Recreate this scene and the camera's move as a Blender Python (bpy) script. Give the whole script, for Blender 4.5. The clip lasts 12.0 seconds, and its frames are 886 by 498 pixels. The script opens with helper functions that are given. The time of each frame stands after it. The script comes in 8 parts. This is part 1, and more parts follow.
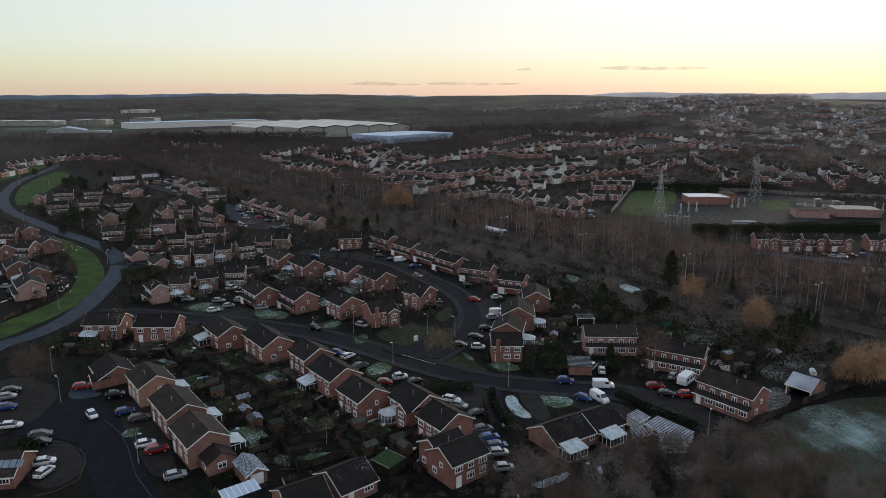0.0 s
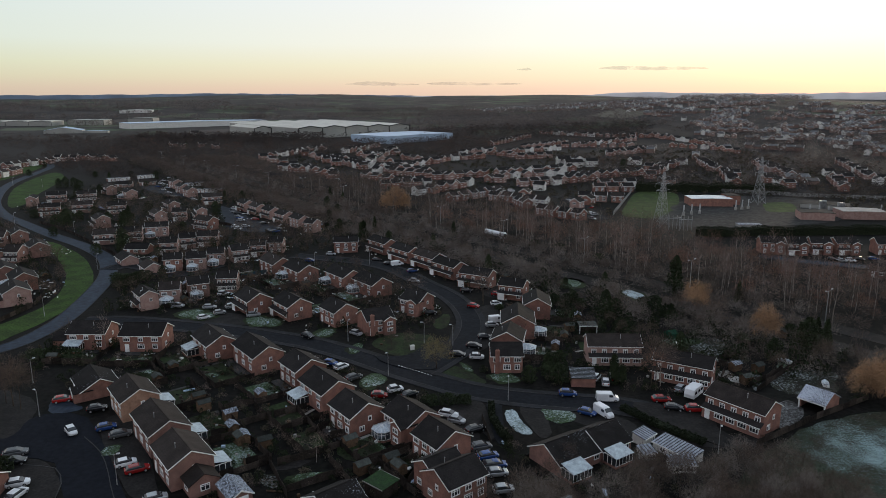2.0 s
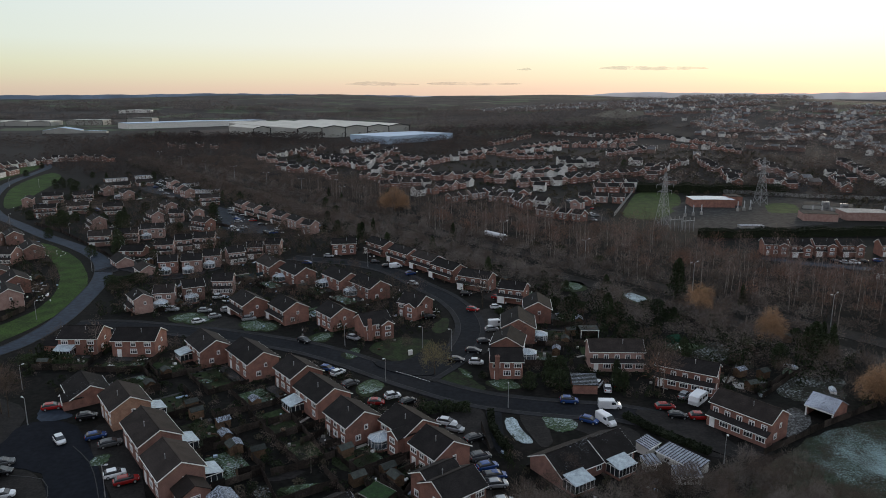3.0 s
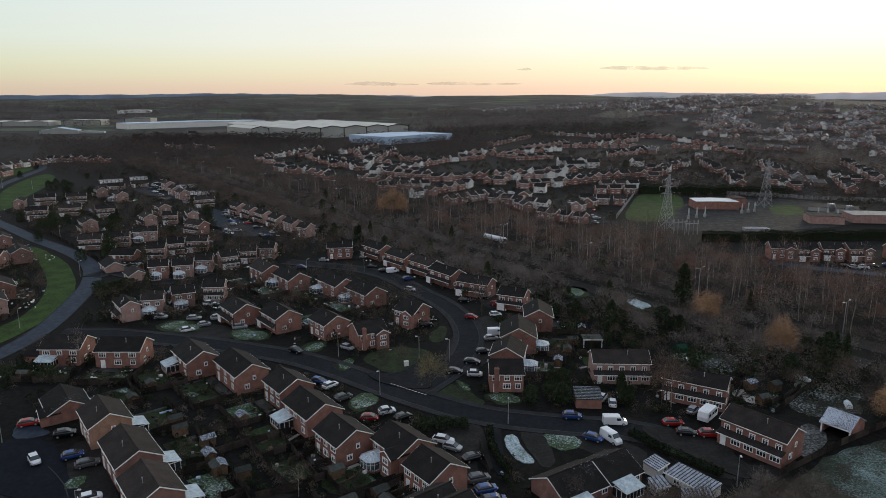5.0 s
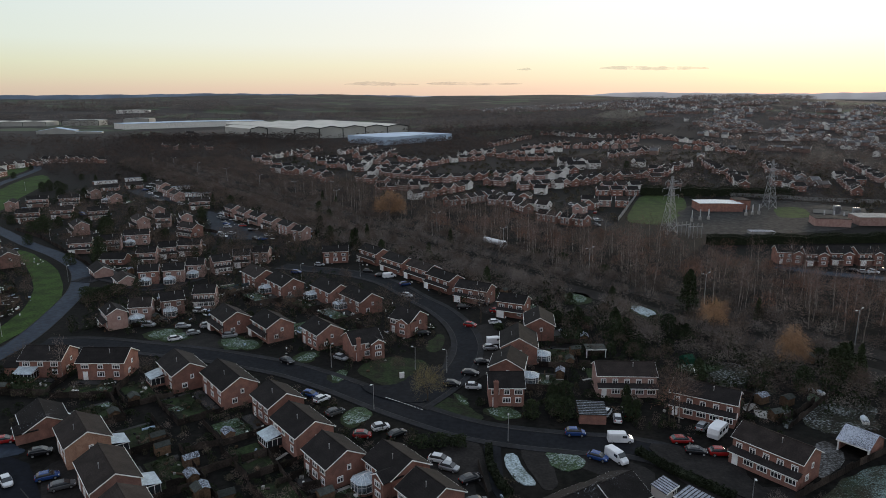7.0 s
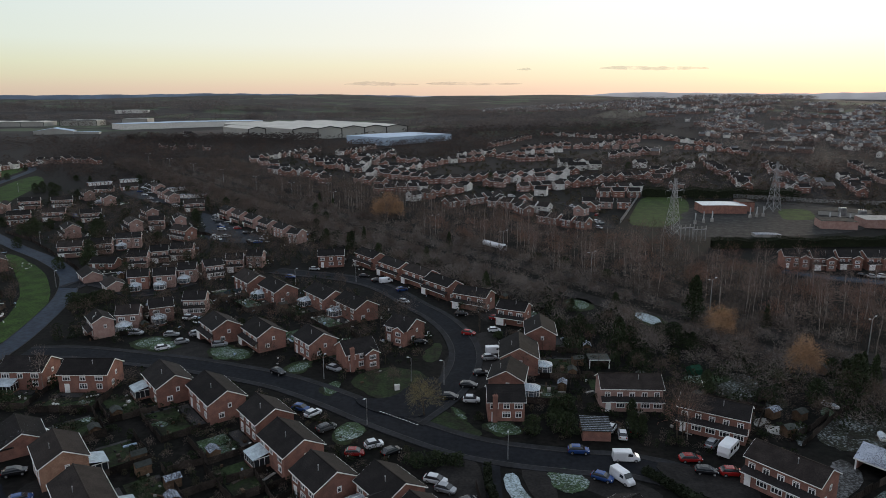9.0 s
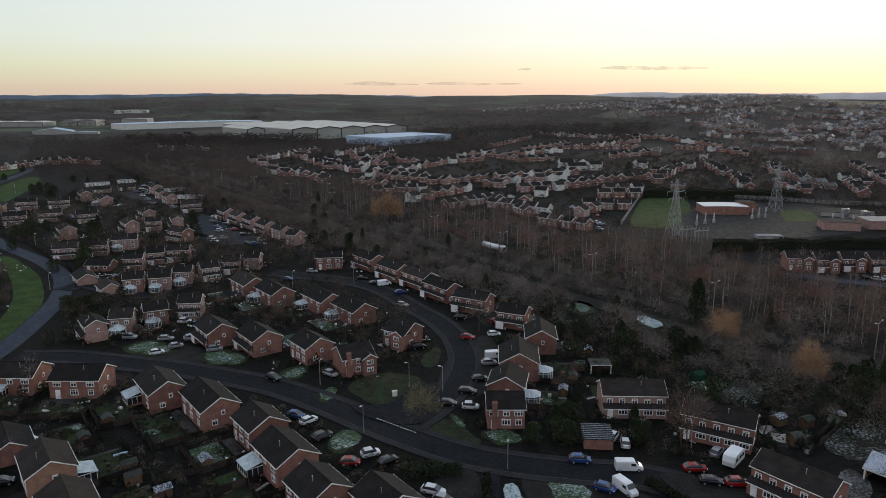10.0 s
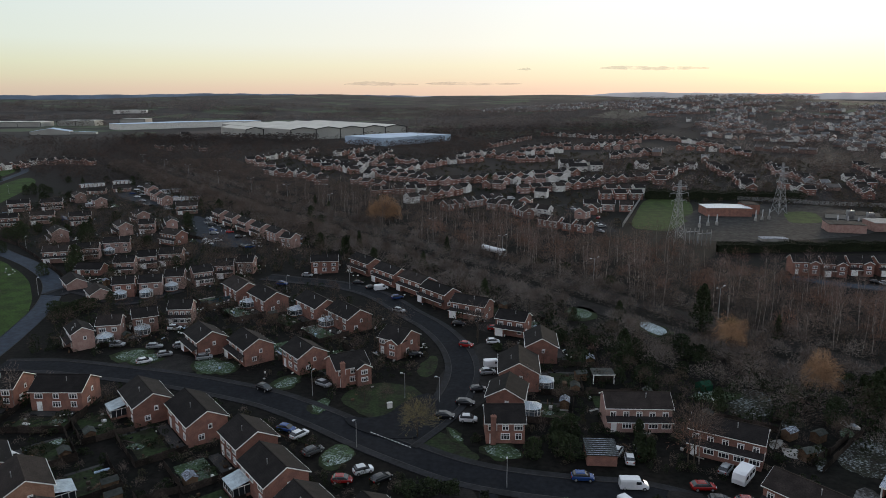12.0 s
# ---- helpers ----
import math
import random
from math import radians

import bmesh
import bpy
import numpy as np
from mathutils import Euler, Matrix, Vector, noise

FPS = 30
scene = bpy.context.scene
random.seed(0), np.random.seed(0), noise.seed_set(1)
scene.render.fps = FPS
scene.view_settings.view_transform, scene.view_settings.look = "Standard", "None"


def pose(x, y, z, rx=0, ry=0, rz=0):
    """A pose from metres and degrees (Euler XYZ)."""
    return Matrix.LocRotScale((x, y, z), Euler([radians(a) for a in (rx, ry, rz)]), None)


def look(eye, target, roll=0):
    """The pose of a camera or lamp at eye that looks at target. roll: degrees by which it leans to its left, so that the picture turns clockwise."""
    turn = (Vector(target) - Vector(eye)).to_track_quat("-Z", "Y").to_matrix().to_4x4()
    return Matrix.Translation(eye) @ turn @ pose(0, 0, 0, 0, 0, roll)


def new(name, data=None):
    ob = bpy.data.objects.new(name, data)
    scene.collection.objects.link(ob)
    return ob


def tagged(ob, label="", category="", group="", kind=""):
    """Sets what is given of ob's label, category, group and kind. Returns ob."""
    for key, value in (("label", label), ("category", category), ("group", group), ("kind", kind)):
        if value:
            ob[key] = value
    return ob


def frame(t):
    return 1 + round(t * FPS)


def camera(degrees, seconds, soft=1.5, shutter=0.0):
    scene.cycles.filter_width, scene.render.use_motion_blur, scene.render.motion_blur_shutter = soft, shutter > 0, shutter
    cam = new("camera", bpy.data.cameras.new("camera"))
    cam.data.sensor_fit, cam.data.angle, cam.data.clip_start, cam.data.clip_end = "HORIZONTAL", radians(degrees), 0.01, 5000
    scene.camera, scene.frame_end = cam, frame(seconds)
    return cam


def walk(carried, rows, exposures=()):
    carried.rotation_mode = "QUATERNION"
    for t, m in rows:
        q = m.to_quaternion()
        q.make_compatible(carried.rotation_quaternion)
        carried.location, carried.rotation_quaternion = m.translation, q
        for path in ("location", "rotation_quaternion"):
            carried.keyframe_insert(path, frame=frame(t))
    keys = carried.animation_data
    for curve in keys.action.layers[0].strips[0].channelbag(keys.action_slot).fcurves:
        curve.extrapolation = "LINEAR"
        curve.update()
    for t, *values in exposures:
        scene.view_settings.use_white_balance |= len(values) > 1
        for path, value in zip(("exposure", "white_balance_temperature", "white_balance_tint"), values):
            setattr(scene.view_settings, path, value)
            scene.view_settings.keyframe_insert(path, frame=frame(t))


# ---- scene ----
cam = camera(66.0, 12.0, soft=0.5)
TIMES = [0.5 * i for i in range(25)]
ahead = lambda t: 3.316 * t + 0.0675 * t ** 2 - 0.005155 * t ** 3
walk(cam, [(t, pose(0.34 * t, ahead(t), 65.0 + 0.01 * ahead(t), 90 - 12.56, 0, 0)) for t in TIMES],
     exposures=[(0.0, 0.0), (12.0, 0.0)])

# ---- dusk sky, low sun just set ahead to the right ----
SUN_AZ, SUN_EL = 33.0, 3.0
world = bpy.data.worlds.new("dusk")
scene.world = world
world.use_nodes = True
wn, wl = world.node_tree.nodes, world.node_tree.links
sky = wn.new("ShaderNodeTexSky")
sky.sky_type, sky.sun_disc = "NISHITA", False
sky.sun_elevation, sky.sun_rotation = radians(SUN_EL), radians(SUN_AZ)
sky.air_density, sky.dust_density, sky.ozone_density = 1.0, 1.0, 1.0
where, parts_ = wn.new("ShaderNodeTexCoord"), wn.new("ShaderNodeSeparateXYZ")
wl.new(where.outputs["Generated"], parts_.inputs[0])
tall = wn.new("ShaderNodeValToRGB")
wl.new(parts_.outputs["Z"], tall.inputs[0])
stops = tall.color_ramp.elements
stops[0].position, stops[0].color = 0.0, (0.80, 0.585, 0.47, 1)
stops[1].position, stops[1].color = 1.0, (0.70, 0.80, 0.97, 1)
for at, colour in ((0.012, (0.855, 0.645, 0.50, 1)), (0.026, (0.88, 0.755, 0.555, 1)), (0.043, (0.90, 0.84, 0.635, 1)), (0.072, (0.915, 0.91, 0.82, 1)), (0.14, (0.89, 0.915, 0.925, 1)), (0.45, (0.87, 0.94, 1.03, 1))):
    stops.new(at).color = colour
facing = wn.new("ShaderNodeVectorMath")
facing.operation = "DOT_PRODUCT"
wl.new(where.outputs["Generated"], facing.inputs[0])
facing.inputs[1].default_value = (math.sin(radians(SUN_AZ)), math.cos(radians(SUN_AZ)), 0.0)
spread = wn.new("ShaderNodeValToRGB")
wl.new(facing.outputs["Value"], spread.inputs[0])
glow = spread.color_ramp.elements
glow[0].position, glow[0].color = 0.0, (0.70, 0.69, 0.72, 1)
glow[1].position, glow[1].color = 1.0, (1.11, 1.14, 1.15, 1)
for at, colour in ((0.43, (0.80, 0.875, 0.87, 1)), (0.84, (1.0, 1.0, 1.0, 1))):
    glow.new(at).color = colour
tint, total = wn.new("ShaderNodeVectorMath"), wn.new("ShaderNodeVectorMath")
tint.operation, total.operation = "MULTIPLY", "MULTIPLY_ADD"
wl.new(tall.outputs[0], tint.inputs[0])
wl.new(spread.outputs[0], tint.inputs[1])
wl.new(sky.outputs[0], total.inputs[0])
total.inputs[1].default_value = (0.01, 0.01, 0.01)
wl.new(tint.outputs[0], total.inputs[2])
wl.new(total.outputs[0], wn["Background"].inputs[0])
wn["Background"].inputs[1].default_value = 1.0
sun = new("sun", bpy.data.lights.new("sun", "SUN"))
sun.data.energy, sun.data.angle, sun.data.color = 1.3, radians(12), (1.0, 0.82, 0.62)
sun.matrix_world = look((0, 0, 0), (-math.sin(radians(SUN_AZ)), -math.cos(radians(SUN_AZ)), -math.tan(radians(5))))

# ---- materials ----
def material(name, colour, rough=0.8, metal=0.0, vary=0.25, size=0.6, fine=12.0, second=None, patch=6.0, bump=0.0, island=0.0, spec=0.12):
    """Procedural surface: base colour, patches towards a second colour, fine grain, optional bump and per-object variation."""
    m = bpy.data.materials.new(name)
    m.use_nodes = True
    n, l = m.node_tree.nodes, m.node_tree.links
    b = n["Principled BSDF"]
    b.inputs["Roughness"].default_value, b.inputs["Metallic"].default_value = rough, metal
    b.inputs["Specular IOR Level"].default_value = spec
    geo = n.new("ShaderNodeNewGeometry")
    big, small = n.new("ShaderNodeTexNoise"), n.new("ShaderNodeTexNoise")
    big.inputs["Scale"].default_value, big.inputs["Detail"].default_value = 1.0 / patch, 4
    small.inputs["Scale"].default_value, small.inputs["Detail"].default_value = fine / 3.0, 3
    l.new(geo.outputs["Position"], big.inputs["Vector"])
    l.new(geo.outputs["Position"], small.inputs["Vector"])
    two = n.new("ShaderNodeMix")
    two.data_type = "RGBA"
    two.inputs["A"].default_value = (*colour, 1)
    two.inputs["B"].default_value = (*(second or [c * 0.7 for c in colour]), 1)
    ramp = n.new("ShaderNodeMapRange")
    ramp.inputs["From Min"].default_value, ramp.inputs["From Max"].default_value = 0.38, 0.62
    l.new(big.outputs["Fac"], ramp.inputs["Value"])
    l.new(ramp.outputs["Result"], two.inputs["Factor"])
    hsv = n.new("ShaderNodeHueSaturation")
    l.new(two.outputs["Result"], hsv.inputs["Color"])
    amount = n.new("ShaderNodeMapRange")
    amount.inputs["From Min"].default_value, amount.inputs["From Max"].default_value = 0.3, 0.7
    amount.inputs["To Min"].default_value, amount.inputs["To Max"].default_value = 1 - vary, 1 + vary
    l.new(small.outputs["Fac"], amount.inputs["Value"])
    value = amount.outputs["Result"]
    if island:
        info = n.new("ShaderNodeObjectInfo")
        spread, times = n.new("ShaderNodeMapRange"), n.new("ShaderNodeMath")
        spread.inputs["To Min"].default_value, spread.inputs["To Max"].default_value = 1 - island, 1 + island
        times.operation = "MULTIPLY"
        l.new(info.outputs["Random"], spread.inputs["Value"])
        l.new(spread.outputs["Result"], times.inputs[0])
        l.new(value, times.inputs[1])
        value = times.outputs[0]
    l.new(value, hsv.inputs["Value"])
    l.new(hsv.outputs["Color"], b.inputs["Base Color"])
    if bump:
        bm = n.new("ShaderNodeBump")
        bm.inputs["Strength"].default_value, bm.inputs["Distance"].default_value = bump, 0.05
        l.new(small.outputs["Fac"], bm.inputs["Height"])
        l.new(bm.outputs["Normal"], b.inputs["Normal"])
    return m


def courses(m, pitch, depth, axis="Z", strength=0.6):
    """Adds horizontal courses (tile rows, brick beds) as relief and a slightly darker joint line."""
    n, l = m.node_tree.nodes, m.node_tree.links
    tex, wave = n.new("ShaderNodeTexCoord"), n.new("ShaderNodeTexWave")
    wave.bands_direction, wave.wave_profile = axis, "SAW"
    wave.inputs["Scale"].default_value = 0.314 / pitch
    l.new(tex.outputs["Object"], wave.inputs["Vector"])
    bm = n.new("ShaderNodeBump")
    bm.inputs["Strength"].default_value, bm.inputs["Distance"].default_value = strength, depth
    l.new(wave.outputs["Fac"], bm.inputs["Height"])
    l.new(bm.outputs["Normal"], n["Principled BSDF"].inputs["Normal"])
    return m


BRICKS = [courses(material("red_brick", (0.262, 0.134, 0.104), 0.9, vary=0.25, fine=30, second=(0.19, 0.102, 0.083), patch=1.5, island=0.2), 0.075, 0.01),
          courses(material("brown_brick", (0.25, 0.142, 0.118), 0.9, vary=0.22, fine=30, second=(0.185, 0.108, 0.09), patch=1.5, island=0.2), 0.075, 0.01),
          courses(material("buff_brick", (0.355, 0.24, 0.21), 0.9, vary=0.2, fine=30, second=(0.29, 0.182, 0.155), patch=1.5, island=0.15), 0.075, 0.01),
          courses(material("sandy_brick", (0.37, 0.225, 0.158), 0.9, vary=0.25, fine=30, second=(0.29, 0.168, 0.118), patch=1.2, island=0.1), 0.075, 0.01)]
SPECKLED = courses(material("frost_specked_tile", (0.018, 0.016, 0.0155), 0.9, vary=0.35, fine=14, second=(0.012, 0.011, 0.0105), patch=2.0), 0.2, 0.04)
TILES = [courses(material("dark_roof_tile", (0.0175, 0.0155, 0.015), 0.88, spec=0.15, vary=0.35, fine=14, second=(0.011, 0.010, 0.0098), patch=2.0, island=0.25), 0.2, 0.04),
         courses(material("brown_roof_tile", (0.029, 0.0235, 0.021), 0.85, spec=0.15, vary=0.35, fine=14, second=(0.019, 0.015, 0.0135), patch=2.0, island=0.25), 0.2, 0.04)]
FROSTED = courses(material("frosted_tile", (0.30, 0.34, 0.40), 0.8, vary=0.6, fine=9, second=(0.05, 0.052, 0.06), patch=0.3), 0.2, 0.04)
WHITE = material("white_upvc", (0.88, 0.88, 0.87), 0.4, vary=0.06, second=(0.7, 0.7, 0.68), patch=2)
RENDERED = material("white_render", (0.68, 0.67, 0.64), 0.9, vary=0.08, second=(0.55, 0.54, 0.51), patch=2)
PANE = material("window_glass", (0.03, 0.035, 0.04), 0.06, vary=0.2, patch=2, spec=0.6)
# Pale glass colour holds painted sky reflection as well as blinds inside.
SKYBLINDS = material("conservatory_glass", (0.15, 0.18, 0.205), 0.15, vary=0.5, second=(0.06, 0.072, 0.085), patch=0.9, spec=0.5)
LEANROOF = material("lean_to_sheeting", (0.42, 0.49, 0.52), 0.45, vary=0.2, second=(0.3, 0.35, 0.38), patch=0.9, spec=0.3)
CLEAR = material("conservatory_roofing", (0.46, 0.53, 0.58), 0.3, vary=0.25, second=(0.34, 0.39, 0.43), patch=0.7, spec=0.4)
LEADED = material("porch_tile", (0.03, 0.027, 0.027), 0.95, vary=0.3, patch=1)
ASPHALT = material("asphalt", (0.0092, 0.0104, 0.0132), 0.85, vary=0.35, fine=3, second=(0.0128, 0.0142, 0.0172), patch=5, spec=0.08)
# Blue reflection of the sky is put into the next two asphalt colours.
SHEENASPHALT = material("worn_asphalt", (0.0175, 0.026, 0.041), 0.75, vary=0.3, fine=2, second=(0.025, 0.035, 0.051), patch=6, spec=0.15)
COURT = material("court_asphalt", (0.0125, 0.0165, 0.0235), 0.8, vary=0.4, fine=1.5, second=(0.0185, 0.024, 0.033), patch=4, spec=0.12)
DRIVE = material("drive_paving", (0.0205, 0.0185, 0.0175), 0.85, vary=0.4, fine=6, second=(0.013, 0.012, 0.0115), patch=3)
# Darker asphalt colour for the close and its turning head.
CLOSEASPHALT = material("newer_asphalt", (0.0052, 0.0066, 0.0104), 0.85, vary=0.3, fine=3, second=(0.0075, 0.0092, 0.0135), patch=4, spec=0.08)
KERB = material("kerb_concrete", (0.052, 0.0515, 0.051), 0.9, vary=0.2, patch=4)
PAVING = material("pavement_asphalt", (0.024, 0.025, 0.028), 0.9, vary=0.25, fine=4, second=(0.018, 0.018, 0.019), patch=5)
YARD = material("gravel_yard", (0.023, 0.0225, 0.0225), 0.95, vary=0.5, fine=1.5, second=(0.036, 0.036, 0.034), patch=5)
PAINT = material("road_paint", (0.6, 0.6, 0.58), 0.8, vary=0.3, fine=8, patch=2)
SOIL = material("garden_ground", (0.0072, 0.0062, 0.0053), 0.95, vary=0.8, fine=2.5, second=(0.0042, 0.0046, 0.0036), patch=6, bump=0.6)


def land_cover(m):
    """Past the towns the sheet carries a patchwork of winter fields."""
    n, l = m.node_tree.nodes, m.node_tree.links
    b = n["Principled BSDF"]
    near = b.inputs["Base Color"].links[0].from_socket
    geo, split, cells, ramp = n.new("ShaderNodeNewGeometry"), n.new("ShaderNodeSeparateXYZ"), n.new("ShaderNodeTexVoronoi"), n.new("ShaderNodeValToRGB")
    l.new(geo.outputs["Position"], split.inputs[0])
    l.new(geo.outputs["Position"], cells.inputs["Vector"])
    cells.inputs["Scale"].default_value = 0.0055
    l.new(cells.outputs["Color"], ramp.inputs[0])
    e = ramp.color_ramp.elements
    ramp.color_ramp.interpolation = "CONSTANT"
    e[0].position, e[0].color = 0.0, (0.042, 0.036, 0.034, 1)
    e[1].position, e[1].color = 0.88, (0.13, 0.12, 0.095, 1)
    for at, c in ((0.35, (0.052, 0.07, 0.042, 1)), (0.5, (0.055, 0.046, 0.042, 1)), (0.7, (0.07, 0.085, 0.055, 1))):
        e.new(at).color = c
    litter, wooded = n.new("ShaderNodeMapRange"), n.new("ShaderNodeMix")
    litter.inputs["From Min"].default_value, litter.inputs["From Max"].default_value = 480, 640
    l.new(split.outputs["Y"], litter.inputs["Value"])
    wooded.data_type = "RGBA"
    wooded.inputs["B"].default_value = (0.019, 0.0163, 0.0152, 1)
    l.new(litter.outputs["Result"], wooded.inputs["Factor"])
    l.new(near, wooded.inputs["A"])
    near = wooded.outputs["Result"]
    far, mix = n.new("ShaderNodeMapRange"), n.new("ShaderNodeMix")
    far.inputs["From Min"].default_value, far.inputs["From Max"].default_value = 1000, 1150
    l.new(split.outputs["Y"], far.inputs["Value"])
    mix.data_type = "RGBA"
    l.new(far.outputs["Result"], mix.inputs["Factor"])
    l.new(near, mix.inputs["A"])
    rows, line, copse, dark, hedged, grown = n.new("ShaderNodeTexVoronoi"), n.new("ShaderNodeMapRange"), n.new("ShaderNodeTexNoise"), n.new("ShaderNodeMapRange"), n.new("ShaderNodeMix"), n.new("ShaderNodeMath")
    rows.feature = "DISTANCE_TO_EDGE"
    rows.inputs["Scale"].default_value = 0.0055
    copse.inputs["Scale"].default_value, copse.inputs["Detail"].default_value = 0.0045, 6
    l.new(geo.outputs["Position"], rows.inputs["Vector"])
    l.new(geo.outputs["Position"], copse.inputs["Vector"])
    line.inputs["From Min"].default_value, line.inputs["From Max"].default_value = 0.11, 0.07
    dark.inputs["From Min"].default_value, dark.inputs["From Max"].default_value = 0.53, 0.56
    l.new(rows.outputs["Distance"], line.inputs["Value"])
    l.new(copse.outputs["Fac"], dark.inputs["Value"])
    grown.operation = "MAXIMUM"
    l.new(line.outputs["Result"], grown.inputs[0])
    l.new(dark.outputs["Result"], grown.inputs[1])
    hedged.data_type = "RGBA"
    l.new(grown.outputs[0], hedged.inputs["Factor"])
    l.new(ramp.outputs["Color"], hedged.inputs["A"])
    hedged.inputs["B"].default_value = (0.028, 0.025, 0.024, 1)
    l.new(hedged.outputs["Result"], mix.inputs["B"])
    l.new(mix.outputs["Result"], b.inputs["Base Color"])


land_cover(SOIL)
GRASS = material("mown_grass", (0.036, 0.068, 0.015), 0.95, vary=0.4, fine=5, second=(0.024, 0.04, 0.012), patch=6, bump=0.4)
MEADOW = material("substation_grass", (0.042, 0.068, 0.018), 0.95, vary=0.3, fine=4, second=(0.028, 0.04, 0.014), patch=5)
LAWN = material("winter_lawn", (0.023, 0.036, 0.0145), 0.95, vary=0.4, fine=5, second=(0.018, 0.0185, 0.012), patch=3, bump=0.4)
FROST = material("frosted_grass", (0.045, 0.075, 0.035), 0.95, vary=0.4, fine=7, second=(0.03, 0.045, 0.024), patch=1.6, bump=0.4)
FIELD_FROST = material("frosted_field", (0.024, 0.032, 0.02), 0.95, vary=0.5, fine=6, second=(0.027, 0.024, 0.016), patch=4, bump=0.5)


def rime(m, colour, centre=None, reach=1.0, speck=2.4, least=0.45, most=0.62):
    """Speckles of frost over a surface, thick and thin by drifts, thinning out from a centre if one is given."""
    n, l = m.node_tree.nodes, m.node_tree.links
    b = n["Principled BSDF"]
    under = b.inputs["Base Color"].links[0].from_socket
    geo, dots, drift = n.new("ShaderNodeNewGeometry"), n.new("ShaderNodeTexNoise"), n.new("ShaderNodeTexNoise")
    dots.inputs["Scale"].default_value, dots.inputs["Detail"].default_value, dots.inputs["Roughness"].default_value = speck, 3, 0.7
    drift.inputs["Scale"].default_value, drift.inputs["Detail"].default_value = 0.16, 3
    l.new(geo.outputs["Position"], dots.inputs["Vector"])
    l.new(geo.outputs["Position"], drift.inputs["Vector"])
    total = n.new("ShaderNodeMath")
    total.operation = "MULTIPLY_ADD"
    l.new(drift.outputs["Fac"], total.inputs[0])
    total.inputs[1].default_value = 0.5
    l.new(dots.outputs["Fac"], total.inputs[2])
    value = total.outputs[0]
    if centre:
        away, less = n.new("ShaderNodeVectorMath"), n.new("ShaderNodeMath")
        away.operation, less.operation = "DISTANCE", "MULTIPLY_ADD"
        l.new(geo.outputs["Position"], away.inputs[0])
        away.inputs[1].default_value = centre
        l.new(away.outputs["Value"], less.inputs[0])
        less.inputs[1].default_value = -0.3 / reach
        l.new(value, less.inputs[2])
        value = less.outputs[0]
    cover, mix = n.new("ShaderNodeMapRange"), n.new("ShaderNodeMix")
    cover.inputs["From Min"].default_value, cover.inputs["From Max"].default_value = least, most
    l.new(value, cover.inputs["Value"])
    mix.data_type = "RGBA"
    l.new(cover.outputs["Result"], mix.inputs["Factor"])
    l.new(under, mix.inputs["A"])
    mix.inputs["B"].default_value = (*colour, 1)
    l.new(mix.outputs["Result"], b.inputs["Base Color"])


RIMEDRIVE = material("rimed_concrete_drive", (0.032, 0.03, 0.028), 0.9, vary=0.4, fine=6, second=(0.045, 0.043, 0.041), patch=1.5)
rime(RIMEDRIVE, (0.16, 0.165, 0.17), None, 1.0, 2.0, 0.70, 0.95)
RIMEROOF = courses(material("rimed_garage_tile", (0.04, 0.041, 0.047), 0.85, vary=0.3, fine=9, second=(0.06, 0.062, 0.07), patch=0.6), 0.2, 0.03)
rime(RIMEROOF, (0.42, 0.46, 0.53), None, 1.0, 5.5, 0.62, 0.76)
rime(FIELD_FROST, (0.23, 0.32, 0.325), (82.0, 124.0, 0.0), 18.0, 3.6, 0.58, 0.84)
rime(SPECKLED, (0.36, 0.39, 0.44), None, 1.0, 3.5, 0.90, 1.02)
rime(FROST, (0.42, 0.49, 0.51), None, 1.0, 2.6, 0.76, 1.06)
THICKFROST = material("thickly_frosted_grass", (0.06, 0.085, 0.06), 0.95, vary=0.4, fine=7, second=(0.05, 0.065, 0.045), patch=1.2, bump=0.4)
rime(THICKFROST, (0.42, 0.50, 0.54), None, 1.0, 2.2, 0.52, 0.88)
THINFROST = material("thinly_frosted_ground", (0.02, 0.022, 0.014), 0.95, vary=0.5, fine=6, second=(0.016, 0.014, 0.011), patch=2.5, bump=0.5)
rime(THINFROST, (0.27, 0.30, 0.31), None, 1.0, 1.9, 0.78, 1.0)
GREENCLOTH = material("green_canvas", (0.012, 0.06, 0.035), 0.8, vary=0.15)
MOSS = material("mossy_felt", (0.025, 0.055, 0.02), 0.95, vary=0.4, second=(0.02, 0.035, 0.018), patch=1.0)
RIBBED = material("rimed_ribbed_roof", (0.33, 0.36, 0.41), 0.6, vary=0.25, fine=12, second=(0.22, 0.24, 0.275), patch=0.8)
SHEETING = material("frosted_sheeting", (0.16, 0.17, 0.2), 0.6, vary=0.4, fine=12, second=(0.3, 0.33, 0.37), patch=0.5)
HEDGELEAF = material("dark_hedge_leaf", (0.022, 0.028, 0.015), 0.85, vary=0.4, second=(0.015, 0.02, 0.011), patch=1.5)
TEAL = material("painted_blue_fence", (0.03, 0.075, 0.1), 0.8, vary=0.25)
FENCE = material("weathered_fence", (0.045, 0.036, 0.03), 0.9, vary=0.35, fine=10, second=(0.028, 0.023, 0.02), patch=2, island=0.6)
SHED = material("shed_timber", (0.12, 0.078, 0.05), 0.9, vary=0.3, fine=10, patch=1, island=0.4)
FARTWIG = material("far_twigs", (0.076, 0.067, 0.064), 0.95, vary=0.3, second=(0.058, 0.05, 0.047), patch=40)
DUSKTWIG = material("dull_russet_twigs", (0.105, 0.072, 0.06), 0.95, vary=0.3, second=(0.075, 0.053, 0.046), patch=30)
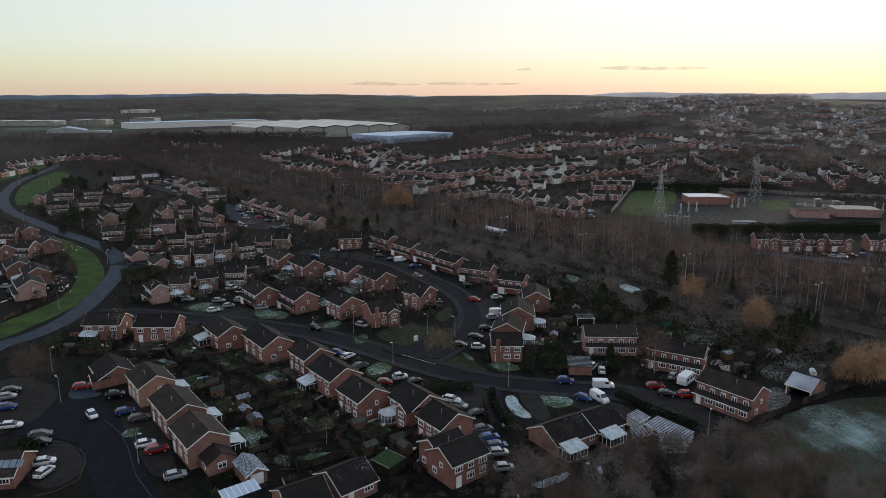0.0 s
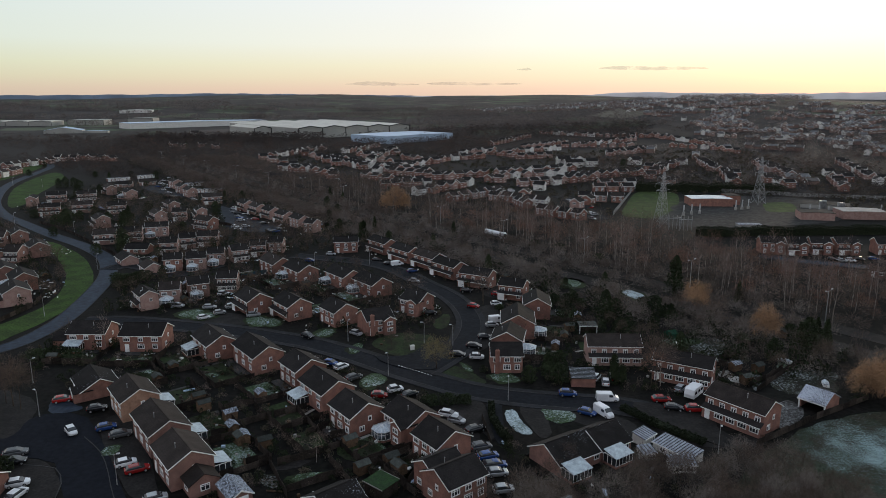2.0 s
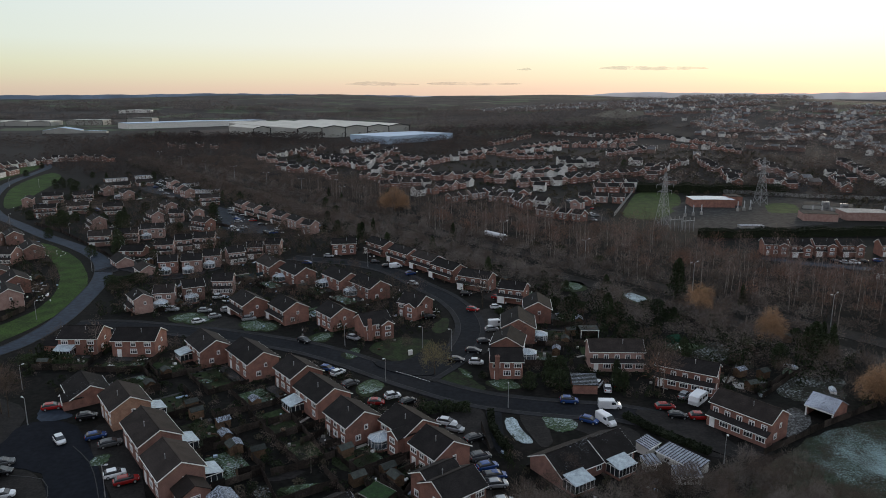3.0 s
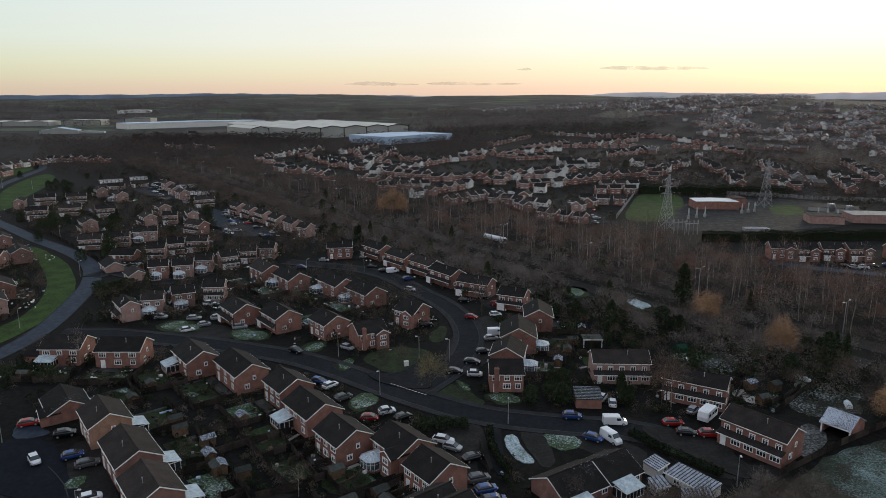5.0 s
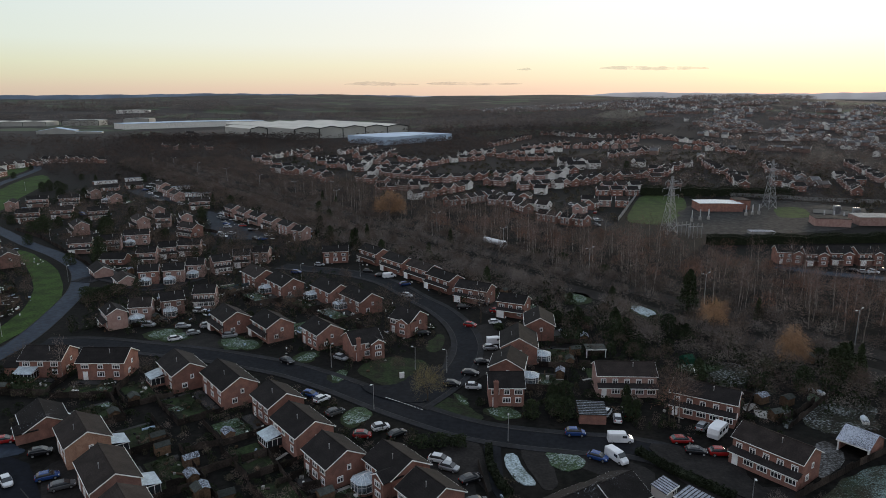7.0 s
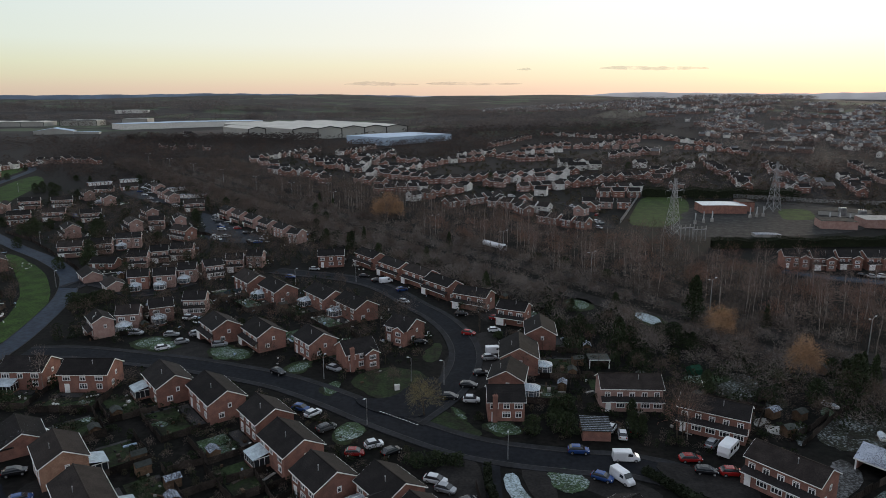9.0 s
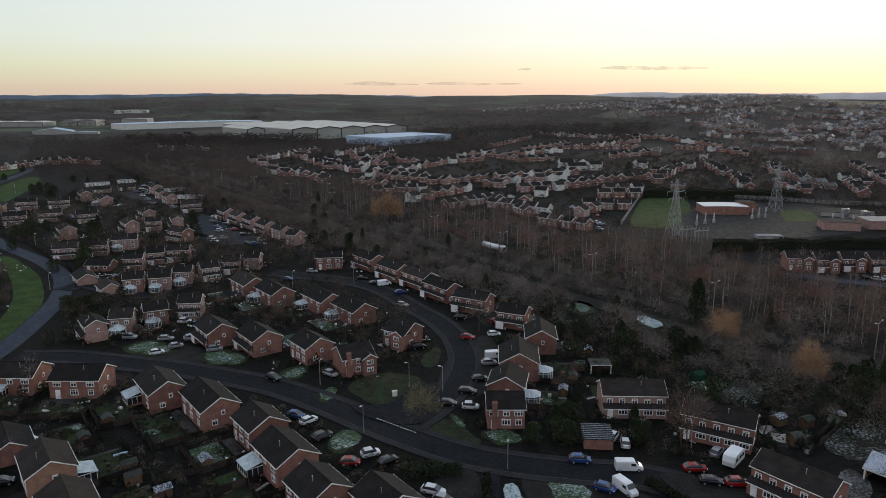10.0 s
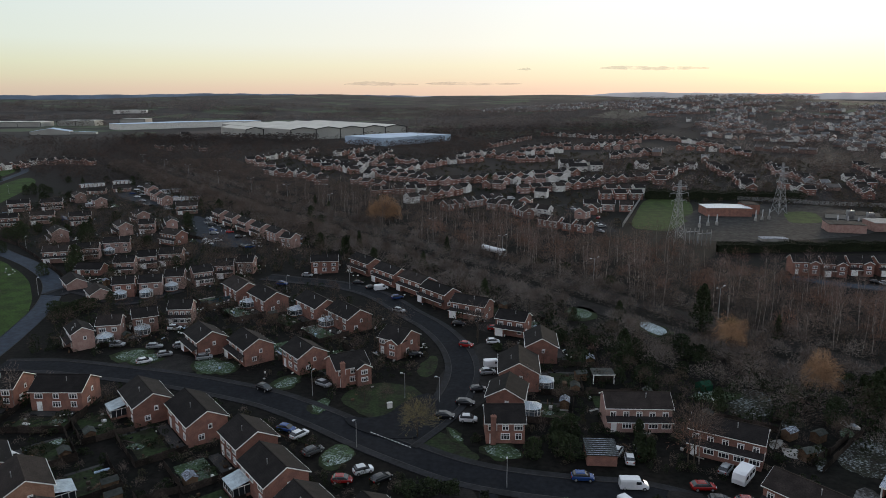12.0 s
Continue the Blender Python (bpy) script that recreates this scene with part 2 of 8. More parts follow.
# Town roofs and bricks: paled beyond their frost, distance haze held in the colour.
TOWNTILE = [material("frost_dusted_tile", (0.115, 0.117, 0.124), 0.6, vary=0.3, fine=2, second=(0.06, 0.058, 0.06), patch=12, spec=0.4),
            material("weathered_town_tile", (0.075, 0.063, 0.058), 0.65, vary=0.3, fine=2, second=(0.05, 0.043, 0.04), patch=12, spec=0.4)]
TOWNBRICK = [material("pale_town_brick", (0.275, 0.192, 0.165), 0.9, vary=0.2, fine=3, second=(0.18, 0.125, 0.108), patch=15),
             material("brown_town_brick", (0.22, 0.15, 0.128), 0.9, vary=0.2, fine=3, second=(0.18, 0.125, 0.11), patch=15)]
# Remote crowns get a lighter base colour to offset their dim lighting.
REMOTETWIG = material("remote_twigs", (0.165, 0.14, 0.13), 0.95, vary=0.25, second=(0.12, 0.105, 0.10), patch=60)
# Haze over the hillside is put into this paler twig colour.
HAZETWIG = material("hillside_twigs", (0.245, 0.208, 0.192), 0.95, vary=0.25, second=(0.175, 0.148, 0.138), patch=40)
# Horizon hills: the haze is put into both base colours.
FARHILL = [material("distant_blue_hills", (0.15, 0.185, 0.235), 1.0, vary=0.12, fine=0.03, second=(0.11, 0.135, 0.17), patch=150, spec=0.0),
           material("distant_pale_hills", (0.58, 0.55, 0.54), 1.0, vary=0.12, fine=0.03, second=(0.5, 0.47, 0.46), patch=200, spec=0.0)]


def see_through(m, share=0.5):
    """Crowns of bare twigs pass half of the light on to their far side."""
    n, l = m.node_tree.nodes, m.node_tree.links
    b, out = n["Principled BSDF"], n["Material Output"]
    back, both = n.new("ShaderNodeBsdfTranslucent"), n.new("ShaderNodeMixShader")
    both.inputs["Fac"].default_value = share
    l.new(b.inputs["Base Color"].links[0].from_socket, back.inputs["Color"])
    l.new(b.outputs[0], both.inputs[1])
    l.new(back.outputs[0], both.inputs[2])
    l.new(both.outputs[0], out.inputs["Surface"])


for m in (FARTWIG, DUSKTWIG, HAZETWIG, REMOTETWIG):
    see_through(m)
FELT = material("shed_felt", (0.05, 0.055, 0.05), 0.95, vary=0.3, patch=1, island=0.4)
BARK = material("bark", (0.07, 0.055, 0.042), 0.95, vary=0.3, fine=20, patch=1)
BIRCH = material("birch_bark", (0.33, 0.30, 0.27), 0.9, vary=0.4, fine=12, second=(0.14, 0.115, 0.10), patch=0.8)
TWIG = material("bare_twigs", (0.215, 0.166, 0.14), 0.95, vary=0.3, second=(0.155, 0.118, 0.1), patch=8, island=0.35)
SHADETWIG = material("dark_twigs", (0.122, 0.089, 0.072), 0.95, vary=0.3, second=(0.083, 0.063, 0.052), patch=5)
GREYTWIG = material("grey_scrub_twigs", (0.205, 0.178, 0.16), 0.95, vary=0.3, second=(0.15, 0.128, 0.112), patch=7)
BELTTWIG = material("dark_belt_twigs", (0.125, 0.098, 0.083), 0.95, vary=0.35, second=(0.085, 0.066, 0.056), patch=9)
BIRCHTWIG = material("birch_twigs", (0.21, 0.152, 0.13), 0.95, vary=0.3, second=(0.16, 0.112, 0.095), patch=9)
RUSSET = material("russet_twigs", (0.30, 0.165, 0.12), 0.95, vary=0.3, second=(0.2, 0.118, 0.09), patch=6, island=0.3)
WILLOW = material("golden_willow_twigs", (0.37, 0.228, 0.132), 0.95, vary=0.3, second=(0.27, 0.165, 0.098), patch=3)
SALLOW = material("sallow_twigs", (0.20, 0.17, 0.085), 0.95, vary=0.3, second=(0.15, 0.12, 0.06), patch=3)
LEAF = material("evergreen_leaf", (0.031, 0.043, 0.019), 0.8, vary=0.4, second=(0.022, 0.03, 0.015), patch=2, island=0.35)
BRUSH = material("bramble_brush", (0.075, 0.062, 0.045), 0.95, vary=0.35, second=(0.036, 0.036, 0.022), patch=7, island=0.3)
STEEL = material("galvanised_steel", (0.42, 0.43, 0.44), 0.5, 0.6, vary=0.12, patch=2)
LAMPGLASS = material("lamp_lens", (0.6, 0.62, 0.64), 0.6, vary=0.05)
CLAD = material("pale_cladding", (0.36, 0.36, 0.33), 0.6, vary=0.1, second=(0.29, 0.29, 0.27), patch=30)
CLAD_ROOF = material("pale_metal_roof", (0.55, 0.52, 0.46), 0.6, vary=0.1, second=(0.47, 0.445, 0.39), patch=40)
BLUECLAD = material("blue_grey_cladding", (0.40, 0.50, 0.62), 0.5, vary=0.08, second=(0.32, 0.41, 0.52), patch=30)
DARKCLAD = material("dark_trim", (0.035, 0.037, 0.04), 0.6, vary=0.1)
CONCRETE = material("concrete", (0.33, 0.32, 0.30), 0.9, vary=0.2, second=(0.24, 0.235, 0.22), patch=2)
RUBBER = material("tyre_rubber", (0.015, 0.015, 0.016), 0.9)
SOLAR = material("solar_panel", (0.16, 0.2, 0.26), 0.15, vary=0.1, patch=2, spec=0.7)

# ---- building helpers ----
class Shape:
    """Gathers boxes, prisms and tubes into one mesh."""

    def __init__(self):
        self.v, self.f = [], []

    def add(self, verts, faces):
        k = len(self.v)
        self.v += [tuple(p) for p in verts]
        self.f += [tuple(i + k for i in f) for f in faces]
        return self

    def box(self, x0, x1, y0, y1, z0, z1):
        return self.add([(x, y, z) for z in (z0, z1) for x, y in ((x0, y0), (x1, y0), (x1, y1), (x0, y1))],
                        [(3, 2, 1, 0), (4, 5, 6, 7), (0, 1, 5, 4), (1, 2, 6, 5), (2, 3, 7, 6), (3, 0, 4, 7)])

    def extrude(self, outline, along, a, b):
        """A closed outline in the plane across the axis 'x', 'y' or 'z', run from a to b along it."""
        place = {"x": lambda p, s: (s, p[0], p[1]), "y": lambda p, s: (p[0], s, p[1]), "z": lambda p, s: (p[0], p[1], s)}[along]
        n = len(outline)
        return self.add([place(p, s) for s in (a, b) for p in outline],
                        [tuple(range(n))[::-1], tuple(range(n, 2 * n))] + [(i, (i + 1) % n, (i + 1) % n + n, i + n) for i in range(n)])

    def tube(self, a, b, ra, rb, sides=6):
        a, b = Vector(a), Vector(b)
        q = (b - a).to_track_quat("Z", "Y").to_matrix()
        ring = [q @ Vector((math.cos(2 * math.pi * i / sides), math.sin(2 * math.pi * i / sides), 0)) for i in range(sides)]
        return self.add([a + r * ra for r in ring] + [b + r * rb for r in ring],
                        [tuple(range(sides))[::-1], tuple(range(sides, 2 * sides))] + [(i, (i + 1) % sides, (i + 1) % sides + sides, i + sides) for i in range(sides)])

    def pipe(self, points, radii, sides=4):
        """One continuous upright bar through the points."""
        n = len(points)
        ring = [(math.cos(2 * math.pi * i / sides), math.sin(2 * math.pi * i / sides)) for i in range(sides)]
        return self.add([(p[0] + c * r, p[1] + k * r, p[2]) for p, r in zip(points, radii) for c, k in ring],
                        [tuple(range(sides))[::-1], tuple(range((n - 1) * sides, n * sides))] + [(j * sides + i, j * sides + (i + 1) % sides, (j + 1) * sides + (i + 1) % sides, (j + 1) * sides + i) for j in range(n - 1) for i in range(sides)])

    def slab(self, p, q, r, s, thick):
        """A flat plate with corners p q r s (upper side), thick downwards."""
        low = [(c[0], c[1], c[2] - thick) for c in (p, q, r, s)]
        return self.add([p, q, r, s] + low, [(0, 1, 2, 3), (7, 6, 5, 4), (0, 4, 5, 1), (1, 5, 6, 2), (2, 6, 7, 3), (3, 7, 4, 0)])

    def mesh(self, name, mat):
        me = bpy.data.meshes.new(name)
        me.from_pydata(self.v, [], self.f)
        me.materials.append(mat)
        me.update()
        bm = bmesh.new()
        bm.from_mesh(me)
        bmesh.ops.recalc_face_normals(bm, faces=bm.faces)
        bm.to_mesh(me)
        bm.free()
        return me


def part(name, shape, mat, parent, label="", m=None):
    """One mesh object under a thing or a part; shape may be a Shape or a mesh to share."""
    me = shape.mesh(name, mat) if isinstance(shape, Shape) else shape
    ob = new(name, me)
    ob.parent = parent
    if m is not None:
        ob.matrix_basis = m
    if label:
        ob["label"] = label
    return ob


def thing(name, label, category, group="", at=None, kind=""):
    return tagged(new(name), label, category, group, kind) if at is None else place(tagged(new(name), label, category, group, kind), at)


def place(ob, m):
    ob.matrix_basis = m
    return ob


def stand(x, y, turn=0.0, sink=0.0):
    return pose(x, y, ground(x, y) - sink, 0, 0, turn)


# ---- the land ----
def smooth(a, b, v):
    v = min(1.0, max(0.0, (v - a) / (b - a)))
    return v * v * (3 - 2 * v)


def ground(x, y):
    """Height of the land: flat estate, a hill ahead to the east, low hills on the horizon."""
    x, y = x / 1.182, y / 1.182
    z = 4 * smooth(330, 620, y)
    z += 50 * smooth(560, 1500, y) * math.exp(-((x - 640) / 520) ** 2) * (1 - 0.75 * smooth(1600, 2300, y))
    z += 22 * smooth(1300, 2300, y) * math.exp(-((x + 900) / 700) ** 2) * (0.8 + 0.2 * math.sin(x / 130))
    far = smooth(1500, 4300, y + 0.1 * abs(x))
    z += far * (47.5 + 3 * math.sin(x / 610 + 1.2) + 2 * math.sin(x / 230) + 2 * math.sin(x / 97 + y / 300))
    return 1.182 * z


def spaced(edge, near, far_step, grow):
    out, s, step = [0.0], 0.0, near
    while s < edge:
        s += step
        out.append(s)
        step = min(far_step, step * grow)
    return out


side = spaced(4600, 8.0, 160, 1.04)
xs = [-v for v in side[:0:-1]] + side
ys = [-v for v in spaced(400, 20, 100, 1.2)[:0:-1]] + spaced(4700, 8.0, 120, 1.025)
me = bpy.data.meshes.new("ground")
me.from_pydata([(x, y, ground(x, y)) for y in ys for x in xs], [],
               [(j * len(xs) + i, j * len(xs) + i + 1, (j + 1) * len(xs) + i + 1, (j + 1) * len(xs) + i) for j in range(len(ys) - 1) for i in range(len(xs) - 1)])
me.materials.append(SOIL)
for p in me.polygons:
    p.use_smooth = True
tagged(new("ground", me), "dark winter earth, garden soil and rough grass", "ground", kind="structure")


def far_ridge(a0, a1, heights, mat, radius, label):
    """A range of hills closing the horizon: rounded crest between two bearings, heights in metres spaced evenly along it."""
    n, rows = 120, ((0, -60), (.55, -30), (.9, -8), (1, 12), (.6, 60))
    verts = []
    for i in range(n + 1):
        k = i / n * (len(heights) - 1)
        j = min(int(k), len(heights) - 2)
        top = heights[j] + (heights[j + 1] - heights[j]) * smooth(0, 1, k - j) + 1.6 * math.sin(i * .9) + .9 * math.sin(i * 2.3 + 1)
        a = radians(a0 + (a1 - a0) * i / n)
        verts += [((radius + d) * math.sin(a), (radius + d) * math.cos(a), 20 + (top - 20) * h) for h, d in rows]
    m = len(rows)
    ridge = bpy.data.meshes.new("far_hills")
    ridge.from_pydata(verts, [], [(i * m + j, (i + 1) * m + j, (i + 1) * m + j + 1, i * m + j + 1) for i in range(n) for j in range(m - 1)])
    ridge.materials.append(mat)
    for p in ridge.polygons:
        p.use_smooth = True
    return tagged(new("far_hills", ridge), label, "hills", kind="structure")


far_ridge(-48, 6, (66, 70, 72, 76, 80, 88, 84, 78, 72, 68), FARHILL[0], 4780, "low hills along the horizon, haze-blue in colour")
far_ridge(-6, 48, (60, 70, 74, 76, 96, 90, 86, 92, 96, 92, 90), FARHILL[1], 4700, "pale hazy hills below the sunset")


def curve_through(points, step=3.0):
    """Evenly spaced points on a smooth line through the given ones."""
    pts = [Vector(p) for p in points]
    pts = [2 * pts[0] - pts[1]] + pts + [2 * pts[-1] - pts[-2]]
    out = []
    for a, b, c, d in zip(pts, pts[1:], pts[2:], pts[3:]):
        n = max(1, int((c - b).length / step))
        for i in range(n):
            s = i / n
            out.append(0.5 * (2 * b + (c - a) * s + (2 * a - 5 * b + 4 * c - d) * s * s + (3 * b - a - 3 * c + d) * s ** 3))
    return out + [pts[-2]]


def ribbon(points, left, right, lift, thick, shape=None):
    """A strip along a line between two offsets to its right, lying on the land."""
    pts = curve_through(points)
    shape = shape or Shape()
    verts, faces = [], []
    for i, p in enumerate(pts):
        d = (pts[min(i + 1, len(pts) - 1)] - pts[max(i - 1, 0)]).normalized()
        nrm = Vector((d.y, -d.x))
        for o in (left, right):
            q = p + nrm * o
            z = ground(q.x, q.y) + lift
            verts += [(q.x, q.y, z), (q.x, q.y, z - thick)]
    for i in range(len(pts) - 1):
        a, b = 4 * i, 4 * i + 4
        faces += [(a, a + 2, b + 2, b), (a + 1, b + 1, b + 3, a + 3), (a, b, b + 1, a + 1), (a + 2, a + 3, b + 3, b + 2)]
    faces += [(0, 1, 3, 2), (b, b + 2, b + 3, b + 1)]
    return shape.add(verts, faces)


LAID = []
GREENS = []


def street(name, label, width, points, pave=1.5, kerb=True, mat=ASPHALT):
    """Carriageway, with kerbs and footways standing a step above it."""
    up = 0.008 * (len(LAID) % 12)
    LAID.append(name)
    road = tagged(new(name, ribbon(points, -width / 2, width / 2, 0.06 + up, 0.4).mesh(name, mat)), label, "road", kind="structure")
    if kerb:
        for s in (-1, 1):
            a, b = sorted((s * width / 2, s * (width / 2 + 0.15)))
            part("kerb", ribbon(points, a, b, 0.17 + up, 0.4), KERB, road)
            if not pave:
                continue
            a, b = sorted((s * (width / 2 + 0.15), s * (width / 2 + 0.15 + pave)))
            part("footway", ribbon(points, a, b, 0.155 + up, 0.4), PAVING, road, "dark asphalt footway")
    return road


def sheet(name, label, mat, points, lift=0.03, category="ground", ragged=0.25):
    """A thin flat patch of ground cover with a given outline, draped on the land."""
    lift += 0.003 * (len(LAID) % 9)
    LAID.append(name)
    outline = [Vector(p) for p in points]
    for _ in range(2 if ragged > .15 else 1):
        outline = [a * k + b * (1 - k) for a, b in zip(outline, outline[1:] + outline[:1]) for k in (.75, .25)]
    r = random.Random(len(LAID))
    outline = [p + Vector((r.uniform(-1, 1), r.uniform(-1, 1))) * ragged for p in outline]
    if name in ("verge", "frosted_lawn", "front_lawn", "field", "yard", "driveway", "parking_court", "road_end", "road_mouth", "frost_patch"):
        GREENS.append((min(p.x for p in outline), max(p.x for p in outline), min(p.y for p in outline), max(p.y for p in outline), [(p.x, p.y) for p in outline]))
    top = bmesh.new()
    top.faces.new([top.verts.new((x, y, ground(x, y) + lift)) for x, y in outline])
    bmesh.ops.triangulate(top, faces=top.faces)
    top.verts.index_update()
    n = len(outline)
    s = Shape()
    s.add([v.co[:] for v in top.verts] + [(v.co.x, v.co.y, v.co.z - .4) for v in top.verts], [tuple(v.index for v in f.verts) for f in top.faces] + [(i, (i + 1) % n, (i + 1) % n + n, i + n) for i in range(n)])
    top.free()
    return tagged(new(name, s.mesh(name, mat)), label, category, kind="structure")

# ---- streets, verges, lawns ----
street("road_west", "winding blue-grey asphalt distributor road", 6.2, [(-118.8, 159.6), (-118.7, 172.7), (-113.8, 182.5), (-112.9, 202.2), (-118.8, 232.8), (-126.2, 257.3), (-139.2, 281.7), (-159.8, 304.7), (-187.0, 328.6), (-219.2, 359.8), (-250.6, 391.2), (-286.6, 441.1), (-322.1, 512.6), (-340.1, 579.3), (-351.3, 619.6), (-372.4, 652.0), (-404.9, 678.1)], pave=0, mat=SHEENASPHALT)
street("road_estate", "dark asphalt residential street", 6.0, [(-106.5, 200.0), (-92.6, 200.0), (-74.6, 195.6), (-60.8, 191.9), (-46.1, 186.4), (-33.8, 180.7), (-21.7, 172.3), (-12.2, 164.5), (-3.3, 157.8), (6.2, 151.5), (15.2, 147.9), (27.9, 145.1), (37.8, 143.6), (45.6, 139.7)])
sheet("road_end", "dark drive widening at the end of the street", DRIVE, [(41.0, 145.0), (47.0, 144.0), (51.5, 140.5), (55.5, 134.0), (58.0, 127.0), (55.0, 124.5), (51.5, 127.5), (48.0, 133.0), (43.0, 137.0)], 0.2, "road", .1)
street("road_loop", "dark asphalt residential street curving away", 5.5, [(-4.6, 161.5), (2.4, 172.7), (7.1, 184.9), (9.0, 198.9), (7.0, 214.3), (1.6, 229.2), (-5.6, 241.3), (-13.5, 255.5), (-21.8, 266.6), (-33.8, 275.5), (-50.1, 281.7), (-61.7, 286.1)])
sheet("road_mouth", "asphalt mouth of the loop road at the junction", ASPHALT, [(-17.0, 172.2), (-11.0, 171.3), (-7.5, 173.1), (-5.3, 178.0), (-0.1, 184.2), (3.2, 181.5), (-0.6, 174.9), (-2.2, 170.4), (-2.4, 166.3), (-0.8, 162.5), (-8.0, 163.0), (-14.5, 167.5)], 0.255, "road", 0.02)
street("road_close", "dark asphalt cul-de-sac", 8.5, [(-45.6, 93.4), (-53.6, 103.5), (-60.0, 112.6), (-66.5, 122.1), (-73.8, 131.8)], pave=0, kerb=False, mat=CLOSEASPHALT)
sheet("road_end", "dark asphalt turning head of the cul-de-sac", CLOSEASPHALT, [(-85.3, 138.0), (-79.7, 140.9), (-71.6, 137.2), (-68.8, 129.2), (-62.9, 119.9), (-67.0, 118.3), (-72.5, 120.5), (-80.6, 123.2), (-84.4, 122.1), (-88.0, 128.0), (-83.0, 129.2)], 0.05)
sheet("driveway", "dark brown parking forecourt", DRIVE, [(-106.5, 141.5), (-104.8, 150.9), (-97.2, 151.5), (-86.7, 144.5), (-84.5, 137.2), (-82.8, 130.0), (-85.4, 125.6), (-90.9, 118.8)], 0.03)
sheet("driveway", "grey paved drive before the end house", SHEENASPHALT, [(-85.0, 143.9), (-84.6, 146.7), (-79.6, 144.5), (-75.5, 141.5), (-79.1, 139.7), (-81.9, 139.2)], 0.06)
street("road_court", "blue-grey asphalt parking court", 9.0, [(-216.3, 505.1), (-199.0, 482.8), (-177.3, 463.1), (-163.5, 455.9)], pave=0, mat=COURT)
sheet("parking_court", "blue-grey asphalt parking court before a terrace", COURT, [(-137.0, 424.0), (-121.0, 402.0), (-101.0, 371.0), (-86.0, 356.0), (-76.0, 341.5), (-86.0, 337.0), (-103.0, 340.0), (-112.0, 352.0), (-116.0, 368.0), (-124.0, 384.0), (-135.0, 400.0)], 0.05, "road")
street("road_side", "asphalt side street", 5.0, [(-127.8, 261.9), (-124.9, 269.5), (-110.4, 261.9), (-98.8, 254.6), (-88.2, 269.5)])
street("road_east", "asphalt street before brick houses", 6.0, [(133.9, 286.1), (145.0, 276.5), (159.8, 269.5), (175.6, 261.9)], mat=SHEENASPHALT)
street("road_beyond", "asphalt estate street", 6.0, [(76.8, 458.1), (83.2, 441.1), (85.2, 397.2), (86.3, 372.1)])
street("road_beyond", "asphalt estate street", 6.0, [(300.1, 598.7), (278.0, 544.1), (249.5, 470.8)])
street("road_trunk", "dual carriageway hidden among bare trees", 8.0, [(-390.0, 827.0), (-166.0, 527.0), (100.0, 186.7), (160.0, 109.0), (207.0, 47.0)], kerb=False, mat=DRIVE)
street("road_trunk", "dual carriageway hidden among bare trees", 8.0, [(-380.0, 835.0), (-154.0, 537.0), (112.0, 196.0), (171.0, 118.0), (219.0, 57.0)], kerb=False, mat=DRIVE)
sheet("verge", "mown green grass verge beside the road", GRASS, [(-148.0, 283.0), (-131.0, 256.5), (-122.0, 237.0), (-116.8, 216.5), (-117.2, 200.3), (-119.5, 185.5), (-122.5, 174.0), (-131.5, 186.0), (-126.5, 206.7), (-126.5, 218.3), (-132.2, 238.2), (-143.5, 260.0), (-162.0, 286.0), (-186.0, 317.0), (-176.0, 312.0)], 0.03)
sheet("verge", "mown green grass verge beside the road", GRASS, [(-262.0, 412.0), (-303.9, 484.1), (-321.1, 534.3), (-332.0, 590.0), (-308.0, 566.0), (-287.1, 512.6), (-276.0, 470.0), (-254.0, 415.0)], 0.03)
sheet("verge", "mown green grass verge beside the road", GRASS, [(-339.7, 521.7), (-346.0, 561.1), (-355.5, 615.3), (-376.2, 652.0), (-384.0, 642.3), (-359.7, 568.3), (-360.2, 554.2)], 0.03)
sheet("verge", "grass corner beside the junction", LAWN, [(-1.3, 161.5), (2.4, 167.3), (8.0, 161.5), (11.7, 154.3), (6.3, 155.0), (0.8, 157.8)], 0.03)
sheet("verge", "grass corner beside the loop road", LAWN, [(-1.6, 202.2), (2.5, 209.3), (2.7, 197.8), (0.2, 192.4), (-2.4, 194.5)], 0.03)
sheet("front_lawn", "dark winter lawn before the corner house", LAWN, [(-19.8, 182.5), (-13.9, 189.9), (-4.8, 189.9), (1.0, 182.5), (-3.5, 167.3), (-12.7, 172.7)], 0.03, ragged=0.5)
sheet("field", "green substation field", MEADOW, [(99.6, 385.3), (115.0, 427.2), (134.0, 478.8), (146.7, 481.4), (163.4, 476.1), (145.6, 418.4), (118.1, 374.0), (108.1, 377.7)], 0.03)
sheet("yard", "grey gravel substation yard", YARD, [(117.6, 372.1), (158.9, 458.1), (235.4, 458.1), (246.1, 422.8), (220.7, 366.8), (160.9, 349.9), (116.7, 349.9)], 0.02)
sheet("field", "green grass inside the substation", MEADOW, [(188.0, 395.0), (192.0, 408.0), (200.0, 430.0), (212.0, 434.0), (219.5, 429.0), (212.0, 410.0), (206.0, 397.0)], 0.14)
sheet("frosted_field", "rough grass field whitened by frost", FIELD_FROST, [(53.7, 116.6), (62.4, 124.4), (73.8, 133.6), (83.4, 138.0), (95.0, 140.9), (104.5, 140.0), (115.4, 131.8), (118.3, 116.6), (92.9, 98.6), (72.3, 90.0), (52.1, 90.0), (47.2, 98.6), (48.5, 108.8)], 0.03, ragged=0.35)
sheet("front_lawn", "green front lawn at the edge of the frost", LAWN, [(-59.2, 202.6), (-56.4, 207.9), (-48.2, 200.0), (-51.1, 193.9), (-57.3, 196.1)], 0.075, ragged=0.5)
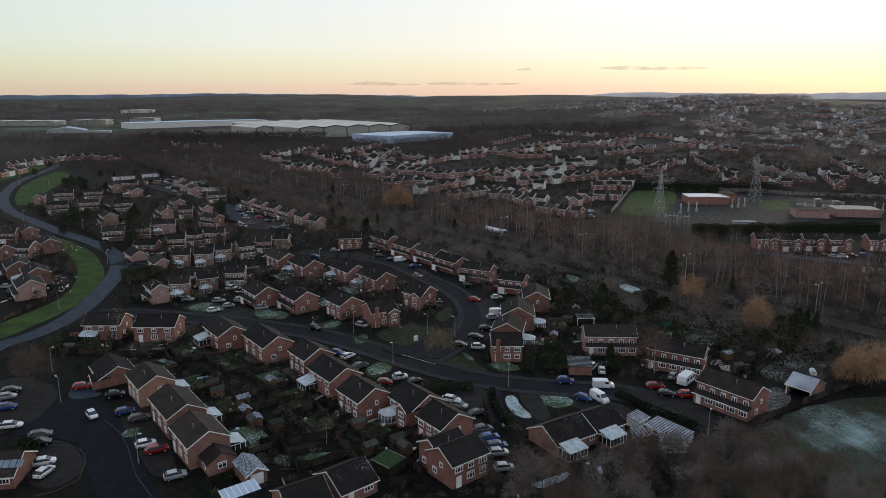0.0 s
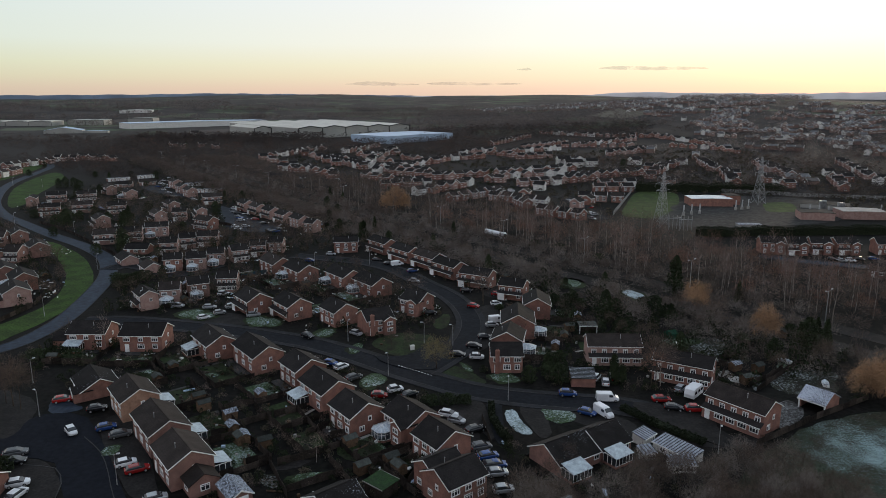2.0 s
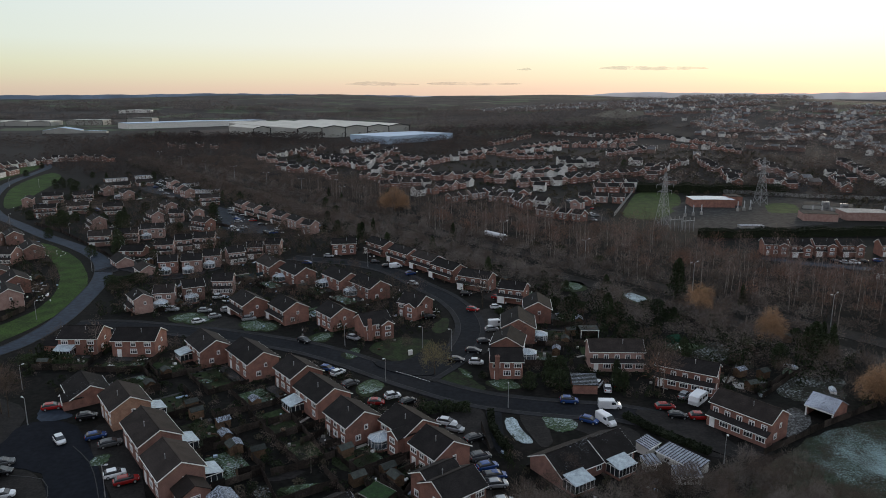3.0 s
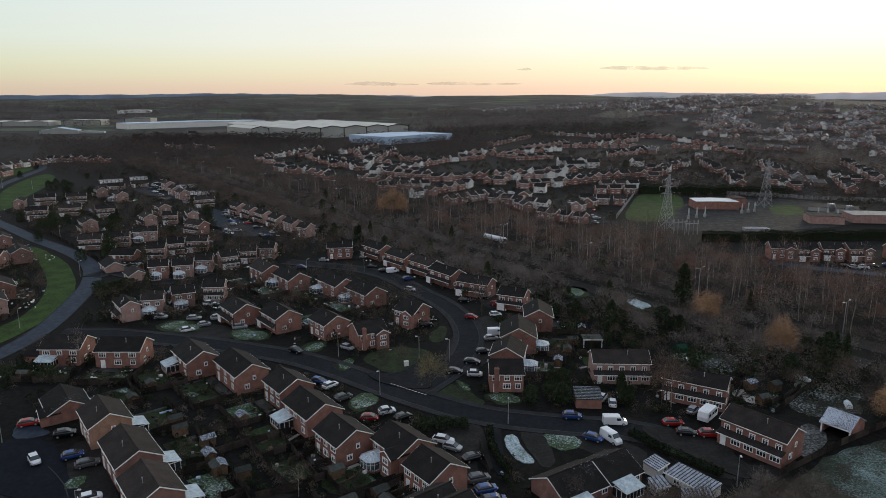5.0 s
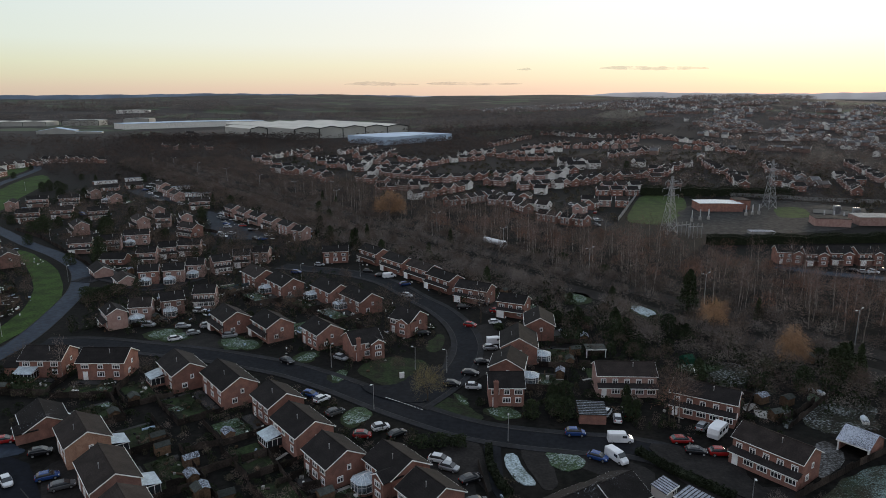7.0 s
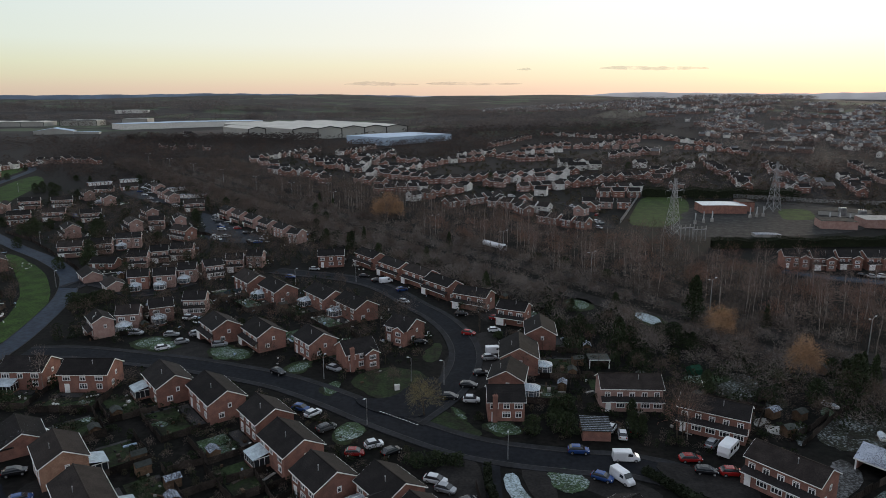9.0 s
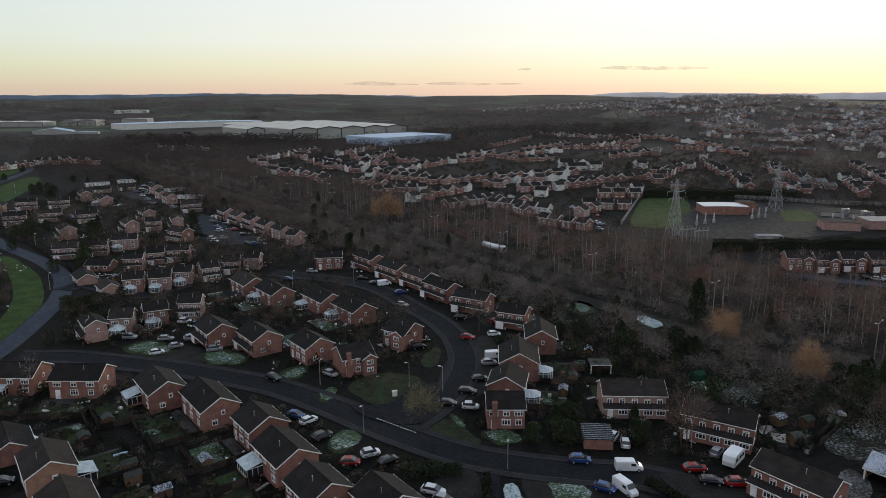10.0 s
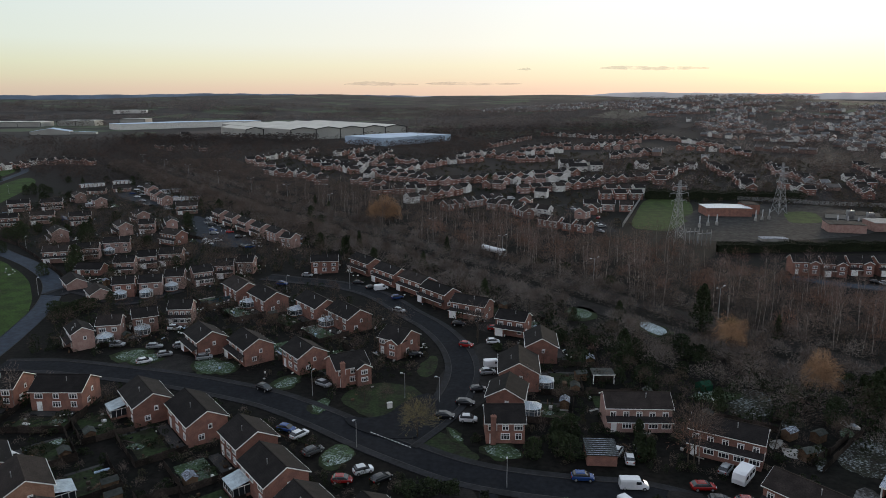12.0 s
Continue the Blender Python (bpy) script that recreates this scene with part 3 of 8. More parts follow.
sheet("frosted_lawn", "front lawn whitened by frost", FROST, [(-59.1, 202.2), (-56.1, 206.3), (-50.1, 200.0), (-51.4, 194.5), (-56.2, 196.7)], 0.11, ragged=0.35)
sheet("front_lawn", "green front lawn at the edge of the frost", LAWN, [(-56.5, 200.5), (-50.0, 204.9), (-44.8, 197.6), (-49.8, 193.5)], 0.075, ragged=0.5)
sheet("frosted_lawn", "front lawn whitened by frost", FROST, [(-54.5, 200.0), (-50.0, 203.4), (-46.2, 197.8), (-49.7, 194.5)], 0.11, ragged=0.35)
sheet("front_lawn", "green front lawn at the edge of the frost", LAWN, [(-37.6, 187.0), (-32.7, 195.7), (-28.8, 191.8), (-31.6, 185.1)], 0.075, ragged=0.5)
sheet("frosted_lawn", "front lawn whitened by frost", FROST, [(-35.7, 187.4), (-32.7, 194.0), (-29.8, 191.4), (-31.8, 186.4)], 0.11, ragged=0.35)
sheet("front_lawn", "green front lawn at the edge of the frost", LAWN, [(-19.9, 155.8), (-16.2, 161.7), (-11.4, 158.3), (-15.8, 149.3)], 0.075, ragged=0.5)
sheet("frosted_lawn", "front lawn whitened by frost", FROST, [(-19.2, 156.0), (-16.2, 161.5), (-11.7, 157.8), (-16.0, 151.5)], 0.11, ragged=0.35)
sheet("frosted_lawn", "front lawn thickly white with frost", THICKFROST, [(13.6, 140.6), (16.0, 141.3), (16.9, 135.7), (18.6, 131.5), (18.0, 130.0), (15.6, 130.8), (13.9, 135.0)], 0.11, ragged=0.12)
sheet("driveway", "dark asphalt drive between front lawns", DRIVE, [(16.6, 145.5), (21.2, 145.0), (23.0, 131.0), (19.4, 128.0), (17.6, 137.0)], 0.06)
sheet("frost_patch", "frost lying on a low bank below the bungalows", THICKFROST, [(14.5, 105.4), (18.8, 107.9), (22.6, 109.8), (22.0, 107.6), (17.0, 104.2)], .06, ragged=.2)
sheet("frosted_lawn", "front lawn patchily whitened by frost", FROST, [(21.5, 142.9), (25.4, 143.0), (28.8, 139.7), (27.7, 135.7), (23.6, 134.7), (21.8, 137.1)], 0.11, ragged=0.3)
sheet("front_lawn", "green front lawn at the edge of the frost", LAWN, [(40.8, 245.2), (48.9, 251.2), (53.4, 240.4), (44.0, 232.8)], 0.075, ragged=0.5)
sheet("frosted_lawn", "front lawn whitened by frost", FROST, [(42.1, 244.5), (48.1, 248.6), (50.7, 240.5), (44.6, 235.1)], 0.11, ragged=0.35)
sheet("front_lawn", "green front lawn at the edge of the frost", LAWN, [(59.3, 234.3), (65.3, 235.3), (71.7, 225.1), (63.4, 217.6)], 0.075, ragged=0.5)
sheet("frosted_lawn", "front lawn whitened by frost", THICKFROST, [(61.2, 232.8), (65.6, 234.3), (69.1, 225.6), (63.9, 220.8)], 0.11, ragged=0.35)
sheet("front_lawn", "green front lawn at the edge of the frost", LAWN, [(-27.3, 115.0), (-20.3, 117.4), (-20.0, 115.0), (-25.6, 112.6)], 0.075, ragged=0.5)
sheet("frosted_lawn", "front lawn whitened by frost", FROST, [(-26.1, 115.0), (-20.6, 117.1), (-20.8, 115.0), (-24.6, 113.0)], 0.11, ragged=0.35)
sheet("front_lawn", "green front lawn at the edge of the frost", LAWN, [(9.6, 160.3), (17.5, 162.2), (19.5, 155.8), (14.2, 153.9)], 0.075, ragged=0.5)
sheet("frosted_lawn", "front lawn whitened by frost", FROST, [(10.7, 159.6), (17.2, 161.5), (19.4, 156.0), (14.5, 155.0)], 0.11, ragged=0.35)
sheet("front_lawn", "green front lawn at the edge of the frost", LAWN, [(3.9, 169.2), (6.9, 166.5), (8.4, 161.4), (5.6, 162.1)], 0.075, ragged=0.5)
sheet("frosted_lawn", "front lawn whitened by frost", FROST, [(4.6, 168.5), (6.7, 166.1), (8.3, 161.5), (5.9, 163.0)], 0.11, ragged=0.35)
sheet("front_lawn", "green front lawn at the edge of the frost", LAWN, [(-26.0, 178.1), (-21.1, 182.8), (-20.3, 175.5), (-23.5, 171.9)], 0.075, ragged=0.5)
sheet("frosted_lawn", "front lawn whitened by frost", FROST, [(-24.7, 177.9), (-21.3, 182.5), (-20.6, 175.7), (-23.1, 173.5)], 0.11, ragged=0.35)
sheet("front_lawn", "green front lawn at the edge of the frost", LAWN, [(-78.1, 205.2), (-71.2, 210.0), (-65.7, 204.5), (-73.2, 198.4)], 0.075, ragged=0.5)
sheet("frosted_lawn", "front lawn whitened by frost", FROST, [(-76.2, 205.1), (-71.3, 209.3), (-68.0, 204.5), (-72.7, 200.0)], 0.11, ragged=0.35)
sheet("front_lawn", "green front lawn at the edge of the frost", LAWN, [(-64.5, 122.9), (-62.3, 127.5), (-59.8, 124.4), (-61.3, 121.0)], 0.075, ragged=0.5)
sheet("frosted_lawn", "front lawn whitened by frost", FROST, [(-63.9, 123.2), (-62.1, 126.8), (-60.0, 124.4), (-61.4, 121.4)], 0.11, ragged=0.35)
sheet("front_lawn", "green front lawn at the edge of the frost", LAWN, [(57.9, 182.5), (66.4, 186.9), (74.6, 182.4), (61.4, 178.8)], 0.075, ragged=0.5)
sheet("frosted_lawn", "front lawn whitened by frost", FROST, [(58.3, 182.5), (65.9, 186.4), (71.1, 182.5), (62.2, 179.7)], 0.11, ragged=0.35)
sheet("front_lawn", "green front lawn at the edge of the frost", LAWN, [(-83.5, 205.8), (-78.0, 213.8), (-70.2, 210.0), (-76.0, 200.9)], 0.075, ragged=0.5)
sheet("frosted_lawn", "front lawn whitened by frost", FROST, [(-81.1, 206.3), (-77.8, 212.4), (-72.2, 209.3), (-76.1, 202.2)], 0.11, ragged=0.35)
sheet("frost_patch", "rough garden grass thinly whitened by frost", THINFROST, [(75.5, 151.5), (78.8, 158.3), (84.0, 162.5), (89.5, 163.0), (93.4, 158.3), (90.0, 150.0), (86.0, 150.5), (80.5, 147.5)], .05, ragged=.5)
sheet("frost_patch", "bare garden ground thinly whitened by frost", THINFROST, [(64.0, 179.0), (67.6, 185.8), (76.4, 184.0), (75.0, 176.0), (70.0, 172.5), (66.0, 173.5)], .05, ragged=.6)
sheet("driveway", "pale concrete drive dusted with frost before the garage", RIMEDRIVE, [(73.4, 144.7), (77.2, 146.5), (77.8, 139.9), (72.7, 135.3), (68.5, 131.9), (68.7, 135.3)], .06, ragged=.15)
sheet("driveway", "dark paved driveways and parking", DRIVE, [(-4.7, 135.8), (5.9, 144.5), (8.6, 125.6), (9.4, 107.0), (3.6, 110.7)], 0.035)
sheet("driveway", "dark paved driveways and parking", DRIVE, [(22.0, 140.0), (28.5, 141.5), (42.0, 135.8), (35.8, 125.6), (31.7, 133.1)], 0.035)
sheet("driveway", "dark paved driveways and parking", DRIVE, [(47.1, 144.5), (57.5, 141.5), (55.3, 129.2), (65.2, 130.5), (61.3, 124.4), (47.1, 125.6), (42.0, 135.8)], 0.035)
sheet("driveway", "dark paved driveways and parking", DRIVE, [(-81.1, 206.3), (-62.3, 209.3), (-53.9, 197.8), (-61.5, 194.5), (-74.5, 197.8)], 0.035)
sheet("driveway", "dark paved driveways and parking", DRIVE, [(2.7, 197.8), (16.5, 222.2), (19.9, 197.8), (13.4, 177.9), (2.4, 167.3)], 0.035)
sheet("driveway", "dark paved driveways and parking", DRIVE, [(15.9, 244.5), (23.6, 236.6), (18.4, 222.2), (13.0, 229.2)], 0.035)
sheet("driveway", "dark paved driveways and parking", DRIVE, [(-78.6, 118.8), (-75.2, 121.4), (-69.9, 118.8), (-66.0, 114.2), (-63.7, 109.7), (-65.9, 103.8), (-71.5, 105.2)], 0.035)
sheet("driveway", "dark paved driveways and parking", DRIVE, [(-71.0, 135.8), (-66.1, 141.5), (-53.0, 121.0), (-46.3, 108.8), (-50.5, 107.0), (-59.2, 118.8)], 0.035)

# ---- houses ----
PITCH = 28.5
SHARED = {}
BUILT = []
HOMES = []


def shared(key, make, mat):
    """Mesh data made once and used by all alike parts."""
    if (key, mat.name) not in SHARED:
        SHARED[key, mat.name] = make().mesh(key[0], mat)
    return SHARED[key, mat.name]


def lattice(xs, zs, y0, y1, solid):
    """A flat frame of bars: the cells between the lines xs and zs that are solid, as one piece."""
    s, nx, nz = Shape(), len(xs), len(zs)
    k = lambda i, j, side_: (j * nx + i) * 2 + side_
    on = lambda i, j: 0 <= i < nx - 1 and 0 <= j < nz - 1 and solid(i, j)
    faces = []
    for j in range(nz - 1):
        for i in range(nx - 1):
            if not on(i, j):
                continue
            c = [(i, j), (i + 1, j), (i + 1, j + 1), (i, j + 1)]
            faces += [tuple(k(*q, 0) for q in c), tuple(k(*q, 1) for q in c[::-1])]
            for (p, q), (di, dj) in (((c[0], c[1]), (0, -1)), ((c[1], c[2]), (1, 0)), ((c[2], c[3]), (0, 1)), ((c[3], c[0]), (-1, 0))):
                if not on(i + di, j + dj):
                    faces.append((k(*q, 0), k(*p, 0), k(*p, 1), k(*q, 1)))
    used = sorted({v for f in faces for v in f})
    at = {v: n for n, v in enumerate(used)}
    return s.add([(xs[v // 2 % nx], (y0, y1)[v % 2], zs[v // 2 // nx]) for v in used], [tuple(at[v] for v in f) for f in faces])


def frame_shape(w, h, bars=1):
    t = 0.14
    xs = [-w / 2]
    for i in range(bars):
        x = -w / 2 + w * (i + 1) / (bars + 1)
        xs += [xs[-1] + (t if i == 0 else .1), x - .05]
    xs += [xs[-1] + (t if bars == 0 else .1), w / 2 - t, w / 2]
    zs = [0, t, h * .68, h * .68 + .08, h - t, h]
    return lattice(xs, zs, -.07, .06, lambda i, j: i % 2 == 0 or j % 2 == 0)


def window(parent, m, w=1.5, h=1.15, bars=1, fine=True, name="window"):
    """White framed casement on a wall; its outer side is local -y."""
    f = part(name, shared((name, w, h, bars), lambda: frame_shape(w, h, bars), WHITE), WHITE, parent, m=m)
    part("pane", shared(("pane", w, h), lambda: Shape().box(-w / 2 + 0.08, w / 2 - 0.08, -0.02, 0.02, 0.08, h - 0.08), PANE), PANE, f)
    return f


def door(parent, m, w=0.95, h=2.05, mat=None, name="door"):
    mat = mat or WHITE
    return part(name, shared((name, w, h), lambda: Shape().box(-w / 2, w / 2, -0.06, 0.05, 0, h).box(-w / 2 - 0.08, -w / 2, -0.09, 0.05, 0, h + 0.08)
                             .box(w / 2, w / 2 + 0.08, -0.09, 0.05, 0, h + 0.08).box(-w / 2, w / 2, -0.09, 0.05, h, h + 0.08), mat), mat, parent, m=m)


def bay_plan(w, d, k=1.0):
    return [(-w / 2 * k, 0), (-w / 2 * k, -.68 * d * k), (-.27 * w * k, -d * k), (.27 * w * k, -d * k), (w / 2 * k, -.68 * d * k), (w / 2 * k, 0)]


def conservatory(house, m, w=4.0, d=3.4):
    """Glass room with a faceted front: white frame, dwarf wall, hipped pale roof; outer side local -y, back against the wall at y 0."""
    frame_ = part("conservatory", shared(("conservatory", w, d), lambda: conservatory_frame(w, d), WHITE), WHITE, house, "white framed conservatory with a pale hipped roof", m)
    part("conservatory_roof", shared(("conservatory_roof", w, d), lambda: Shape().add([(x, y, 2.14) for x, y in bay_plan(w, d, 1.05)] + [(0, 0, 3.0), (0, -.45 * d, 3.0)],
                              [(0, 1, 7, 6), (1, 2, 7), (2, 3, 7), (3, 4, 7), (4, 5, 6, 7), (5, 0, 6), (5, 4, 3, 2, 1, 0)]), CLEAR), CLEAR, frame_)
    part("glazing", shared(("glazing", w, d), lambda: Shape().extrude(bay_plan(w, d, .97), "z", .5, 2.1), SKYBLINDS), SKYBLINDS, frame_)
    part("dwarf_wall", shared(("dwarf_wall", w, d), lambda: Shape().extrude(bay_plan(w, d, .99), "z", -.3, .5), BRICKS[0]), BRICKS[0], frame_)


def glass_lean_to(house, m, w=4.4, d=3.0):
    """Square glass room under one pale sheeted slope; outer side local -y, back against the wall at y 0."""
    def posts():
        s = Shape().box(-w / 2, w / 2, -d, -d + .08, 2.02, 2.14).box(-w / 2, w / 2, -d, -d + .08, .5, .58)
        for i in range(6):
            x = -w / 2 + (w - .08) * i / 5
            s.box(x, x + .08, -d, -d + .08, .5, 2.06)
        for x in (-w / 2, w / 2 - .08):
            s.box(x, x + .08, -d + .08, 0, 2.02, 2.14)
            for i in range(3):
                s.box(x, x + .08, -d * i / 3, -d * i / 3 + .08, .5, 2.06)
        return s
    frame_ = part("conservatory", shared(("lean_to", w, d), posts, WHITE), WHITE, house, "white framed lean-to conservatory with pale sheeting", m)
    part("conservatory_roof", shared(("lean_to_roof", w, d), lambda: Shape().slab((-w / 2 - .12, -d - .2, 2.12), (w / 2 + .12, -d - .2, 2.12), (w / 2 + .12, 0, 2.82), (-w / 2 - .12, 0, 2.82), .06), LEANROOF), LEANROOF, frame_)
    part("glazing", shared(("lean_to_glass", w, d), lambda: Shape().box(-w / 2 + .04, w / 2 - .04, -d + .03, -.02, .5, 2.04), PANE), PANE, frame_)
    part("dwarf_wall", shared(("lean_to_wall", w, d), lambda: Shape().box(-w / 2 + .02, w / 2 - .02, -d + .01, -.01, -.3, .5), BRICKS[0]), BRICKS[0], frame_)


def conservatory_frame(w, d):
    s, plan = Shape(), bay_plan(w, d)
    for (ax, ay), (bx, by) in zip(plan, plan[1:]):
        for k in (0, .5, 1):
            x, y = ax + (bx - ax) * k, ay + (by - ay) * k
            s.tube((x, y, .45), (x, y, 2.14), .06, .06, 4)
            s.tube((x * 1.05, y * 1.05, 2.17), (0, max(y, -.45 * d), 3.03), .035, .03, 4)
        for z, r in ((.52, .06), (2.1, .09), (1.6, .035)):
            s.tube((ax, ay, z), (bx, by, z), r, r, 4)
    return s.tube((0, 0, 3.04), (0, -.47 * d, 3.04), .06, .06, 4)


def house(x, y, turn, length=9.0, depth=7.0, kind="", brick=0, tile=0, fine=True, label="", group="estate houses", eave=4.45, rear=0):
    """Gabled brick house, ridge along local x, windows on the long sides. kind: letters for what it has.
    c conservatory on the -y side, k the same on +y, p porch roof and garage door on -y, q porch roof alone, H chimney on the front, h chimney, b bungalow, s frosted roof, g projecting gable on -y, e side extension, w rendered, v solar panels"""
    if "b" in kind:
        eave = 2.4
    wall_mat = RENDERED if "w" in kind else BRICKS[brick]
    roof_mat = FROSTED if "s" in kind else SPECKLED if "t" in kind else TILES[tile]
    rise = depth / 2 * math.tan(radians(PITCH))
    L, D = length / 2, depth / 2
    ob = place(tagged(new("house"), label or HOUSE_LABELS["b" if "b" in kind else "w" if "w" in kind else brick], "house", group), stand(x, y, turn))
    part("wall", shared(("wall", length, depth, eave), lambda: Shape().extrude([(-D, -.6), (D, -.6), (D, eave), (0, eave + rise), (-D, eave)], "x", -L, L), wall_mat), wall_mat, ob)

    def roof_shape():
        s = Shape()
        o, v = .35, .28
        drop = o * math.tan(radians(PITCH))
        for sg in (-1, 1):
            s.slab((-L - v, sg * (D + o), eave - drop + .16), (L + v, sg * (D + o), eave - drop + .16), (L + v, 0, eave + rise + .16), (-L - v, 0, eave + rise + .16), .13)
        s.extrude([(-.14, eave + rise + .1), (.14, eave + rise + .1), (.07, eave + rise + .25), (-.07, eave + rise + .25)], "x", -L - v, L + v)
        return s
    roof = part("roof", shared(("roof", length, depth, eave), roof_shape, roof_mat), roof_mat, ob)

    def barge():
        s = Shape()
        o = .38
        drop = o * math.tan(radians(PITCH))
        for sg in (-1, 1):
            s.add([(a, sg * yy, z) for a in (-.03, .05) for yy, z in ((D + o, eave - drop - .07), (D + o, eave - drop + .12), (0, eave + rise + .12), (0, eave + rise - .09))],
                  [(0, 1, 2, 3), (7, 6, 5, 4), (0, 4, 5, 1), (1, 5, 6, 2), (2, 6, 7, 3), (3, 7, 4, 0)])
        return s
    for sg in (-1, 1):
        part("bargeboard", shared(("bargeboard", depth, eave), barge, WHITE), WHITE, ob, m=pose(sg * (L + .28) + (0 if sg > 0 else -.02), 0, 0))
        part("fascia", shared(("fascia", length, eave), lambda: Shape().box(-L - .26, L + .26, -.04, .04, eave - .26, eave - .08).box(-L - .26, L + .26, -.13, -.04, eave - .2, eave - .1), WHITE), WHITE, ob,
             m=pose(0, sg * (D + .31), 0, 0, 0, 0 if sg < 0 else 180))
    HOMES.append((x, y, turn, length, depth, rear))
    BUILT.append((x, y, max(length, depth) / 2))
    single = "b" in kind
    rows = ((0.95, 1.2),) if single else ((0.85, 1.25), (2.8, 1.1))
    n = 2 if length < 7.5 else 3
    if "q" in kind:
        n = 5 if length > 10.5 else 4
    if fine:
        for sg in (-1, 1):
            turn_ = 0 if sg < 0 else 180
            if y > 230 and sg * math.cos(radians(turn)) > .35:
                continue
            for r, (z, hh) in enumerate(rows):
                for i in range(n):
                    px = (-L + length * (i + .5) / n) * (1 if sg < 0 else -1)
                    if r == 0 and i == 0 and not ("p" in kind and sg < 0):
                        door(ob, pose(px, sg * (D + .01 + (1.1 if "q" in kind and sg < 0 else 0)), 0, 0, 0, turn_), mat=WHITE)
                        continue
                    out = 1.1 if "q" in kind and sg < 0 and r == 0 else 0
                    if r == 0 and sg < 0 and ("c" in kind or "p" in kind) and i < 2:
                        continue
                    if r == 0 and sg > 0 and "k" in kind and i < 2:
                        continue
                    wide = (1.9 if r == 0 else 1.2) if "q" in kind and sg < 0 else 1.8 if (i + r) % 2 else 1.3
                    window(ob, pose(px, sg * (D + .02 + out), z, 0, 0, turn_), wide, hh + .1, 2 if wide > 1.5 else 1)
        if not single:
            window(ob, pose(L + .02, .4, 2.75, 0, 0, 90), .8, 1.05, 0)
            if brick == 0:
                window(ob, pose(L + .02, -1.4, .95, 0, 0, 90), 1.2, 1.2, 1)
    else:
        w = min(1.5, length / n * .6)

        def strip():
            s = Shape()
            for z, hh in rows:
                for i in range(n):
                    px = -L + length * (i + .5) / n
                    s.box(px - w / 2, px + w / 2, -.07, .03, z, z + .12).box(px - w / 2, px + w / 2, -.07, .03, z + hh - .12, z + hh)
                    s.box(px - w / 2, px - w / 2 + .12, -.07, .03, z, z + hh).box(px + w / 2 - .12, px + w / 2, -.07, .03, z, z + hh).box(px - .06, px + .06, -.07, .03, z, z + hh)
            return s

        def panes():
            s = Shape()
            for z, hh in rows:
                for i in range(n):
                    px = -L + length * (i + .5) / n
                    s.box(px - w / 2 + .05, px + w / 2 - .05, -.03, .02, z + .05, z + hh - .05)
            return s
        f = part("window_frames", shared(("window_frames", length, eave), strip, WHITE), WHITE, ob, m=pose(0, -D - .01, 0))
        part("panes", shared(("panes", length, eave), panes, PANE), PANE, f)
    if "c" in kind:
        (glass_lean_to if x < -20 and y < 185 or y < 125 or x > 15 and y < 140 else conservatory)(ob, pose(-L + 2.2, -D, 0))
    if "k" in kind:
        (glass_lean_to if x < -20 and y < 185 or y < 125 or x > 15 and y < 140 else conservatory)(ob, pose(L - 2.4, D, 0, 0, 0, 180))
    if "p" in kind or "q" in kind:
        part("porch_roof", shared(("porch_roof", length), lambda: Shape().slab((-L - .1, -1.5, 2.35), (L + .1, -1.5, 2.35), (L + .1, 0, 3.0), (-L - .1, 0, 3.0), .14), LEADED), LEADED, ob, "dark tiled canopy over the ground floor", pose(0, -D, 0))
        part("porch_fascia", shared(("porch_fascia", length), lambda: Shape().box(-L - .1, L + .1, -1.54, -1.49, 2.15, 2.33), WHITE), WHITE, ob, m=pose(0, -D, 0))
    if "q" in kind:
        part("ground_floor", shared(("ground_floor", length), lambda: Shape().box(-L + .05, L - .05, -1.1, .05, -.4, 2.3), wall_mat), wall_mat, ob, m=pose(0, -D, 0))
    if "p" in kind:
        part("garage_front", shared(("garage_front", 2.6), lambda: Shape().box(-1.4, 1.4, -1.3, 0, -.3, 2.2), wall_mat), wall_mat, ob, m=pose(-L + 1.5, -D, 0))
        part("garage_door", shared(("garage_door", 2.2), garage_door, WHITE), WHITE, ob, "white up-and-over garage door", pose(-L + 1.5, -D - 1.3, 0))
    if "h" in kind or "H" in kind:
        foot, tip = (eave if "h" in kind else -.4), eave + (rise + 1.2 if "h" in kind else rise * .75)
        part("chimney", shared(("chimney", foot, tip), lambda: Shape().box(-.5, .5, -.35, .35, foot, tip).box(-.57, .57, -.42, .42, tip - .2, tip - .08)
                               .tube((-.2, 0, tip), (-.2, 0, tip + .3), .13, .11).tube((.22, 0, tip), (.22, 0, tip + .3), .13, .11), wall_mat), wall_mat, ob, m=pose(L - .8 if "h" in kind else -L + 1.4, -.3 if "h" in kind else -D - .3, 0))
    elif "H" not in kind and fine and not single:
        part("flue", shared(("flue", eave + rise), lambda: Shape().tube((0, 0, eave + rise * .6), (0, 0, eave + rise * .6 + 1.1), .07, .07).tube((0, 0, eave + rise * .6 + 1.05), (0, 0, eave + rise * .6 + 1.2), .13, .1), STEEL), STEEL, ob, m=pose(L * .25, -D * .4, 0))
    if "g" in kind:
        gw, gd = 3.4, 1.6
        gr = gw / 2 * math.tan(radians(PITCH))
        wing = part("wing", Shape().extrude([(-gw / 2, -.5), (gw / 2, -.5), (gw / 2, eave - .1), (0, eave - .1 + gr), (-gw / 2, eave - .1)], "y", -gd, .5), wall_mat, ob, m=pose(L - gw / 2 - .1, -D, 0))
        s = Shape()
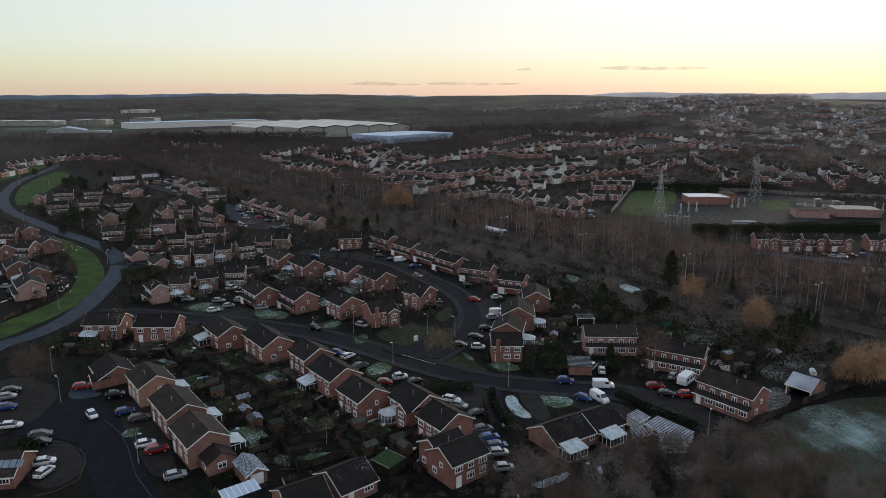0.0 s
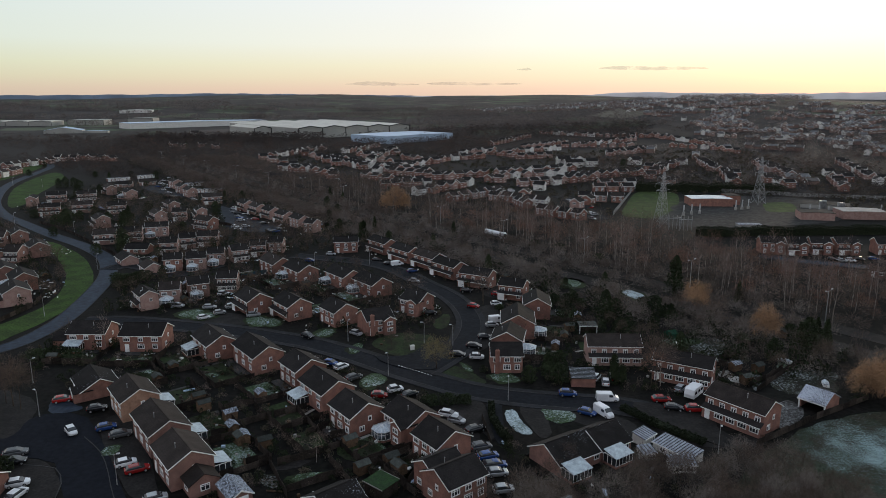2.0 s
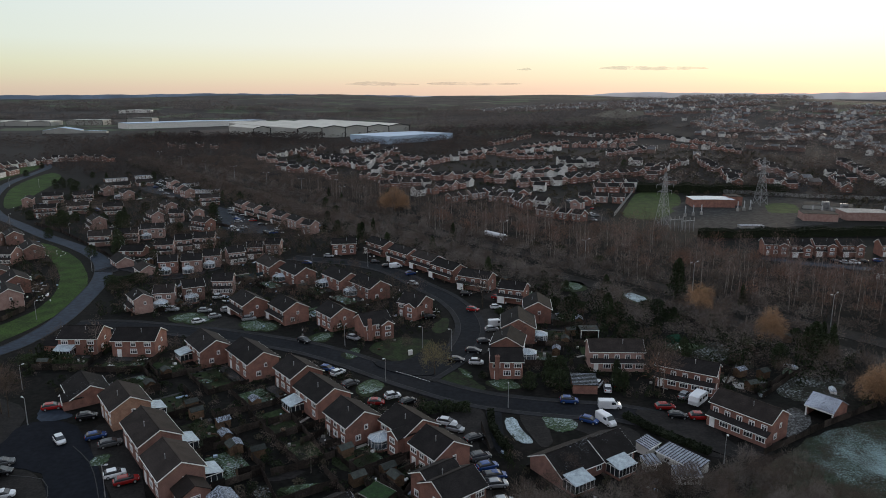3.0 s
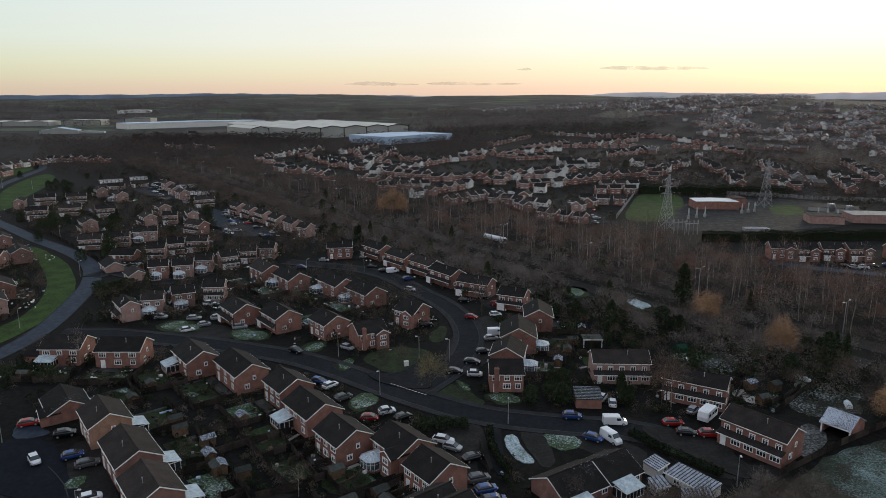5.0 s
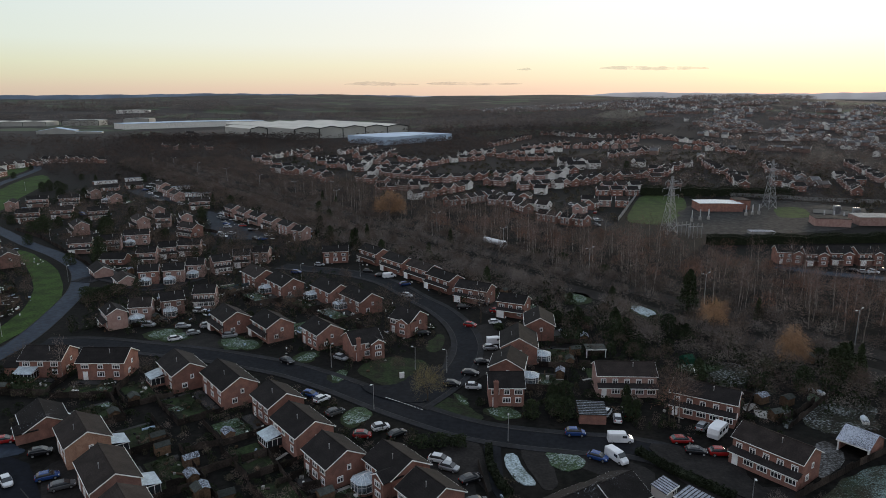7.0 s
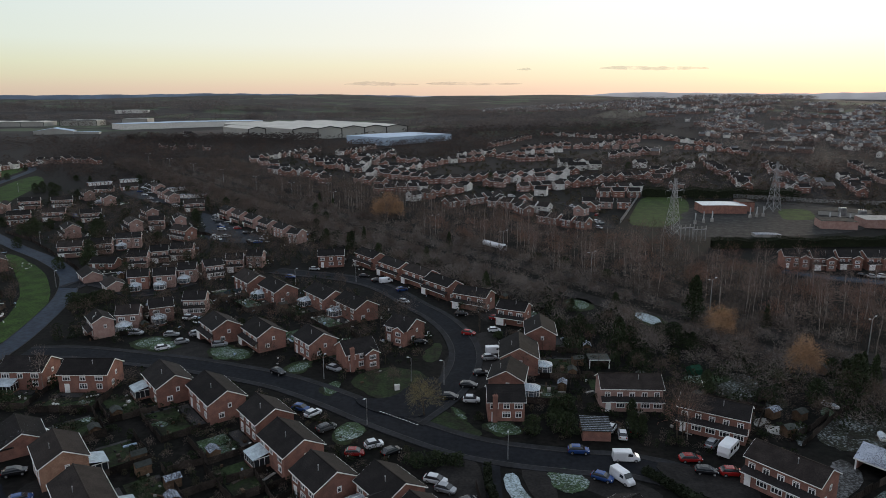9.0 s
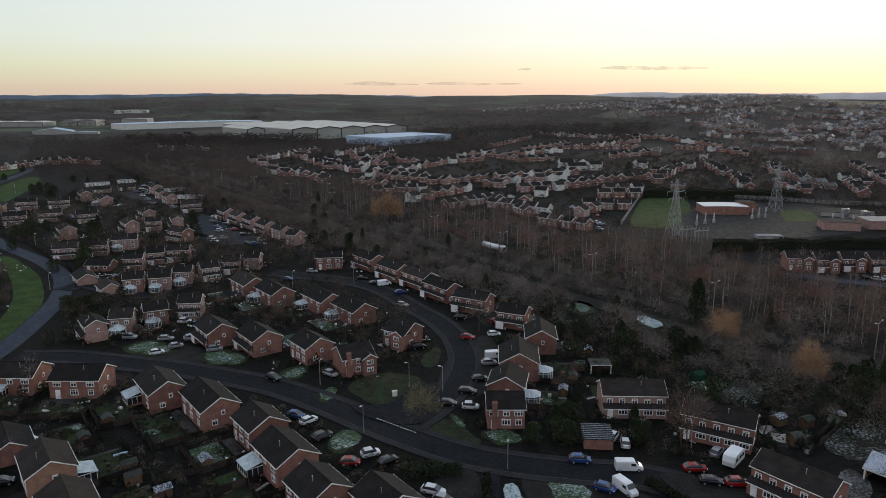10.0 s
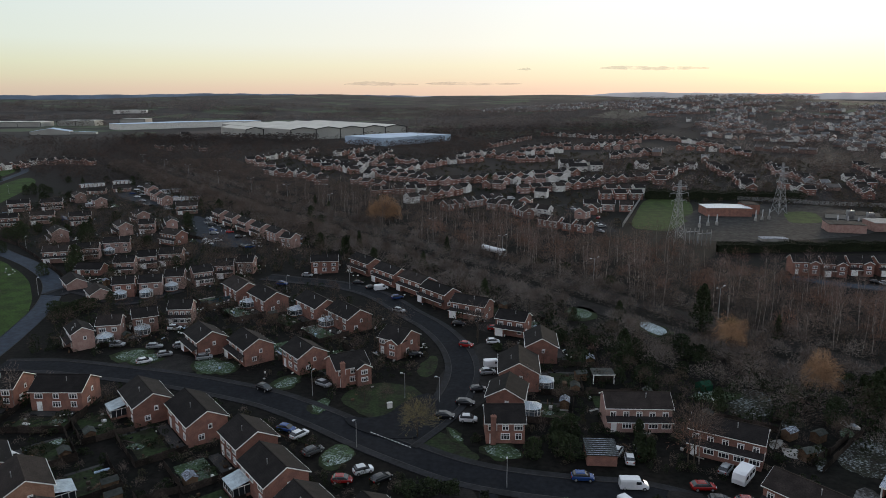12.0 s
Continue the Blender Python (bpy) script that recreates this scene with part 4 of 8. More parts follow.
        for sg in (-1, 1):
            s.slab((sg * (gw / 2 + .3), -gd - .2, eave - .15), (sg * (gw / 2 + .3), D * .6, eave - .15), (0, D * .6, eave + gr + .08), (0, -gd - .2, eave + gr + .08), .12)
        part("wing_roof", s, roof_mat, wing)
        s = Shape()
        for sg in (-1, 1):
            s.add([(sg * xx, yy, z) for yy in (-gd - .26, -gd - .2) for xx, z in ((gw / 2 + .32, eave - .38), (gw / 2 + .32, eave - .17), (0, eave + gr + .06), (0, eave + gr - .18))],
                  [(0, 1, 2, 3), (7, 6, 5, 4), (0, 4, 5, 1), (1, 5, 6, 2), (2, 6, 7, 3), (3, 7, 4, 0)])
        part("wing_bargeboard", s, WHITE, wing)
        for z in ((.95, 2.75) if not single else (.95,)):
            window(wing, pose(0, -gd - .02, z), 1.7, 1.15, 2)
    if "e" in kind or "E" in kind:
        ew, ed = 4.2, 5.0
        er = ed / 2 * math.tan(radians(30))
        ext = part("extension", Shape().extrude([(-ed / 2, -.5), (ed / 2, -.5), (ed / 2, 2.4), (0, 2.4 + er), (-ed / 2, 2.4)], "x", -.2, ew), wall_mat, ob, m=pose(L, 0.6, 0) if "e" in kind else pose(-L, -.8, 0, 0, 0, 180))
        s = Shape()
        for sg in (-1, 1):
            s.slab((.02, sg * (ed / 2 + .3), 2.38), (ew + .25, sg * (ed / 2 + .3), 2.38), (ew + .25, 0, 2.54 + er), (.02, 0, 2.54 + er), .12)
        part("extension_roof", s, roof_mat, ext)
        window(ext, pose(ew + .02, 0, .9, 0, 0, 90), 1.6, 1.2, 1)
        window(ext, pose(ew * .55, -ed / 2 - .02, .9), 1.6, 1.2, 1)
    if "v" in kind:
        a = math.atan2(rise, D)
        for i in range(6):
            part("solar_panel", shared(("solar_panel",), lambda: Shape().box(-.5, .5, -.8, .8, 0, .05), SOLAR), SOLAR, roof, m=pose(-L + .9 + 1.12 * i, -D * .55, eave + rise * .45 + .26, math.degrees(a), 0, 0))
    return ob


def garage_door():
    rib = [(0, 0), (-.05, 0)]
    for i in range(7):
        z = .05 + .29 * i
        rib += [(-.05, z), (-.075, z + .03), (-.075, z + .22), (-.05, z + .25)]
    return Shape().extrude(rib + [(-.05, 2.1), (0, 2.1)], "x", -1.15, 1.15)


HOUSE_LABELS = {0: "two-storey red brick house with a dark tiled roof", 1: "two-storey brown brick house with a dark tiled roof", 2: "two-storey buff brick house with a dark tiled roof", 3: "two-storey sandy brick house with a dark tiled roof",
                "b": "single-storey brick bungalow with a dark tiled roof", "w": "two-storey white rendered house with a dark roof"}


def garage(x, y, turn, length, depth):
    """Detached brick garage, white door in the +x gable."""
    L, D, eave = length / 2, depth / 2, 2.2
    rise = D * math.tan(radians(PITCH))
    ob = place(tagged(new("garage"), "detached brick garage with a frosted roof and white door", "garage"), stand(x, y, turn))
    part("wall", Shape().extrude([(-D, -.5), (D, -.5), (D, eave), (0, eave + rise), (-D, eave)], "x", -L, L), BRICKS[1], ob)
    for sg in (-1, 1):
        part("roof_slope", Shape().slab((-L - .2, sg * (D + .25), eave - .02), (L + .2, sg * (D + .25), eave - .02), (L + .2, 0, eave + rise + .14), (-L - .2, 0, eave + rise + .14), .1), FROSTED, ob)
        part("bargeboard", Shape().add([(L + .2 + a, sg * yy, z) for a in (0, .05) for yy, z in ((D + .3, eave - .3), (D + .3, eave - .04), (0, eave + rise + .12), (0, eave + rise - .16))],
                                       [(0, 1, 2, 3), (7, 6, 5, 4), (0, 4, 5, 1), (1, 5, 6, 2), (2, 6, 7, 3), (3, 7, 4, 0)]), WHITE, ob)
    part("garage_door", shared(("garage_door", 2.2), garage_door, WHITE), WHITE, ob, m=pose(L, 0, 0, 0, 0, 90))
    BUILT.append((x, y, 3))
    return ob


def carport(x, y, turn, length, depth):
    """Double garage under a frosted roof, open on its -y side between white posts."""
    L, D, eave = length / 2, depth / 2, 2.4
    rise = D * math.tan(radians(PITCH))
    ob = place(tagged(new("garage"), "open-fronted brick double garage with a frosted tiled roof", "garage"), stand(x, y, turn))
    part("gable_wall", Shape().extrude([(-D + 1, -.5), (D, -.5), (D, eave), (0, eave + rise), (-D + 1, eave + rise / D)], "x", L - .25, L), BRICKS[0], ob)
    part("gable_wall", Shape().extrude([(-D + 1, -.5), (D, -.5), (D, eave), (0, eave + rise), (-D + 1, eave + rise / D)], "x", -L, -L + .25), BRICKS[0], ob)
    part("back_wall", Shape().box(-L + .25, L - .25, D - .25, D, -.5, eave), BRICKS[0], ob)
    for px in (-L + .15, L - .15):
        part("post", Shape().box(px - .12, px + .12, -D, -D + .24, -.3, eave), WHITE, ob)
    part("lintel", Shape().box(-L - .2, L + .2, -D - .3, -D - .2, eave - .3, eave), WHITE, ob)
    for sg in (-1, 1):
        part("roof_slope", Shape().slab((-L - .2, sg * (D + .3), eave - .02), (L + .2, sg * (D + .3), eave - .02), (L + .2, 0, eave + rise + .14), (-L - .2, 0, eave + rise + .14), .1), RIMEROOF, ob)
    BUILT.append((x, y, 4.5))
    return ob

# the houses of the estate, street by street
house(-76.3, 108.1, 7, 6.0, 8.3, "bv", brick=0, tile=1, rear=1)
house(-78.0, 151.3, -52, 10.0, 7.8, "btg", brick=0, tile=1, rear=1)
house(-64.8, 141.4, -52, 10.0, 7.5, "k", brick=3, tile=1, rear=1)
house(-53.8, 128.2, -52, 12.0, 7.5, "k", brick=1, tile=1, rear=1)
house(-45.2, 116.4, -52, 10.0, 7.5, "ek", brick=1, tile=1, rear=1)
house(-93.2, 180.7, 0, 10.0, 7.8, "cE", brick=0, rear=-1)
house(-78.2, 179.2, 0, 11.0, 7.8, brick=0, rear=-1)
house(-58.4, 174.1, -52, 11.0, 7.8, "c", brick=0, rear=-1)
house(-45.3, 166.9, -52, 13.0, 7.8, brick=0, rear=-1)
house(-32.1, 156.9, -52, 8.5, 7.8, brick=0, rear=-1)
house(-24.7, 145.5, -52, 10.5, 7.8, "c", brick=0, rear=-1)
house(-16.7, 134.1, -52, 8.5, 7.8, brick=0, rear=-1)
house(-5.5, 130.8, -52, 8.5, 7.8, "cg", brick=0, rear=-1)
house(0.4, 122.2, -52, 7.5, 7.8, brick=0, rear=-1)
house(2.6, 109.2, -142, 8.0, 7.1, brick=0, rear=-1)
house(0.1, 112.1, -142, 6.5, 6.0, brick=0, rear=-1)
house(-58.5, 211.3, -52, 10.0, 7.8, "p", brick=0, rear=1)
house(-45.2, 206.0, -52, 10.5, 7.8, "p", brick=0, rear=1)
house(-30.2, 200.0, -52, 9.0, 7.8, brick=0, rear=1)
house(-18.6, 192.3, 28, 8.0, 7.8, "Hg", brick=0, rear=1)
house(-7.4, 210.3, -35, 7.5, 7.8, "g", brick=0, rear=1)
house(-51.4, 248.5, -52, 13.0, 7.8, "c", brick=0, rear=-1)
house(-34.5, 240.8, -52, 13.0, 7.8, "c", brick=0, rear=-1)
house(-23.4, 230.6, -52, 12.5, 7.8, "c", brick=0, rear=-1)
house(-63.0, 259.4, -52, 12.5, 7.8, brick=0, tile=1, rear=-1)
house(-41.2, 294.6, 7, 10.0, 5.9, brick=0, eave=4.8, rear=1)
house(-25.4, 293.8, -52, 13.0, 6.3, "p", brick=0, eave=4.8, rear=1)
house(-14.6, 278.4, -52, 13.0, 6.3, "p", brick=0, eave=4.8, rear=1)
house(-4.8, 266.9, -52, 13.0, 6.3, "p", brick=0, tile=1, eave=4.8, rear=1)
house(3.0, 253.3, -52, 13.0, 6.3, "p", brick=0, eave=4.8, rear=1)
house(12.9, 239.5, -31, 11.5, 6.3, "p", brick=0, eave=4.8, rear=1)
house(24.1, 224.9, -26, 8.5, 6.3, "p", brick=0, eave=4.8, rear=1)
house(29.3, 207.1, -95, 10.5, 7.8, brick=0, rear=1)
house(21.8, 190.8, -95, 11.5, 9.0, "k", brick=0, rear=1)
house(17.8, 176.3, -102, 8.5, 7.8, "k", brick=0, rear=1)
house(16.1, 164.8, 0, 7.5, 7.3, "H", brick=0, rear=1)
house(43.5, 170.1, -2, 13.0, 6.8, "q", brick=2, tile=1, eave=4.8, rear=1)
house(57.6, 157.9, -31, 13.0, 6.3, "q", brick=0, eave=4.8, rear=1)
house(62.0, 136.2, -52, 12.5, 6.8, "q", brick=0, tile=1, eave=4.8, rear=1)
house(23.3, 120.9, -147, 10.5, 8.3, "btk", brick=1, rear=0)
house(30.5, 125.2, -146, 7.5, 8.3, "btk", brick=1, rear=0)
house(-158.4, 246.4, -52, 11.0, 7.8, "p", brick=1, rear=1)
house(-145.9, 236.7, -52, 11.0, 7.8, "c", brick=0, rear=1)
house(-138.4, 220.2, -52, 11.0, 7.8, "q", brick=2, rear=1)
house(-198.6, 307.1, 13, 6.0, 7.8, "p", brick=1, tile=1, rear=1)
house(-195.0, 315.3, -52, 11.0, 6.7, "c", brick=1, rear=1)
house(-173.2, 277.5, 0, 6.0, 7.8, "q", brick=1, tile=1, rear=1)
house(-170.2, 287.7, -52, 11.0, 7.3, brick=1, rear=1)
house(-181.8, 272.5, -32, 10.0, 7.8, "p", brick=1, rear=1)
house(-251.8, 422.8, -68, 11.0, 5.4, brick=2, eave=4.8, rear=1)
house(-243.9, 435.6, 26, 11.0, 6.3, "p", brick=2, eave=4.8, rear=1)
house(-227.4, 440.8, 25, 11.0, 6.3, "q", brick=2, eave=4.8, rear=1)
house(-221.7, 388.4, 24, 10.5, 6.3, "q", brick=1, eave=4.8, rear=1)
house(-208.0, 397.3, 22, 11.0, 6.3, "p", brick=2, tile=1, eave=4.8, rear=1)
house(-226.5, 469.6, -52, 11.0, 6.3, "p", brick=2, tile=1, eave=4.8, rear=1)
house(-203.9, 449.6, -52, 11.0, 6.8, "c", brick=2, eave=4.8, rear=1)
house(-186.9, 395.0, 25, 10.0, 6.3, "q", brick=2, eave=4.8, rear=1)
house(-175.3, 352.7, -52, 11.0, 6.8, "q", brick=2, eave=4.8, rear=1)
house(-152.2, 368.3, -52, 11.0, 6.3, "p", brick=2, tile=1, eave=4.8, rear=1)
house(-158.1, 401.8, -52, 11.0, 6.3, "p", brick=2, eave=4.8, rear=1)
house(-142.2, 372.7, 15, 7.0, 6.3, "p", brick=2, eave=4.8, rear=1)
house(-133.6, 380.3, -63, 11.0, 5.4, "q", brick=2, eave=4.8, rear=1)
house(-119.1, 346.8, -32, 11.0, 6.3, "q", brick=0, tile=1, eave=4.8, rear=1)
house(-143.0, 428.0, 25, 11.0, 6.3, "p", brick=2, tile=1, eave=4.8, rear=1)
house(-152.9, 310.9, 17, 9.0, 6.3, "p", brick=2, tile=1, eave=4.8, rear=1)
house(-136.6, 328.9, 18, 10.0, 6.3, "c", brick=2, eave=4.8, rear=1)
house(-116.6, 292.8, 10, 7.0, 6.3, "p", brick=2, eave=4.8, rear=1)
house(-112.5, 302.6, 22, 6.5, 6.3, "p", brick=2, eave=4.8, rear=1)
house(-104.7, 307.4, 9, 8.5, 6.3, "p", brick=2, eave=4.8, rear=1)
house(-129.3, 291.6, 0, 9.5, 6.3, "b", brick=0, rear=1)
house(-103.4, 262.6, 17, 6.5, 6.3, "c", brick=0, eave=4.8, rear=1)
house(-95.1, 264.6, 16, 7.0, 6.3, "c", brick=2, eave=4.8, rear=1)
house(-89.9, 272.7, 10, 6.0, 6.3, "c", brick=2, eave=4.8, rear=1)
house(-82.8, 278.3, 31, 6.5, 6.3, "q", brick=2, eave=4.8, rear=1)
house(-77.2, 287.8, 11, 6.0, 6.3, "p", brick=2, eave=4.8, rear=1)
house(-70.7, 293.4, 0, 6.0, 6.3, brick=2, eave=4.8, rear=1)
house(-93.4, 214.5, -52, 8.0, 5.4, "p", brick=2, eave=4.8, rear=1)
house(-88.0, 220.7, 13, 6.0, 6.3, "c", brick=2, tile=1, eave=4.8, rear=1)
house(-81.6, 227.6, 27, 6.5, 6.3, "c", brick=1, eave=4.8, rear=1)
house(-73.7, 235.2, 7, 6.5, 6.3, "q", brick=2, eave=4.8, rear=1)
house(-111.0, 259.7, -52, 8.5, 6.3, "b", brick=2, tile=1, rear=1)
house(-126.3, 273.4, -52, 11.0, 6.3, "b", brick=2, rear=1)
house(-115.3, 404.0, -52, 11.0, 6.3, "p", brick=2, eave=4.8, rear=1)
house(-104.6, 390.7, -52, 11.0, 6.3, "p", brick=2, tile=1, eave=4.8, rear=1)
house(-94.2, 378.2, -52, 11.0, 6.3, "p", brick=2, eave=4.8, rear=1)
house(-83.5, 364.5, -52, 11.0, 6.3, "p", brick=2, eave=4.8, rear=1)
house(-72.9, 351.8, -52, 11.0, 6.3, brick=2, eave=4.8, rear=1)
house(-64.0, 338.7, -30, 6.0, 6.3, brick=2, eave=4.8, rear=1)
house(-193.0, 498.9, -52, 11.0, 6.3, brick=2, tile=1, eave=4.8, rear=1)
house(-179.1, 475.2, -52, 11.0, 6.3, brick=2, eave=4.8, rear=1)
house(-167.8, 458.5, -52, 11.0, 6.3, brick=2, tile=1, eave=4.8, rear=1)
house(-231.0, 501.6, 13, 11.0, 6.3, "b", brick=2, rear=1)
house(-219.2, 512.7, 29, 11.0, 6.3, "b", brick=2, tile=1, rear=1)
house(141.2, 293.5, -8, 9.0, 7.3, "g", brick=0, tile=0, eave=4.85, rear=0)
house(150.5, 290.9, -8, 8.0, 7.3, "gp", brick=0, tile=0, eave=4.85, rear=0)
house(161.3, 292.2, -9, 8.0, 7.3, "gp", brick=0, tile=0, eave=4.85, rear=0)
house(171.6, 291.6, 0, 9.0, 7.3, "gp", brick=0, tile=0, eave=4.85, rear=0)
house(188.2, 290.9, -9, 7.5, 7.3, "g", brick=0, tile=0, eave=4.85, rear=0)
house(164.0, 252.8, -35, 7.5, 7.3, "b", brick=1, rear=0)
house(-16.4, 104.2, -139, 7.0, 8.3, "bt", brick=1, rear=0)
garage(-33.7, 108.0, -52, 6.0, 3.7)
carport(81.2, 142.5, -52, 5.5, 6.7)
house(-22.7, 98.5, -146, 7.0, 8.3, "bt", brick=0, rear=0)

# ---- the estates beyond the trunk road ----
REST = {}


def far_house(x, y, turn, length, depth, mat, roof_mat, group="houses beyond the trunk road", eave=4.2, label="distant brick house with white trimmed gables"):
    """Simplified house: walls, roof, boards and windows; past the first streets they are too small to tell apart and are joined."""
    L, D, rise = length / 2, depth / 2, depth / 2 * math.tan(radians(33))
    body = lambda: Shape().extrude([(-D, -1.5), (D, -1.5), (D, eave), (0, eave + rise), (-D, eave)], "x", -L, L)
    if y > 480 and "white" not in group:
        m = stand(x, y, turn)
        for key, shape_, made in (("walls", body(), mat), ("roofs", far_roof(L, D, eave, rise), roof_mat), ("trims", far_trim(L, D, eave, rise), WHITE)):
            REST.setdefault((key, made.name), (Shape(), made))[0].add([m @ Vector(v) for v in shape_.v], shape_.f)
        return None
    ob = place(tagged(new("house", shared(("house", length, depth, eave), body, mat)), label, "house", group), stand(x, y, turn))
    part("roof", shared(("far_roof", length, depth, eave), lambda: far_roof(L, D, eave, rise), roof_mat), roof_mat, ob)
    for sg in (-1, 1):
        part("bargeboard", shared(("far_barge", depth, eave), lambda: far_barge(D, eave, rise), WHITE), WHITE, ob, m=pose(sg * (L + .23), 0, 0))
        part("fascia", shared(("far_fascia", length), lambda: Shape().box(-L - .2, L + .2, -.05, .05, -.1, .1), WHITE), WHITE, ob, m=pose(0, sg * (D + .33), eave - .2))
        if sg * math.cos(radians(turn)) < .35:
            for i in range(2):
                for z in (.9, eave - 1.7):
                    window(ob, pose(-L / 2 + L * i, sg * (D + .02), z, 0, 0, 0 if sg < 0 else 180), 1.7, 1.2, 1)
        if sg * math.sin(radians(turn)) < .35:
            window(ob, pose(sg * (L + .02), 0, eave - 1.7, 0, 0, 90 * sg), 2.2, 1.2, 2)
    return ob


def far_barge(D, eave, rise):
    """Both boards of one gable in one piece."""
    return Shape().add([(a, yy, z) for a in (-.05, .06) for yy, z in ((-D - .35, eave - .4), (-D - .35, eave - .06), (0, eave + rise + .14), (D + .35, eave - .06), (D + .35, eave - .4), (0, eave + rise - .24))],
                       [(0, 1, 2, 5), (5, 2, 3, 4), (11, 8, 7, 6), (10, 9, 8, 11), (0, 6, 7, 1), (1, 7, 8, 2), (2, 8, 9, 3), (3, 9, 10, 4), (4, 10, 11, 5), (5, 11, 6, 0)])


def far_roof(L, D, eave, rise):
    s = Shape()
    for sg in (-1, 1):
        s.slab((-L - .2, sg * (D + .3), eave - .05), (L + .2, sg * (D + .3), eave - .05), (L + .2, 0, eave + rise + .15), (-L - .2, 0, eave + rise + .15), .15)
    return s


def far_trim(L, D, eave, rise):
    """Gable boards, eaves boards and pale window surrounds, as much as shows from far away."""
    s = Shape()
    for x in (-L - .23, L + .23):
        k = far_barge(D, eave, rise)
        s.add([(v[0] + x, v[1], v[2]) for v in k.v], k.f)
        g = x * .985
        s.box(g - .05, g + .05, -1.1, 1.1, eave - 1.65, eave - 1.35).box(g - .05, g + .05, -1.4, .9, .7, 1.1)
    for sg in (-1, 1):
        s.box(-L - .2, L + .2, sg * (D + .33) - .05, sg * (D + .33) + .05, eave - .3, eave - .1)
        for x in (-L / 2, L / 2):
            s.box(x - .85, x + .85, sg * D - .06, sg * D + .06, eave - 1.6, eave - 1.3).box(x - .85, x + .85, sg * D - .06, sg * D + .06, .8, 1.2)
    return s


rng = random.Random(11)


def house_row(ax, ay, bx, by, n, gable=True, white=0.13):
    """A row of n houses from a to b; gable ends to the street or ridges along it."""
    run = math.degrees(math.atan2(by - ay, bx - ax))
    gap = math.hypot(bx - ax, by - ay) / max(1, n - 1)
    for i in range(n):
        k = i / max(1, n - 1)
        w = max(5.5, min(9.0, round(gap * 0.8)))
        mat = RENDERED if rng.random() < white else BRICKS[rng.choice((0, 0, 1, 2))]
        roof = TILES[rng.choice((0, 0, 1))]
        x, y = ax + (bx - ax) * k + rng.uniform(-.7, .7), ay + (by - ay) * k + rng.uniform(-1.5, 1.5)
        if any(abs(x - a) < 7 and math.hypot(x - a, y - b) < 6.6 for a, b, c in BUILT):
            continue
        if gable:
            far_house(x, y, run + 90 + rng.choice((0, 0, 90)), 8.0, min(6.4, w), mat, roof)
        else:
            far_house(x, y, run, min(w, 7.5), 6.2, mat, roof)
        BUILT.append((x, y, 5.5))



# rows of houses past the trunk road and beside the western road
house_row(-177, 685, -133, 615, 4, True)
house_row(-126, 615, -87, 545, 5, True)
house_row(-144, 734, -97, 630, 5, True)
house_row(-104, 685, -45, 580, 7, True)
house_row(-86, 726, -41, 625, 6, True)
house_row(-47, 606, -14, 572, 5, True)
house_row(-33, 505, -18, 518, 3, False)
house_row(-7, 474, 19, 508, 5, True)
house_row(5, 542, 36, 560, 5, True)
house_row(37, 528, 44, 524, 2, True)
house_row(35, 442, 62, 421, 5, False)
house_row(57, 389, 74, 372, 4, False)
house_row(59, 505, 84, 514, 4, False)
house_row(89, 521, 114, 535, 4, True)
house_row(91, 439, 111, 434, 3, False)
house_row(118, 501, 137, 505, 3, False)
house_row(49, 545, 95, 560, 6, True)
house_row(3, 673, 38, 698, 5, True)
house_row(74, 748, 131, 795, 6, True)
house_row(148, 836, 226, 832, 8, True)
house_row(176, 724, 219, 761, 4, True)
house_row(180, 597, 222, 640, 4, True)
house_row(232, 597, 234, 556, 4, True)
house_row(278, 601, 281, 576, 3, True)
house_row(248, 524, 250, 498, 3, True)
house_row(313, 560, 311, 531, 3, True)
house_row(334, 538, 332, 511, 3, True)
house_row(276, 829, 312, 796, 5, True)
house_row(314, 788, 318, 751, 3, True)
house_row(165, 545, 168, 511, 2, True)
house_row(55, 452, 69, 486, 2, True)
house_row(-36, 685, -7, 650, 4, True)
house_row(-60, 545, -41, 528, 3, False)
house_row(-382, 606, -369, 650, 6, False)
house_row(-354, 545, -354, 576, 4, False)
house_row(-373, 673, -357, 673, 3, False)
house_row(-357, 685, -318, 667, 4, True)
house_row(-333, 857, -311, 835, 2, True)
house_row(-298, 856, -270, 824, 2, True)
house_row(52, 740, 71, 711, 3, False)
house_row(271, 986, 309, 908, 4, False)
house_row(-139, 603, -82, 550, 10, True, .35)
house_row(-118, 685, -70, 607, 10, True, .35)
house_row(-173, 704, -140, 810, 11, True, .35)
house_row(-107, 760, -81, 845, 9, True, .35)
house_row(-69, 644, -55, 790, 13, True, .35)
house_row(-40, 593, 4, 672, 10, True, .35)
house_row(-55, 580, -10, 550, 7, False, .35)
house_row(-5, 542, 55, 571, 10, True, .3)
house_row(55, 571, 110, 593, 8, True, .3)
house_row(-41, 495, -11, 505, 5, False)
house_row(-16, 465, 15, 495, 6, True)
house_row(7, 438, 37, 465, 6, False)
house_row(37, 456, 50, 413, 6, False)
house_row(61, 505, 101, 519, 6, False)
house_row(105, 542, 161, 566, 8, True)
house_row(109, 480, 129, 480, 3, False)
house_row(81, 413, 90, 425, 2, False)
house_row(61, 865, 120, 985, 12, True)
house_row(98, 818, 156, 885, 9, True)
house_row(150, 1040, 220, 977, 9, True)
house_row(170, 846, 251, 917, 11, True)
house_row(220, 977, 307, 952, 9, True)
house_row(77, 691, 107, 704, 4, False)
house_row(291, 977, 328, 846, 12, True)
